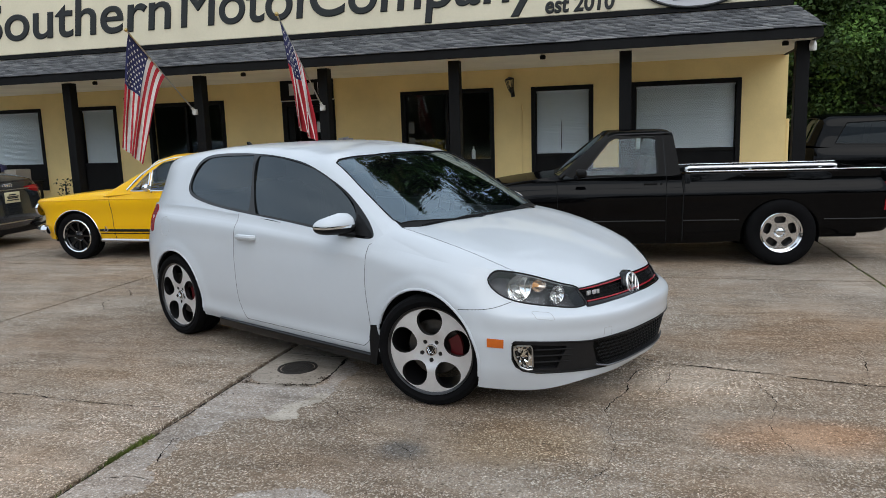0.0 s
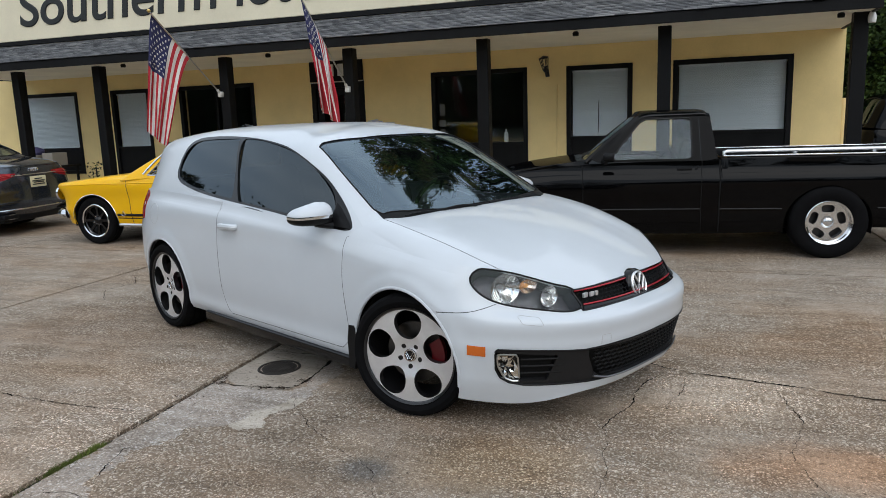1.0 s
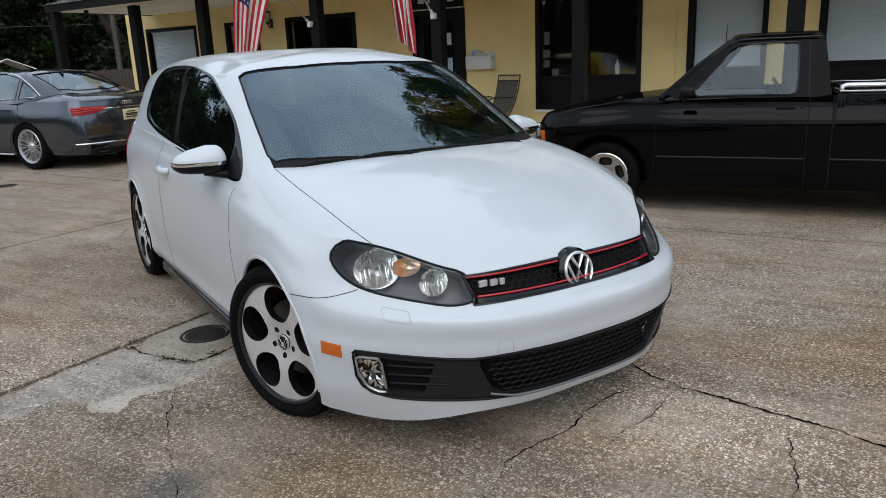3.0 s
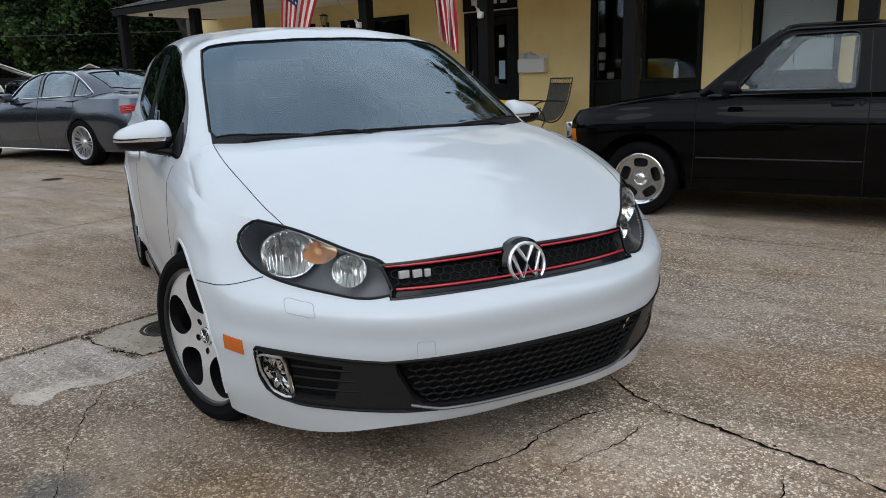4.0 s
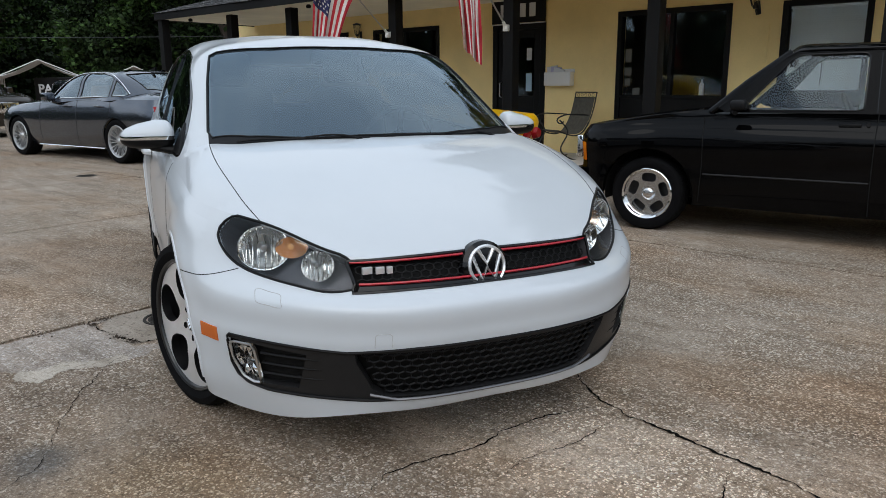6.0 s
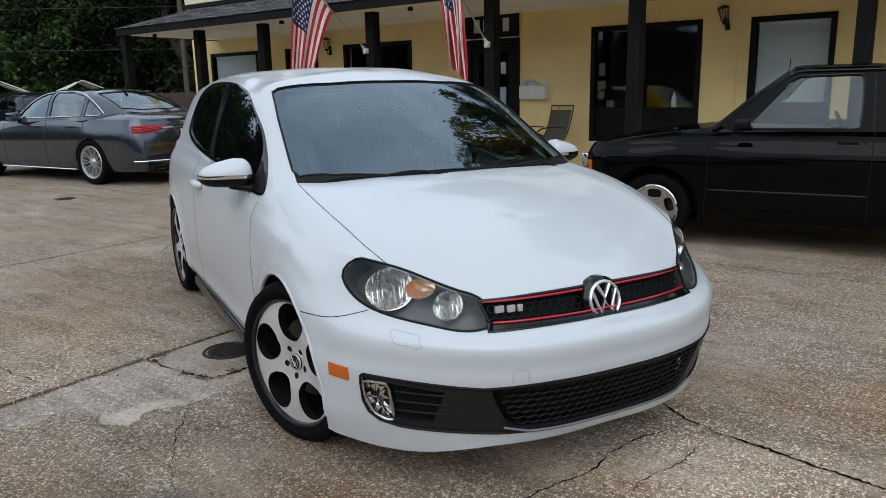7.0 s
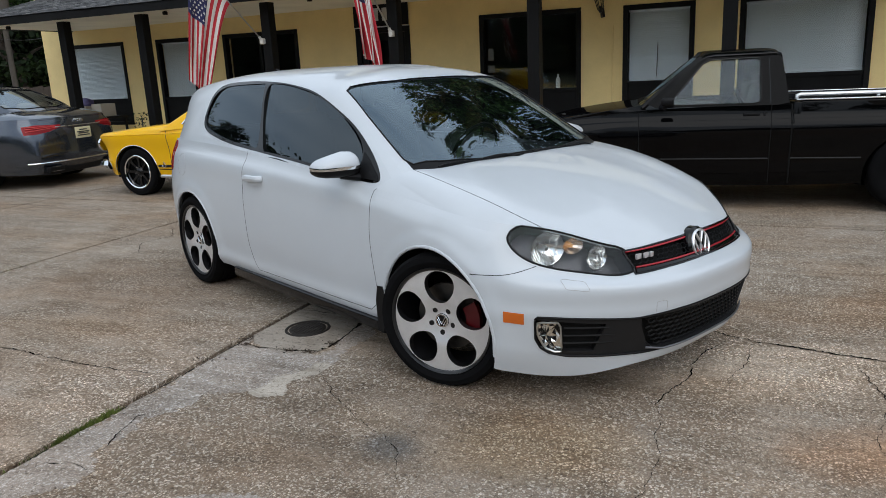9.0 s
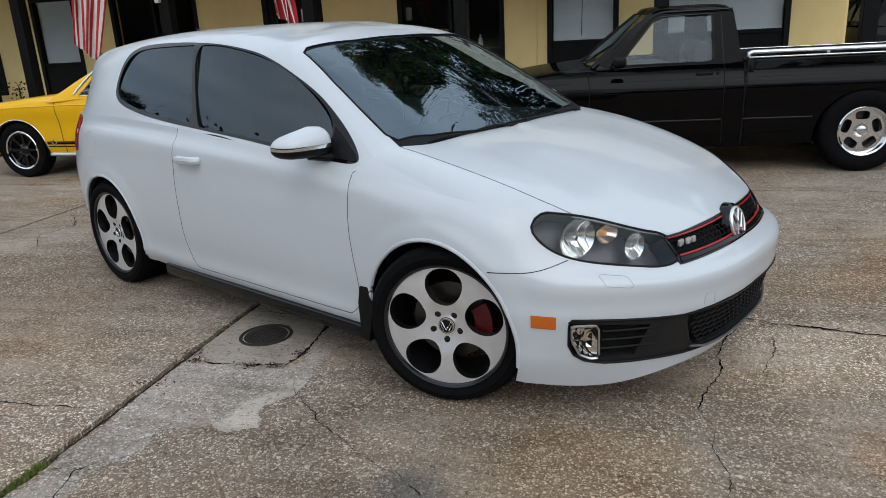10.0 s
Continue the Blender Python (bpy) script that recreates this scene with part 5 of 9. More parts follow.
# nose: lower vents
MESH_LINE = lambda y, z: (z > 0.246 and z < 0.404 and abs(y) < 0.45 - max(0, 0.40 - z) * 0.55)
lower_grille = new("lower_grille")
lower_grille.parent = CAR
rim_ends = []
for s, vent in zip((1, -1), vent_bms):
    for lp in loops_of(vent):
        k0 = next((k for k in range(len(lp)) if abs(lp[k].y) < 0.004 and abs(lp[(k + 1) % len(lp)].y) >= 0.004), 0)
        run = [p for p in lp[k0:] + lp[:k0] if abs(p.y) >= 0.004]
        part("vent_rim", sweep(bmesh.new(), run, 0.005, 6), TRIM, lower_grille)
        rim_ends.append(sorted((run[0], run[-1]), key=lambda p: p.z))
    mid = take(vent, carve(vent, [(1, -.02 * s, .405), (1, .452 * s, .403), (1, .445 * s, .37), (1, .395 * s, .275), (1, .36 * s, .250), (1, .2 * s, .245), (1, -.02 * s, .244)], (1, 0, 0), lambda c, n: True))
    part("mesh_back", shift(mid, skin_l, -0.05), UNDER, lower_grille)
    side = take(vent, carve(vent, [(.68, .55 * s, .392), (.490, .770 * s, .418), (.478, .778 * s, .34), (.515, .735 * s, .275), (.65, .585 * s, .268)], (SLANT[0], SLANT[1] * s, 0), lambda c, n: True))
    part("vent_back", shift(side, skin_l, -0.03), UNDER, lower_grille)
    panel("vent_panel", shift(vent, skin_l, -0.002), DARK_GREY, lower_grille, skin_l, "satin dark grey bumper insert", depth=0.03)
    for z in (0.375, 0.340, 0.305):
        pts = [skin_l.cast((x + 0.5, (y + 0.4) * s, z), (-0.78, -0.62 * s, 0), -0.004 - 0.008 * k / 11) for k, (x, y) in enumerate(zip(np.linspace(0.72, 0.572, 12), np.linspace(0.505, 0.676, 12)))]
        part("vent_slat", sweep(bmesh.new(), pts, lambda u: 0.007 * min(1, 0.25 + u * 3), 6, flat=0.7), TRIM, lower_grille)
    fog = new("fog_lamp")
    fog.parent = CAR
    ring = [(.560, .690 * s, .405), (.512, .745 * s, .408), (.498, .759 * s, .400), (.502, .755 * s, .345), (.522, .732 * s, .290), (.548, .703 * s, .272), (.568, .682 * s, .274)]
    ring = [skin_l.cast((x + 0.4, y + 0.31 * s, z), (-0.79, -0.61 * s, 0), 0.001) for x, y, z in [tuple(Vector(ring[i]).lerp(Vector(ring[(i + 1) % 7]), f)) for i in range(7) for f in (0.12, 0.5, 0.88)]]
    part("fog_ring", sweep(bmesh.new(), ring, 0.0042, 7, True), ALU, fog, "chrome fog lamp ring")
    centre = sum(ring, Vector()) / len(ring)
    bm = bmesh.new()
    cv = bm.verts.new(centre - Vector((0.022, 0.017 * s, 0)))
    rv = [bm.verts.new(p - Vector((0.012, 0.01 * s, 0))) for p in ring]
    for k in range(len(rv)):
        bm.faces.new((rv[k], rv[(k + 1) % len(rv)], cv))
    bmesh.ops.subdivide_edges(bm, edges=[e for e in bm.edges if cv in e.verts], cuts=2)
    rng = random.Random(4)
    for v in bm.verts:
        if not v.is_boundary:
            v.co += Vector((rng.uniform(-.005, .005), rng.uniform(-.005, .005), rng.uniform(-.005, .005)))
    bmesh.ops.triangulate(bm, faces=bm.faces)
    for f in bm.faces:
        f.material_index = 1 if rng.random() < 0.55 else 0
    part("fog_reflector", bm, (REFLECTOR, GLOSS_BLACK), fog, smooth=False)
    bm = bmesh.new()
    cv = bm.verts.new(centre + Vector((0.003, 0.003 * s, 0)))
    rv = [bm.verts.new(p - Vector((0.002, 0.002 * s, 0))) for p in ring]
    for k in range(len(rv)):
        bm.faces.new((rv[k], rv[(k + 1) % len(rv)], cv))
    part("fog_lens", bm, CLEAR, fog).visible_shadow = False
part("grille_mesh", honeycomb(bmesh.new(), -0.47, 0.47, 0.250, 0.404, 0.037, 0.029, -0.012, 0.0040, MESH_LINE), GRILLE_BLACK, lower_grille, "black honeycomb mesh")
LIP_GREY = shader("satin_grey_strip", (0.16, 0.16, 0.17), 0.35, 0.6)
pts = [on_nose(y, 0.243 + 0.020 * max(0, abs(y) - 0.32) / 0.08, 0.008) for y in np.linspace(-0.40, 0.40, 50)]
part("lip_strip", sweep(bmesh.new(), pts, 0.005, 6), LIP_GREY, lower_grille, "bright strip under the mesh")
bm = bmesh.new()
net = [[bm.verts.new(on_nose(y, z, into)) for y in np.linspace(-0.475, 0.475, 24) if abs(y) > 0.01] for z, into in ((0.240, -0.006), (0.238, -0.055), (0.29, -0.055), (0.35, -0.055), (0.412, -0.055), (0.414, -0.006))]
for r0, r1 in zip(net, net[1:]):
    for k in range(len(r0) - 1):
        bm.faces.new((r0[k], r0[k + 1], r1[k + 1], r1[k]))
part("duct_back", bm, UNDER, lower_grille)
if len(rim_ends) == 2:
    for k in (0, 1):
        part("vent_rim", sweep(bmesh.new(), [rim_ends[0][k], rim_ends[1][k]], 0.005, 6), TRIM, lower_grille)
# side markers
for s, mk in zip((1, -1), mark_bms):
    panel("side_marker", shift(mk, skin_l, 0.003), AMBER, CAR, skin_l, "amber side marker", depth=0.012)

# shut lines on the nose
GAP = shader("fine_panel_gap", (0.40, 0.40, 0.40), 0.8)
for s in (1, -1):
    sq = [(.560, .682, .578), (.640, .622, .568), (.650, .615, .534), (.572, .674, .543)]
    part("washer_cover_seam", seam(bmesh.new(), skin_l, [(x + 0.5, (y + 0.3) * s, z + 0.02) for x, y, z in tight(sq)], (-0.86, -0.51 * s, -0.03), 0.0012, 40, True, lift=0.0), GAP, CAR)
tow = [(-0.396, .420), (-0.394, .461), (-0.388, .467), (-0.352, .467), (-0.346, .461), (-0.346, .420)]
part("tow_cover_seam", seam(bmesh.new(), skin_l, [(1.3, y, z) for y, z, _ in tight([(y, z, 0) for y, z in tow], False)], (-1, 0, 0), 0.0010, 60, lift=0.0), GAP, CAR)


# fuel flap, handles, sill trims, mud flaps
bm = bmesh.new()
pts = [skin_l.cast((-2.715 + 0.072 * math.cos(a), -1.2, 0.845 + 0.075 * math.sin(a)), (0, 1, 0), 0.0006) for a in np.linspace(0, math.tau, 40, endpoint=False)]
part("fuel_flap_seam", sweep(bm, pts, 0.0010, 5, True), GAP, CAR)
for s, door in zip((1, -1), doors):
    handle = new("door_handle")
    handle.parent = door
    pts = [skin_l.cast((x, 1.2 * s, 0.834 + 0.006 * math.sin((x + 1.70) * 12)), (0, -s, 0), l) for x, l in ((-1.705, 0.0), (-1.695, 0.022), (-1.66, 0.034), (-1.61, 0.036), (-1.56, 0.034), (-1.53, 0.024), (-1.52, 0.0))]
    part("grip", sweep(bmesh.new(), smooth_line(pts, 22), 0.015, 8, flat=1.25), WHITE, handle)
    bm = bmesh.new()
    c = skin_l.cast((-1.60, 1.2 * s, 0.84), (0, -s, 0), 0.0008)
    vs = [bm.verts.new(skin_l.cast((-1.60 + 0.055 * math.cos(a), 1.2 * s, 0.832 + 0.03 * math.sin(a)), (0, -s, 0), 0.001)) for a in np.linspace(0, math.tau, 24, endpoint=False)]
    bm.faces.new(vs)
    part("handle_cup", bm, WHITE, handle)
    bm = bmesh.new()
    box(bm, -2.03, 0.78 if s > 0 else -0.876, 0.160, -0.44, 0.876 if s > 0 else -0.78, 0.222, 0.012, 3)
    part("sill_trim", bm, GLOSS_BLACK, CAR, "black sill trim")
    bm = bmesh.new()
    plate(bm, ((-0.385, 0.165), (-0.43, 0.17), (-0.435, 0.33), (-0.418, 0.405), (-0.372, 0.41), (-0.352, 0.33)), 0.72 * s, 0.885 * s)
    part("mud_flap", bm, TRIM, CAR)
    # mirror
    mirror = new("wing_mirror")
    mirror.parent = door
    def shell_of(z0, z1, grow=0.0):
        bm = bmesh.new()
        rows = []
        for i in range(15):
            zt = -1 + 2 * i / 14
            row = []
            for k in range(36):
                a = k / 36 * math.tau
                ca, sa = math.cos(a), math.sin(a)
                e = 0.62
                ux = math.copysign(abs(ca) ** e, ca)
                uy = math.copysign(abs(sa) ** e, sa)
                w = (1 - abs(zt) ** 2.6) ** 0.5
                y = 0.917 + 0.110 * uy * (0.35 + 0.65 * w)
                x = -0.655 + (0.085 if ux > 0 else 0.055) * ux * w - 0.26 * (y - 0.87)
                f = (y - 0.813) / 0.224
                zz = 0.972 + zt * ((0.092 - 0.052 * f) if zt > 0 else (0.056 - 0.012 * f))
                row.append((x, y * s, zz))
            rows.append(row)
        vs = [[bm.verts.new(p) for p in r] for r in rows]
        for i in range(14):
            for k in range(36):
                bm.faces.new((vs[i][k], vs[i][(k + 1) % 36], vs[i + 1][(k + 1) % 36], vs[i + 1][k]))
        bm.faces.new(vs[0][::-1])
        bm.faces.new(vs[-1])
        bmesh.ops.recalc_face_normals(bm, faces=bm.faces)
        for co, no in (((0, 0, z0), (0, 0, -1)), ((0, 0, z1), (0, 0, 1))):
            g = bmesh.ops.bisect_plane(bm, geom=bm.verts[:] + bm.edges[:] + bm.faces[:], dist=1e-5, plane_co=co, plane_no=no, clear_outer=True)
            bmesh.ops.holes_fill(bm, edges=[e for e in bm.edges if e.is_boundary], sides=0)
        return bm
    part("cap", shell_of(0.981, 1.2), WHITE, mirror, angle=50)
    part("indicator", shell_of(0.9655, 0.9805), CHROME, mirror, "clear indicator strip", angle=50)
    part("lower_shell", shell_of(0.80, 0.965), TRIM, mirror, angle=50)
    bm = bmesh.new()
    sweep(bm, smooth_line(((-0.60, 0.80 * s, 0.915), (-0.615, 0.85 * s, 0.925), (-0.64, 0.90 * s, 0.935)), 10), 0.026, 10, flat=0.75)
    part("arm", bm, TRIM, mirror)
    bm = bmesh.new()
    tri = [(-0.455, .905), (-0.60, .915), (-0.615, 1.03), (-0.56, 0.995), (-0.47, .93)]
    vs = [bm.verts.new(skin_u.cast((x, 1.2 * s, z), (0, -s, 0), 0.008)) for x, z in tri]
    vb = [bm.verts.new(v.co - Vector((0, 0.02 * s, 0))) for v in vs]
    bm.faces.new(vs)
    for k in range(5):
        bm.faces.new((vs[k], vs[(k + 1) % 5], vb[(k + 1) % 5], vb[k]))
    bmesh.ops.recalc_face_normals(bm, faces=bm.faces)
    part("corner_cover", bm, TRIM, mirror)
# shut lines of bonnet, doors and bumper
for s in (1, -1):
    for nm, sk, line, way in (
        ("bonnet_gap", skin_b, [(x, y * s, 1.4) for x, y, z in HOOD_LINE[1:7]], (0, 0, -1)),
        ("door_gap", skin_l, [(x, 1.2 * s, z) for x, y, z in DOOR_LINE[1:6]], (0, -s, 0)),
        ("door_gap", skin_l, [(x, 1.2 * s, z) for x, y, z in DOOR_LINE[6:10]] + [(-1.755, 1.2 * s, 0.985)], (0, -s, 0)),
        ("sill_gap", skin_l, [(-.50, 1.2 * s, .262), (-1.0, 1.2 * s, .260), (-1.67, 1.2 * s, .258)], (0, -s, 0)),
        ("bumper_gap", skin_l, [(.245, 1.2 * s, .587), (.345, 1.2 * s, .592), (.43, 1.2 * s, .606), (.475, 1.2 * s, .626)], (0, -1.0 * s, 0))):
        part(nm, seam(bmesh.new(), sk, line, way, 0.0022, 60, lift=-0.001), SEAM, CAR)

# tail lamps, barely seen from the front
for s in (1, -1):
    bm = bmesh.new()
    line = [(-2.93, .99), (-2.985, .995), (-3.02, .92), (-3.01, .80), (-2.95, .79), (-2.925, .86)]
    vs = [bm.verts.new(skin_l.cast((x, 1.3 * s, z), (0, -s, 0), 0.006)) for x, z in smooth_line([(x, 0, z) for x, z in line], 24, True)[:, (0, 2)]]
    bm.faces.new(vs)
    ex = bmesh.ops.extrude_face_region(bm, geom=bm.faces[:])
    bmesh.ops.translate(bm, verts=[v for v in ex["geom"] if isinstance(v, bmesh.types.BMVert)], vec=(0, -0.02 * s, 0))
    bmesh.ops.recalc_face_normals(bm, faces=bm.faces)
    part("tail_lamp", bm, LAMP_RED, CAR)

# wipers
for a, b, hub in (((-0.190, -0.06, 0.945), (-0.245, -0.60, 0.942), (-0.17, -0.02, 0.935)), ((-0.228, 0.58, 0.945), (-0.195, 0.02, 0.95), (-0.205, 0.60, 0.935))):
    wiper = new("wiper")
    wiper.parent = CAR
    pa, pb = Vector(a), Vector(b)
    line = [skin_u.cast(pa.lerp(pb, k / 12) + Vector((0, 0, 0.4)), (0, 0, -1), 0.007) for k in range(13)]
    part("blade", sweep(bmesh.new(), line, 0.0045, 6), TRIM, wiper)
    q = [Vector(hub), skin_u.cast(pa.lerp(pb, 0.2) + Vector((0, 0, 0.4)), (0, 0, -1), 0.018), skin_u.cast(pa.lerp(pb, 0.5) + Vector((0, 0, 0.4)), (0, 0, -1), 0.013)]
    part("wiper_arm", sweep(bmesh.new(), smooth_line(q, 14), lambda u: 0.008 - 0.003 * u, 6, flat=0.7), TRIM, wiper)

# cabin
def soft_box(x0, y0, z0, x1, y1, z1, r):
    return cube(x0, y0, z0, x1, y1, z1, r, 4)


part("underbody", cube(-3.12, -0.56, 0.175, 0.52, 0.56, 0.45, 0.03), UNDER, CAR)
part("floor_pan", cube(-2.08, -0.80, 0.165, -0.46, 0.80, 0.30, 0.02), UNDER, CAR)
part("engine_bay", cube(-0.30, -0.52, 0.44, 0.50, 0.52, 0.62, 0.03), UNDER, CAR)
part("cabin_floor", cube(-3.05, -0.78, 0.40, -0.40, 0.78, 0.46), CABIN, CAR)
bm = bmesh.new()
plate(bm, ((-0.24, 0.93), (-0.55, 0.955), (-0.82, 0.935), (-0.86, 0.87), (-0.80, 0.60), (-0.30, 0.60)), -0.70, 0.70)
bmesh.ops.bevel(bm, geom=bm.edges[:], offset=0.02, segments=3, affect="EDGES")
part("dashboard", bm, DASH, CAR)
for y in (0.36, -0.36):
    part("seat_base", soft_box(-1.75, y - 0.25, 0.45, -1.20, y + 0.25, 0.66, 0.06), CABIN, CAR)
    bm = soft_box(-0.09, -0.24, 0.0, 0.09, 0.24, 0.60, 0.07)
    bmesh.ops.transform(bm, matrix=pose(-1.78, y, 0.60, 0, -17, 0), verts=bm.verts)
    part("seat_back", bm, CABIN, CAR)
    bm = soft_box(-0.05, -0.13, 0.0, 0.05, 0.13, 0.19, 0.045)
    bmesh.ops.transform(bm, matrix=pose(-1.975, y, 1.20, 0, -12, 0), verts=bm.verts)
    part("headrest", bm, CABIN, CAR)
part("rear_bench", soft_box(-2.85, -0.62, 0.45, -2.55, 0.62, 1.06, 0.07), CABIN, CAR)
bm = bmesh.new()
ring = [(0.185 * math.cos(a), 0.185 * math.sin(a), 0) for a in np.linspace(0, math.tau, 40, endpoint=False)]
sweep(bm, ring, 0.015, 8, True)
for a in (0.2, math.pi - 0.2, -math.pi / 2):
    sweep(bm, [(0, 0, -0.03), (0.18 * math.cos(a), 0.18 * math.sin(a), 0)], 0.016, 6, flat=0.5)
lathe(bm, [(0.0, 0.0), (0.06, -0.01), (0.07, -0.05), (0.0, -0.05)], 20, "Z")
bmesh.ops.transform(bm, matrix=pose(-0.98, 0.36, 0.90, 0, -66, 0) @ pose(0, 0, 0, 0, 0, 90), verts=bm.verts)
part("steering_wheel", bm, TRIM, CAR)
bm = soft_box(-0.02, -0.11, -0.035, 0.02, 0.11, 0.035, 0.018)
bmesh.ops.transform(bm, matrix=pose(-0.93, 0, 1.325, 0, 20, 0), verts=bm.verts)
part("rear_view_mirror", bm, TRIM, CAR)
part("roof_lining", shift(sheet(loft((ROOF_EDGE, ROOF_MID, ROOF_TOP), per_row=4)), skin_u, -0.02), HEADLINER, CAR)

# wheels: outward is local -y; the front pair is turned
STEER = 21
wheel_detroit(CAR, pose(-0.018, -0.765, 0.317, 0, 0, STEER))
for s, x, turn in ((-1, AXLE_R, 0), (1, -0.018, 180 + STEER), (1, AXLE_R, 180)):
    src = [o for o in CAR.children if o.name.startswith("wheel") and not o.data][0]
    cp = copy_thing(src, pose(x, 0.765 * s, 0.317, 0, 0, turn))
    cp.parent = CAR

# ---- the other parked vehicles ----
def ring_row(nose, tail, wide, high, fd, rd, xs, fp=2.6, rp=3.0):
    """One level of a body: plan outline from nose to tail, with its heights."""
    def w(x):
        return float(np.interp(-x, [-a for a, _ in wide], [b for _, b in wide]))
    def z(x):
        return float(np.interp(-x, [-a for a, _ in high], [b for _, b in high]))
    pts = []
    for t in (0, 0.35, 0.65, 0.87):
        x = nose - fd * t ** fp
        pts.append((x, w(x) * t, z(x)))
    pts += [(x, w(x), z(x)) for x in xs]
    for t in (0.87, 0.65, 0.35, 0):
        x = tail + rd * t ** rp
        pts.append((x, w(x) * t, z(x)))
    return pts


def build_body(parent, coat, S):
    """Lower shell, bonnet, glasshouse and boot lid of a vehicle; gives what is needed for its trim."""
    rows = [ring_row(*r, S["xs"]) for r in S["rows"]]
    top = rows[-1]
    ia, ib = S["ia"], S["ib"]
    grid = loft(rows, 0.05, 5)
    stations = loft.stations
    low = sheet(grid)
    cx, cz, cw = S["cowl"]
    cowl = []
    for k in range(ia):
        f = top[k][1] / top[ia][1]
        cowl.append((cx - S.get("bow", 0.1) * f * f, f * cw, cz))
    cowl.append(top[ia])
    n = len(cowl)
    cr = S["crown"]
    crown = [(cr[0] * (1 - (k / (n - 1)) ** 2), 0.04 * (k / (n - 1)) * (k < n - 1), cr[1] * (1 - (k / (n - 1)) ** 3)) for k in range(n)]
    hood = sheet(deck(grid[-1], stations, cowl, crown, 10))
    sheets = [low, hood]
    rx, rz, rw = S["rear_base"]
    m = len(top)
    if S.get("boot"):
        tail = top[ib:][::-1]
        back = []
        for k in range(len(tail) - 1):
            f = tail[k][1] / tail[-1][1]
            back.append((rx + 0.10 * f * f, f * rw, rz))
        back.append(tail[-1])
        q = len(tail)
        bc = S["boot"]
        sheets.append(sheet(deck(grid[-1][::-1], (m - 1) - stations[::-1], back, [(bc[0] * (1 - (k / (q - 1)) ** 2), 0.03 * (k < q - 1) * k / (q - 1), bc[1] * (1 - (k / (q - 1)) ** 3)) for k in range(q)], 8)))
    front3 = [(cx, 0, cz), (cx - S.get("bow", 0.1) * 0.3, cw * 0.55, cz), (cx - S.get("bow", 0.1), cw, cz - 0.004)]
    rear3 = [(rx + 0.10, rw, rz), (rx + 0.03, rw * 0.55, rz), (rx, 0, rz)] if S.get("boot") else [(rx + 0.05, rw, rz), (rx + 0.01, rw * 0.55, rz), (rx, 0, rz)]
    side = top[ia:ib + 1]
    base = front3 + side + rear3
    rf, rr, wr, zr = S["roof"]
    tight_end = S.get("tight_end", False)
    x0, x1 = rf - 0.16, rr + (0.06 if tight_end else 0.14)
    ss = np.linspace(0, 1, len(side))
    edge = [(rf, 0, zr - 0.035), (rf - 0.015, wr * 0.55, zr - 0.045), (rf - 0.06, wr * 0.93, zr - 0.07)]
    edge += [(x0 + (x1 - x0) * s, wr, zr - 0.065) for s in ss]
    edge += [(rr + 0.012, wr * 0.95, zr - 0.066) if tight_end else (rr + 0.05, wr * 0.93, zr - 0.07), (rr + 0.012, wr * 0.55, zr - 0.05), (rr, 0, zr - 0.04)]
    bulge = S.get("bulge", 0.02)
    mid = [((a[0] + b[0]) / 2 + (0.02 if k < 3 else -0.02 if k >= len(base) - 3 else 0), (a[1] + b[1]) / 2 + (bulge if 2 <= k <= len(base) - 3 else 0), (a[2] + b[2]) / 2 + 0.01) for k, (a, b) in enumerate(zip(base, edge))]
    inner = [(e[0] + (-0.14 if k < 3 else 0.14 if k >= len(edge) - 3 else 0), e[1] * 0.62, zr - 0.012) for k, e in enumerate(edge)]
    spine = [(rf - 0.25 + (rr - rf + 0.5) * s, 0, zr) for s in np.linspace(0, 1, len(edge))]
    up = sheet(loft((base, mid, edge, inner, spine), 0.05, 6))
    for b_ in sheets + [up]:
        bmesh.ops.recalc_face_normals(b_, faces=b_.faces)
        b_.normal_update()
        if sum(f.normal.dot(f.calc_center_median() - Vector((-1.4, 0, 0.5))) for f in b_.faces) < 0:
            bmesh.ops.reverse_faces(b_, faces=b_.faces)
            b_.normal_update()
    sk_l, sk_h, sk_u = Skin(low), Skin(hood), Skin(up)
    for ax, az, r in S["arches"]:
        for s in (1, -1):
            bmesh.ops.delete(low, geom=carve(low, circle_xz(ax, az, r, s, 36), (0, 1, 0), lambda c, n, s=s: c.y * s > 0.5, 0.06), context="FACES")
            bm = bmesh.new()
            lathe(bm, [(r - 0.002, S["half"] - 0.03), (r + 0.004, S["half"] - 0.08), (r + 0.004, 0.5), (0, 0.49)], 32, centre=(ax, 0, az))
            if s < 0:
                bmesh.ops.scale(bm, vec=(1, -1, 1), verts=bm.verts)
            bmesh.ops.delete(bm, geom=[v for v in bm.verts if v.co.z < 0.2], context="VERTS")
            part("arch_liner", bm, UNDER, parent)
    if not S.get("own_cab"):
        # windscreen and rear glass, drawn in plan between base and roof edge
        def between(a, b, u):
            return Vector(a).lerp(Vector(b), u)
        ws = [between(base[0], edge[0], 0.05), between(base[1], edge[1], 0.05), between(base[2], edge[2], 0.05) - Vector((0, 0.03, 0)), between(base[2], edge[2], 0.95) - Vector((0, 0.03, 0)), between(base[1], edge[1], 0.96), between(base[0], edge[0], 0.96)]
        ws = ws + [Vector((p.x, -p.y, p.z)) for p in ws[-2:0:-1]]
        screen = take(up, carve(up, ws, (0.35, 0, 1), lambda c, n: c.x > x0 - 0.1, 0.08))
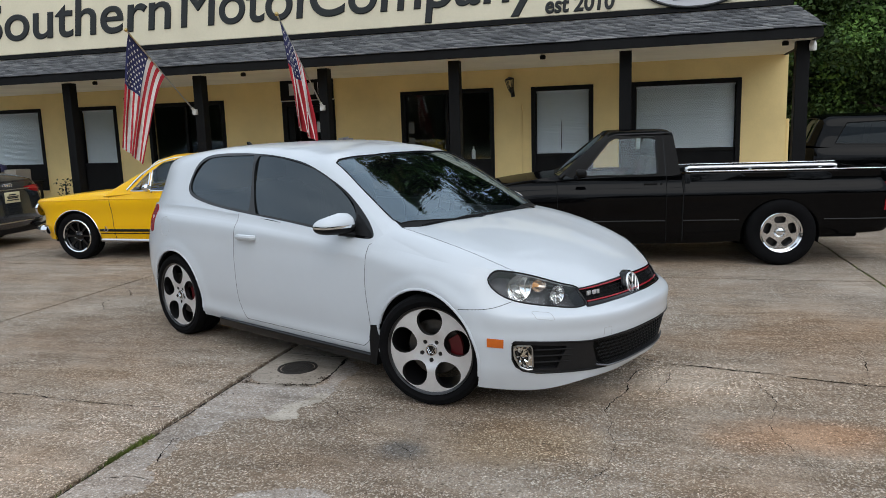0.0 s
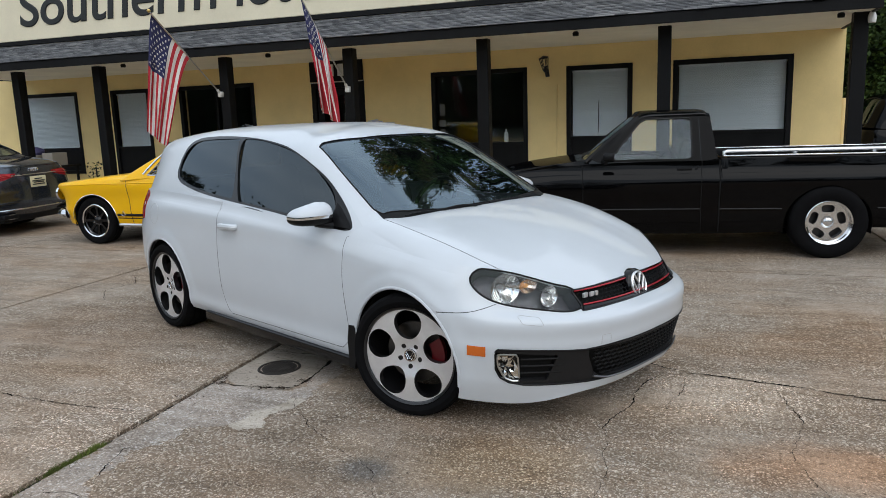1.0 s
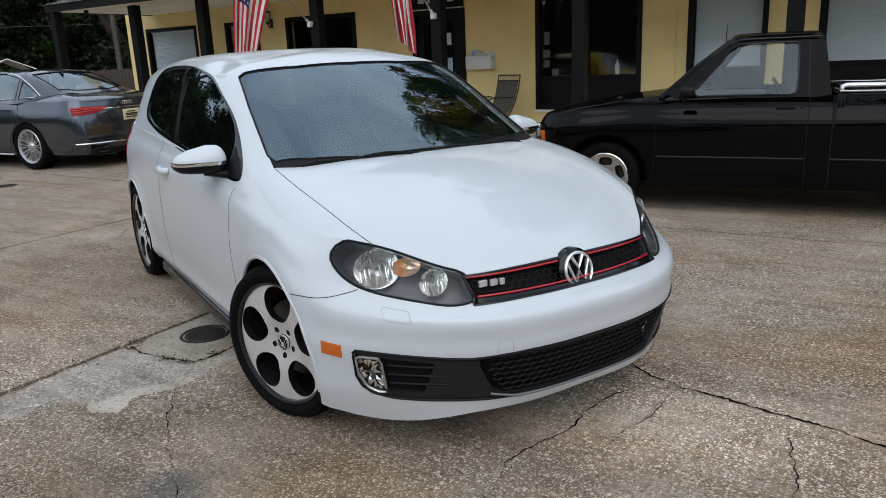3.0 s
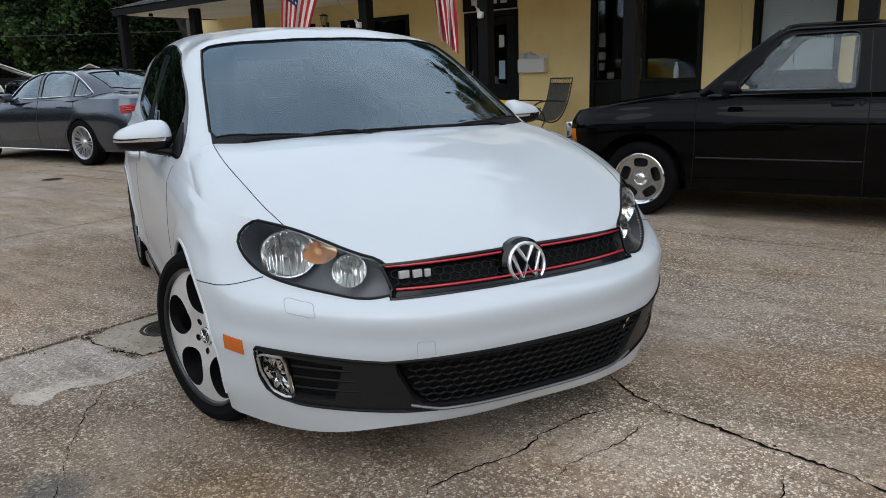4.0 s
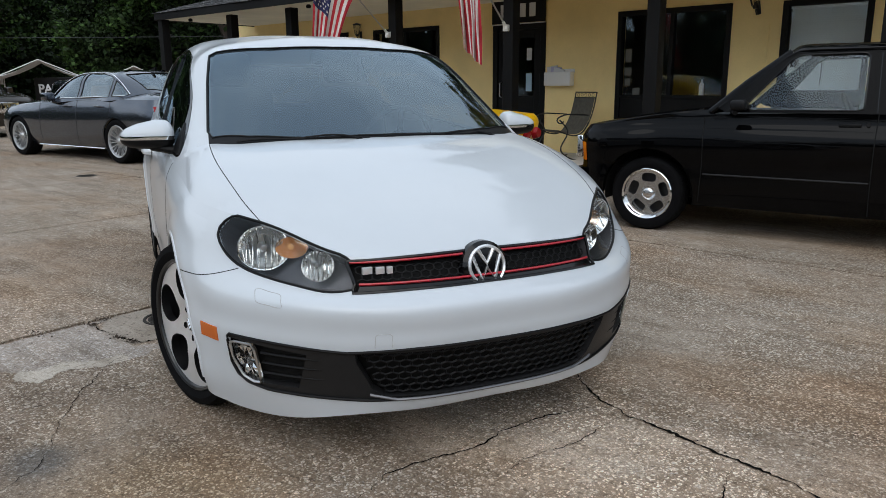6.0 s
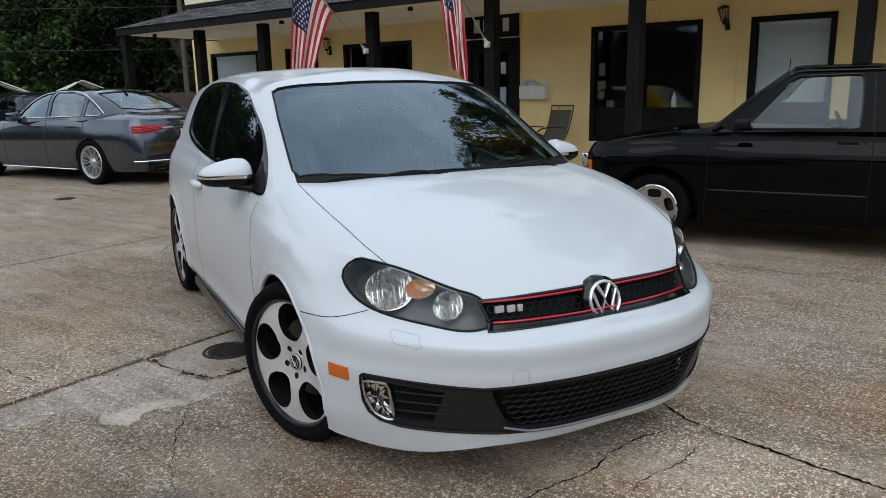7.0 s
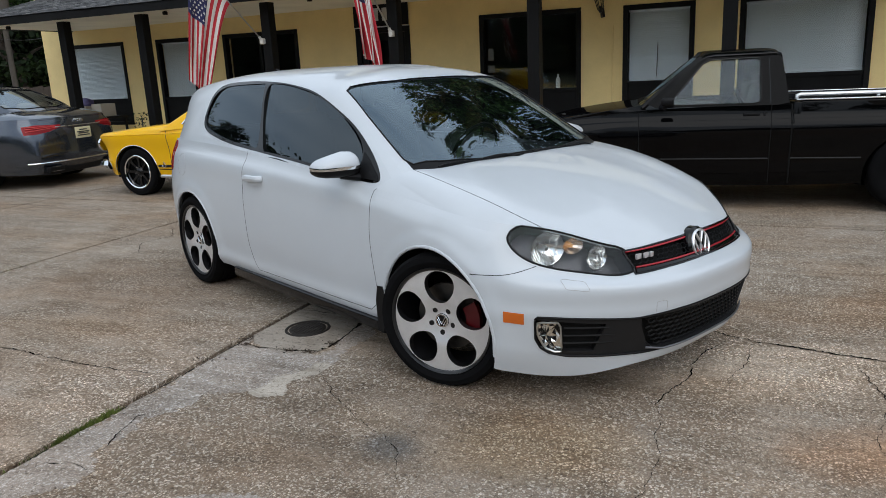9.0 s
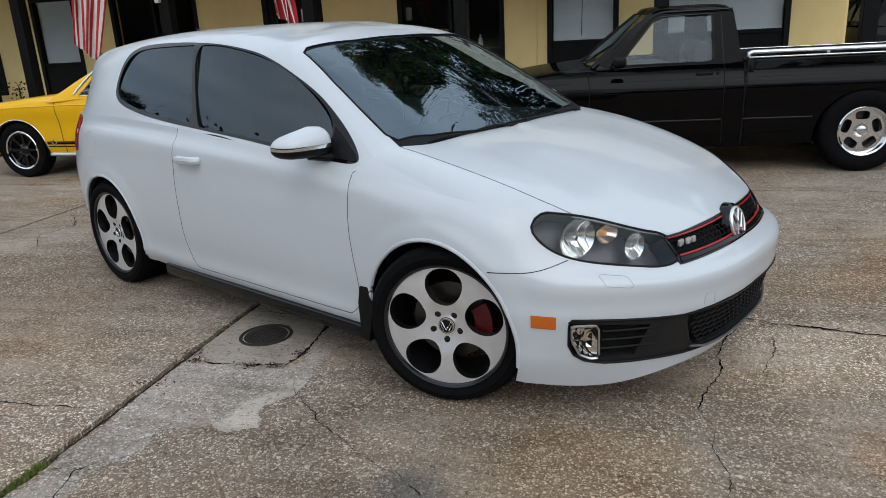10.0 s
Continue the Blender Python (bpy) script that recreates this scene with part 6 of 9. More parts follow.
        for lp in loops_of(screen):
            part("screen_seal", sweep(bmesh.new(), lp, 0.009, 5, True), S.get("seal", TRIM), parent)
        panel("windscreen", shift(screen, sk_u, -0.004), S["glass"], parent, sk_u).visible_shadow = False
        rg = [between(base[-1], edge[-1], 0.10), between(base[-2], edge[-2], 0.10), between(base[-3], edge[-3], 0.10) - Vector((0, 0.05, 0)), between(base[-3], edge[-3], 0.9) - Vector((0, 0.04, 0)), between(base[-2], edge[-2], 0.93), between(base[-1], edge[-1], 0.93)]
        rg = rg + [Vector((p.x, -p.y, p.z)) for p in rg[-2:0:-1]]
        rear = take(up, carve(up, rg, S.get("rear_way", (-0.5, 0, 1)), lambda c, n: c.x < x1 + 0.12, 0.08))
        for lp in loops_of(rear):
            part("screen_seal", sweep(bmesh.new(), lp, 0.009, 5, True), S.get("seal", TRIM), parent)
        panel("rear_window", shift(rear, sk_u, -0.004), S["glass"], parent, sk_u).visible_shadow = False
        for s in (1, -1):
            for line in S["windows"]:
                g = take(up, carve(up, [(x, 0, z) for x, z in line], (0, 1, 0), lambda c, n, s=s: c.y * s > 0.3, 0.08))
                for lp in loops_of(g):
                    part("window_trim", sweep(bmesh.new(), lp, S.get("trim_r", 0.009), 5, True), S["trim"], parent)
                panel("side_window", shift(g, sk_u, -0.005), S["glass"], parent, sk_u).visible_shadow = False
    hole = S.get("cut")
    cuts = {}
    for nm, line, way, pick in S.get("lamps", ()):
        for s in (1, -1):
            cuts.setdefault(nm, []).append(take(low, carve(low, [(x, y * s, z) for x, y, z in line], (way[0], way[1] * s, way[2]), lambda c, n, s=s: pick(c, s), 0.06)))
    for nm, b_ in cuts.items():
        for g in b_:
            panel(nm, shift(g, sk_l, 0.003), S["lamp_mats"][nm], parent, sk_l, depth=0.01)
    panel("body", low, coat, parent, sk_l, depth=0.01)
    panel("bonnet", hood, coat, parent, sk_h, depth=0.008)
    if S.get("boot"):
        sk_t = Skin(sheets[2])
        panel("boot_lid", sheets[2], coat, parent, sk_t, depth=0.008)
    if not S.get("own_cab"):
        panel("roof", up, coat, parent, sk_u, depth=0.01)
    for line in S["seams"]:
        for s in (1, -1):
            bm = bmesh.new()
            seam(bm, sk_l, [(x, 1.4 * s, z) for x, z in line], (0, -s, 0), 0.004, 24, lift=0.0)
            part("shut_line", bm, S.get("gap", SEAM), parent)
    xf, xr, hw = S["floor"]
    part("underbody", cube(xr, -hw, S.get("clear", 0.2), xf, hw, 0.5, 0.03), UNDER, parent)
    xm = x0 - 0.1
    part("dashboard", cube(xm, -cw + 0.04, 0.6, cx - 0.05, cw - 0.04, cz - 0.03, 0.03), DASH, parent)
    for xs_, zs in S.get("seats", ()):
        for y in (0.36, -0.36):
            bm = cube(-0.08, -0.25, 0, 0.08, 0.25, zs - 0.35, 0.05, 3)
            bmesh.ops.transform(bm, matrix=pose(xs_, y, 0.35, 0, -12, 0), verts=bm.verts)
            part("seat", bm, S.get("seat_mat", CABIN), parent)
    bm = bmesh.new()
    sweep(bm, [(0.18 * math.cos(a), 0.18 * math.sin(a), 0) for a in np.linspace(0, math.tau, 30, endpoint=False)], 0.013, 6, True)
    sweep(bm, [(-0.17, 0, 0), (0, 0, -0.02), (0.17, 0, 0)], 0.013, 6)
    bmesh.ops.transform(bm, matrix=pose(xm - 0.16, 0.36, cz - 0.05, 0, -62, 0), verts=bm.verts)
    part("steering_wheel", bm, TRIM, parent)
    return sk_l, sk_h, sk_u


def wheel_of(parent, m, radius, width, rim_r, holes, face_mat, lip_mat, dish=0.03, back=RIM_DARK, name="wheel", cap=True, inset=0.62):
    """A wheel with openings in its face; outward is local -y."""
    w = new(name)
    w.parent = parent
    w.matrix_local = m
    tyre(w, radius, width, rim_r + 0.004, 56)
    h = width / 2
    bm = bmesh.new()
    lathe(bm, [(rim_r + 0.008, -h * 0.86), (rim_r + 0.012, -h * 0.92), (rim_r + 0.004, -h * 0.98), (rim_r - 0.010, -h * 0.92), (rim_r - 0.016, -h * 0.55), (rim_r - 0.03, 0.0), (rim_r - 0.03, h * 0.8)], 56)
    rim = part("rim", bm, lip_mat, w)
    bm = bmesh.new()
    lathe(bm, [(rim_r - 0.02, 0.02), (0.0, 0.02)], 40)
    part("wheel_back", bm, back, w)
    face = disc_with_holes(None, rim_r - 0.012, holes, 0.02, lambda r: dish * (r / rim_r) ** 2, -h * inset, 60)
    edges = [e for e in face.edges if e.is_boundary]
    bk = {}
    for e in edges:
        for v in e.verts:
            if v not in bk:
                bk[v] = face.verts.new((v.co.x * 0.985, v.co.y + 0.025, v.co.z * 0.985))
    for e in edges:
        a, b = e.verts
        face.faces.new((a, b, bk[b], bk[a]))
    bmesh.ops.recalc_face_normals(face, faces=face.faces)
    part("wheel_face", face, face_mat, rim, angle=30)
    if cap:
        bm = bmesh.new()
        lathe(bm, [(0.0, -h * inset - 0.035), (0.03, -h * inset - 0.033), (0.045, -h * inset - 0.024), (0.056, -h * inset - 0.004), (0.060, -h * inset), (0.060, -h * inset + 0.01)], 24)
        part("centre_cap", bm, face_mat, rim)
    return w


def round_hole(a, r, rad, tan, n=20, power=1.0):
    out = []
    for j in range(n):
        b = j / n * math.tau
        cb, sb = math.cos(b), math.sin(b)
        rr, tt = r + rad * math.copysign(abs(cb) ** power, cb), tan * math.copysign(abs(sb) ** power, sb)
        out.append((rr * math.cos(a) - tt * math.sin(a), rr * math.sin(a) + tt * math.cos(a)))
    return out


def wedge_hole(a, r0, r1, half, spoke, n=4):
    """An opening between two straight spokes, with blunt corners."""
    rows = [(r0 + (r1 - r0) * f, 1.0 if 0 < k < n else 0.78) for k, f in enumerate(i / n for i in range(n + 1))]
    side = [(r, (r * math.sin(half) - spoke) * q) for r, q in rows]
    line = [(r, t) for r, t in side] + [(r1 + 0.004, 0.0)] + [(r, -t) for r, t in reversed(side)]
    return [(r * math.cos(a) - t * math.sin(a), r * math.sin(a) + t * math.cos(a)) for r, t in line]


def wheels_at(parent, maker, places):
    """First wheel by maker at the first place, the rest copied."""
    src = maker(parent, pose(*places[0]))
    for p in places[1:]:
        copy_thing(src, pose(*p)).parent = parent


# black pickup
TRUCK = thing("pickup_truck", pose(-1.192, 8.838, 0, 0, 0, 187.06), "black two-door pickup truck with bright rails along its open bed", "truck")
TS = dict(
    gap=UNDER, own_cab=True,
    xs=(.45, 0, -.5, -1.1, -1.62, -2.2, -2.75, -3.3), ia=6, ib=8, half=0.82,
    rows=((.62, -3.87, ((1, .78), (-4, .78)), ((1, .26), (.3, .23), (-2, .235), (-3, .30), (-4, .36)), .10, .06),
          (.67, -3.91, ((1, .81), (-4, .81)), ((1, .36), (-2, .36), (-4, .42)), .10, .06),
          (.67, -3.91, ((1, .825), (-4, .825)), ((1, .55), (-4, .60)), .10, .06),
          (.665, -3.905, ((1, .823), (-4, .824)), ((.62, .775), (0, .826), (-.5, .836), (-4, .842)), .10, .06),
          (.66, -3.90, ((1, .810), (-4, .813)), ((.62, .789), (0, .840), (-.5, .852), (-4, .858)), .10, .06),
          (.63, -3.88, ((1, .78), (-.5, .785), (-1.7, .79), (-4, .805)), ((.62, .838), (0, .905), (-.5, .945), (-1.1, .965), (-1.7, .975), (-4, .99)), .10, .06)),
    cowl=(-.40, .985, .73), bow=0.06, crown=(.10, .035), rear_base=(-1.70, .985, .74), roof=(-.97, -1.66, .625, 1.47), bulge=0.012,
    rear_way=(-1, 0, 0.05),
    arches=((0, .30, .372), (-2.751, .31, .40)),
    windows=([(-.69, .998), (-.975, 1.345), (-1.05, 1.378), (-1.46, 1.385), (-1.485, 1.36), (-1.49, .996)],),
    trim=GLOSS_BLACK, glass=CAR_GLASS, lamp_mats={"tail_lamp": LAMP_RED, "side_marker": AMBER},
    lamps=(("tail_lamp", ((-3.76, 1, .87), (-4.05, 1, .87), (-4.05, 1, .57), (-3.76, 1, .57)), (0, 1, 0), lambda c, s: c.y * s > .6 and c.x < -3.5),
           ("side_marker", ((.605, 1, .70), (.548, 1, .70), (.548, 1, .545), (.605, 1, .545)), (0, 1, 0), lambda c, s: c.y * s > .5 and c.x > .3)),
    seams=([(-.42, .93), (-.43, .7), (-.41, .27)], [(-1.585, .97), (-1.58, .6), (-1.585, .25)]),
    floor=(.5, -3.6, .6), clear=0.26, seats=((-1.38, 1.15),))
tk_l, tk_h, tk_u = build_body(TRUCK, BLACK_PAINT, TS)
# square cab of the pickup: leaning sides with a cut-out for the glass, rounded roof
def ring_plate(bm, outer, inner, place, thick, n=72):
    """A plate between two outlines, given in a flat frame and laid out by place(u, v, depth)."""
    def walk_round(line):
        pts = smooth_line([(a, b, 0) for a, b in line], 400, True) if len(line) > 30 else np.array([(a, b, 0) for a, b in tight_fill(line)])
        c = pts.mean(0)
        ang = np.unwrap(np.arctan2(pts[:, 1] - c[1], pts[:, 0] - c[0]))
        return pts, c
    def tight_fill(line):
        out = []
        for k in range(len(line)):
            a, b = line[k], line[(k + 1) % len(line)]
            out += [(a[0] + (b[0] - a[0]) * f, a[1] + (b[1] - a[1]) * f) for f in np.linspace(0, 1, 24, endpoint=False)]
        return out
    (po, co), (pi, ci) = walk_round(outer), walk_round(inner)
    def at_angle(pts, c, ang):
        a = np.arctan2(pts[:, 1] - c[1], pts[:, 0] - c[0])
        d = np.abs((a - ang + math.pi) % math.tau - math.pi)
        return pts[int(d.argmin())]
    rows = []
    for k in range(n):
        ang = k / n * math.tau
        o, i = at_angle(po, ci, ang), at_angle(pi, ci, ang)
        rows.append([bm.verts.new(place(o[0], o[1], thick)), bm.verts.new(place(o[0], o[1], 0)), bm.verts.new(place(i[0], i[1], 0)), bm.verts.new(place(i[0], i[1], thick))])
    for k in range(n):
        p, q = rows[k], rows[(k + 1) % n]
        for j in range(3):
            bm.faces.new((p[j], q[j], q[j + 1], p[j + 1]))
    bmesh.ops.recalc_face_normals(bm, faces=bm.faces)
    return [r[2].co.copy() for r in rows]


# body black with its coat left off, keeping sky reflections on the cab dark
CAB_BLACK = shader("uncoated_cab_black", (0.0015, 0.0015, 0.0018), 0.25, spec=0.1)
CAB_OUT = ((-.47, .965), (-.965, 1.385), (-1.02, 1.412), (-1.08, 1.42), (-1.60, 1.425), (-1.645, 1.41), (-1.66, 1.37), (-1.735, .965))
CAB_IN = ((-.70, 1.0), (-.985, 1.345), (-1.05, 1.378), (-1.455, 1.385), (-1.483, 1.36), (-1.49, 1.0), (-1.47, .985), (-.72, .983))
for s in (1, -1):
    lean = lambda u, v, d, s=s: Vector((u, (0.795 - 0.335 * (v - 0.965) - d) * s, v))
    bm = bmesh.new()
    rim = ring_plate(bm, CAB_OUT, CAB_IN, lean, 0.035)
    part("cab_side", bm, CAB_BLACK, TRUCK, angle=25)
    part("door_frame_edge", sweep(bmesh.new(), [lean(u, v, -0.001) for u, v in ((-.58, .972), (-.93, 1.35), (-1.01, 1.394), (-1.53, 1.402), (-1.555, 1.38), (-1.575, .972))], 0.0035, 5), GLOSS_BLACK, TRUCK)
    part("window_trim", sweep(bmesh.new(), rim, 0.006, 5, True), GLOSS_BLACK, TRUCK)
    bm = bmesh.new()
    bm.faces.new([bm.verts.new(p - Vector((0, 0.016 * s, 0))) for p in rim])
    part("side_window", bm, CAR_GLASS, TRUCK, smooth=False).visible_shadow = False
    part("screen_pillar", sweep(bmesh.new(), [(-.455, .755 * s, .965), (-.70, .69 * s, 1.185), (-.975, .628 * s, 1.40)], 0.026, 8), BLACK_PAINT, TRUCK)
    part("drip_rail", sweep(bmesh.new(), [lean(u, v, -0.004) for u, v in ((-.52, 1.0), (-.955, 1.372), (-1.03, 1.408), (-1.10, 1.415), (-1.62, 1.418))], 0.006, 5), GLOSS_BLACK, TRUCK)
bm = bmesh.new()
grid = []
for i in range(17):
    f = i / 16
    x = -1.665 + 0.70 * f
    row = []
    for j in range(25):
        g = -1 + j / 12
        half = 0.655
        edge = (1 - abs(g) ** 6) ** 0.5
        ends = min(1, (1 - abs(2 * f - 1) ** 8)) ** 0.5
        row.append(bm.verts.new((x + (0.035 * (1 - g * g) if f > 0.5 else -0.012 * (1 - g * g)) * abs(2 * f - 1), g * half, 1.402 + 0.058 * edge * ends + 0.010 * (1 - g * g))))
    grid.append(row)
for i in range(16):
    for j in range(24):
        bm.faces.new((grid[i][j], grid[i + 1][j], grid[i + 1][j + 1], grid[i][j + 1]))
part("roof", bm, BLACK_PAINT, TRUCK, angle=60)
bm = bmesh.new()
grid = []
for i in range(9):
    f = i / 8
    grid.append([bm.verts.new((-.455 - .525 * f + 0.06 * (1 - g * g), g * (0.745 - 0.13 * f), .968 + .437 * f)) for g in np.linspace(-1, 1, 17)])
for i in range(8):
    for j in range(16):
        bm.faces.new((grid[i][j], grid[i + 1][j], grid[i + 1][j + 1], grid[i][j + 1]))
part("windscreen", bm, CAR_GLASS, TRUCK).visible_shadow = False
bm = bmesh.new()
rim = ring_plate(bm, ((-.775, .965), (-.64, 1.40), (-.60, 1.425), (.60, 1.425), (.64, 1.40), (.775, .965)), ((-.60, 1.08), (-.55, 1.345), (-.50, 1.365), (.50, 1.365), (.55, 1.345), (.60, 1.08), (.57, 1.055), (-.57, 1.055)), lambda u, v, d: Vector((-1.735 + 0.165 * (v - .965) + d, u, v)), 0.03)
part("cab_back", bm, BLACK_PAINT, TRUCK, angle=25)
bm = bmesh.new()
bm.faces.new([bm.verts.new(p + Vector((0.014, 0, 0))) for p in rim])
part("rear_window", bm, CAR_GLASS, TRUCK, smooth=False).visible_shadow = False
bm = cube(-.02, -.11, -.03, .02, .11, .03, 0.012, 3)
bmesh.ops.translate(bm, verts=bm.verts, vec=(-.90, 0, 1.33))
part("rear_view_mirror", bm, TRIM, TRUCK)
bm = bmesh.new()
for x0, x1, y0, y1, z0, z1 in ((-3.84, -1.80, -.70, .70, .55, .60), (-1.83, -1.765, -.80, .80, .55, .985), (-3.885, -3.81, -.78, .78, .45, .985)):
    box(bm, x0, y0, z0, x1, y1, z1, 0.01, 2)
part("bed", bm, BLACK_PAINT, TRUCK)
for s in (1, -1):
    bm = bmesh.new()
    box(bm, -3.84, min(.68 * s, .795 * s), .56, -1.82, max(.68 * s, .795 * s), .998, 0.02, 3)
    part("bed_side", bm, BLACK_PAINT, TRUCK)
    part("bed_cap", cube(-3.82, min(.745 * s, .80 * s), .999, -1.78, max(.745 * s, .80 * s), 1.012, 0.005), CHROME, TRUCK, "bright strip along the bed")
    if s > 0:
        rail = [(-1.80, .70 * s, 1.01), (-1.80, .70 * s, 1.035), (-1.83, .70 * s, 1.045), (-3.28, .70 * s, 1.045), (-3.31, .70 * s, 1.035), (-3.31, .70 * s, 1.01)]
        part("bed_rail", sweep(bmesh.new(), rail, 0.018, 8), BADGE_CHROME, TRUCK, "satin bright bed rail")
        for x in (-2.45, -3.15):
            part("rail_foot", cube(x - 0.015, .685 * s if s > 0 else -.715, 0.995, x + 0.015, .715 if s > 0 else -.685, 1.03, 0.004), CHROME, TRUCK)
    for x0, x1 in ((-.44, -1.57), (-1.76, -2.33), (-3.18, -3.86)):
        bm = bmesh.new()
        pts = [tk_l.cast((x, 1.4 * s, .487), (0, -s, 0), 0.003) for x in np.linspace(x0, x1, 14)]
        sweep(bm, pts, 0.011, 6, flat=0.7)
        part("rub_strip", bm, DARK_GREY, TRUCK)
    bm = bmesh.new()
    pts = [tk_l.cast((x, 1.4 * s, .844), (0, -s, 0), -0.001) for x in np.linspace(-.45, -3.84, 40)]
    sweep(bm, pts, 0.003, 5)
    part("body_crease", bm, BLACK_PAINT, TRUCK)
    gap = [tk_l.cast((-1.752, 1.4 * s, z), (0, -s, 0), 0.001) for z in np.linspace(.26, .97, 14)]
    part("cab_gap", sweep(bmesh.new(), gap, 0.007, 5), UNDER, TRUCK)
    part("bed_edge", sweep(bmesh.new(), [p + Vector((-0.016, 0, 0)) for p in gap], 0.005, 5), BLACK_PAINT, TRUCK)
    bm = cube(-.065, -.05, -.030, .05, .08, .048, 0.028, 4)
    bmesh.ops.transform(bm, matrix=pose(-.675, .85 * s, 1.012, 0, 0, 0 if s > 0 else 180), verts=bm.verts)
    part("wing_mirror", bm, TRIM, TRUCK)
    bm = bmesh.new()
    sweep(bm, [(-.62, .78 * s, .97), (-.66, .87 * s, .965)], 0.02, 8)
    part("mirror_arm", bm, TRIM, TRUCK)
    p = tk_l.cast((-1.42, 1.4 * s, .887), (0, -s, 0), 0.0)
    part("door_handle", cube(-1.49, p.y - 0.012, .872, -1.345, p.y + 0.012, .900, 0.008), TRIM, TRUCK)
    bm = bmesh.new()
    lathe(bm, [(0, .012 * s), (.012, .012 * s), (.016, 0)], 14, centre=(-1.53, p.y, .889))
    part("door_lock", bm, DARK_GREY, TRUCK)
bm = cube(.60, -.80, .30, .73, .80, .47, 0.03, 3)
part("front_bumper", bm, BLACK_PAINT, TRUCK)
part("rear_bumper", cube(-4.01, -.78, .40, -3.90, .78, .56, 0.02), BLACK_PAINT, TRUCK)
part("front_grille", cube(.64, -.48, .52, .68, .48, .76, 0.01), TRIM, TRUCK)
for s in (1, -1):
    part("headlamp", cube(.62, min(.50 * s, .70 * s), .56, .675, max(.50 * s, .70 * s), .75, 0.01), CHROME, TRUCK)
POLISHED = worn("polished_wheel_alloy", (0.76, 0.76, 0.76), 0.16, 0.05, 20, 200, 0.02, metal=0.95)
SLOT5 = [round_hole(math.pi / 2 + k * math.tau / 5, 0.130, 0.036, 0.058, 18, 0.6) for k in range(5)]
wheels_at(TRUCK, lambda p, m: wheel_of(p, m, 0.298, 0.215, 0.200, SLOT5, POLISHED, CHROME, -0.01, inset=0.42), ((0, .715, .298, 0, 0, 180), (0, -.715, .298)))
wheels_at(TRUCK, lambda p, m: wheel_of(p, m, 0.350, 0.27, 0.205, SLOT5, POLISHED, CHROME, -0.01, inset=0.42), ((-2.751, .735, .350, 0, 0, 180), (-2.751, -.735, .350)))
bm = bmesh.new()
for y in (-.35, .10):
    pa = [(-.40 - .012 * k, y + .05 * k, .995 + .006 * k) for k in range(9)]
    sweep(bm, pa, 0.007, 5)
part("wipers", bm, TRIM, TRUCK)

# grey saloon
SALOON = thing("saloon_car", pose(-12.94, 8.33, 0, 0, 0, 187), "dark grey metallic four-door saloon with chrome window trim", "car")
AS = dict(
    xs=(.5, 0, -.5, -1.0, -1.8, -2.5, -2.99, -3.45), ia=7, ib=10, half=0.945,
    rows=((.86, -4.05, ((1, .86), (-4.2, .86)), ((1, .20), (-5, .22)), .22, .16),
          (.93, -4.13, ((1, .90), (0, .92), (-3, .92), (-4.2, .89)), ((1, .36), (-5, .36)), .25, .18),
          (.95, -4.14, ((1, .91), (0, .94), (-3, .945), (-4.2, .90)), ((1, .58), (-5, .60)), .28, .20),
          (.91, -4.10, ((1, .88), (0, .925), (-3, .93), (-4.2, .88)), ((1, .70), (0, .77), (-3, .82), (-5, .84)), .30, .20),
          (.82, -4.02, ((1, .80), (0, .86), (-1, .875), (-3, .865), (-4.2, .80)), ((.9, .76), (.3, .86), (-.8, .94), (-2, .975), (-3, .99), (-5, .985)), .30, .18)),
    cowl=(-.62, .985, .72), bow=0.14, crown=(.12, .04), rear_base=(-3.52, 1.085, .62), roof=(-1.45, -2.75, .60, 1.458), bulge=0.03,
    boot=(-.10, .035), arches=((0, .335, .375), (-2.992, .335, .375)),
    windows=([(-1.06, 1.0), (-1.16, 1.12), (-1.40, 1.275), (-1.66, 1.375), (-1.82, 1.395), (-1.84, 1.012)],
             [(-1.92, 1.014), (-1.90, 1.40), (-2.30, 1.395), (-2.62, 1.35), (-2.72, 1.31), (-2.77, 1.03)],
             [(-2.83, 1.032), (-2.79, 1.285), (-2.95, 1.20), (-3.16, 1.07), (-3.14, 1.05)]),
    trim=GLOSS_BLACK, trim_r=0.006, glass=SKY_GLASS, lamp_mats={"tail_lamp": LAMP_RED},
    lamps=(("tail_lamp", ((-3.90, .88, .885), (-4.05, .78, .90), (-4.16, .45, .885), (-4.16, .43, .855), (-4.1, .60, .80), (-4.05, .80, .775), (-3.93, .88, .775)), (-0.70, 0.71, 0), lambda c, s: c.y * s > .2 and c.x < -3.6),),
    seams=([(-.72, .95), (-.75, .7), (-.72, .28)], [(-1.88, .99), (-1.90, .7), (-1.86, .28)], [(-2.80, 1.0), (-2.86, .8), (-2.62, .5), (-2.56, .30)]),
    floor=(.6, -3.9, .7), seats=((-1.75, 1.22), (-2.75, 1.20)), seat_mat=worn("tan_leather", (0.25, 0.20, 0.14), 0.6))
sa_l, sa_h, sa_u = build_body(SALOON, GREY_PAINT, AS)
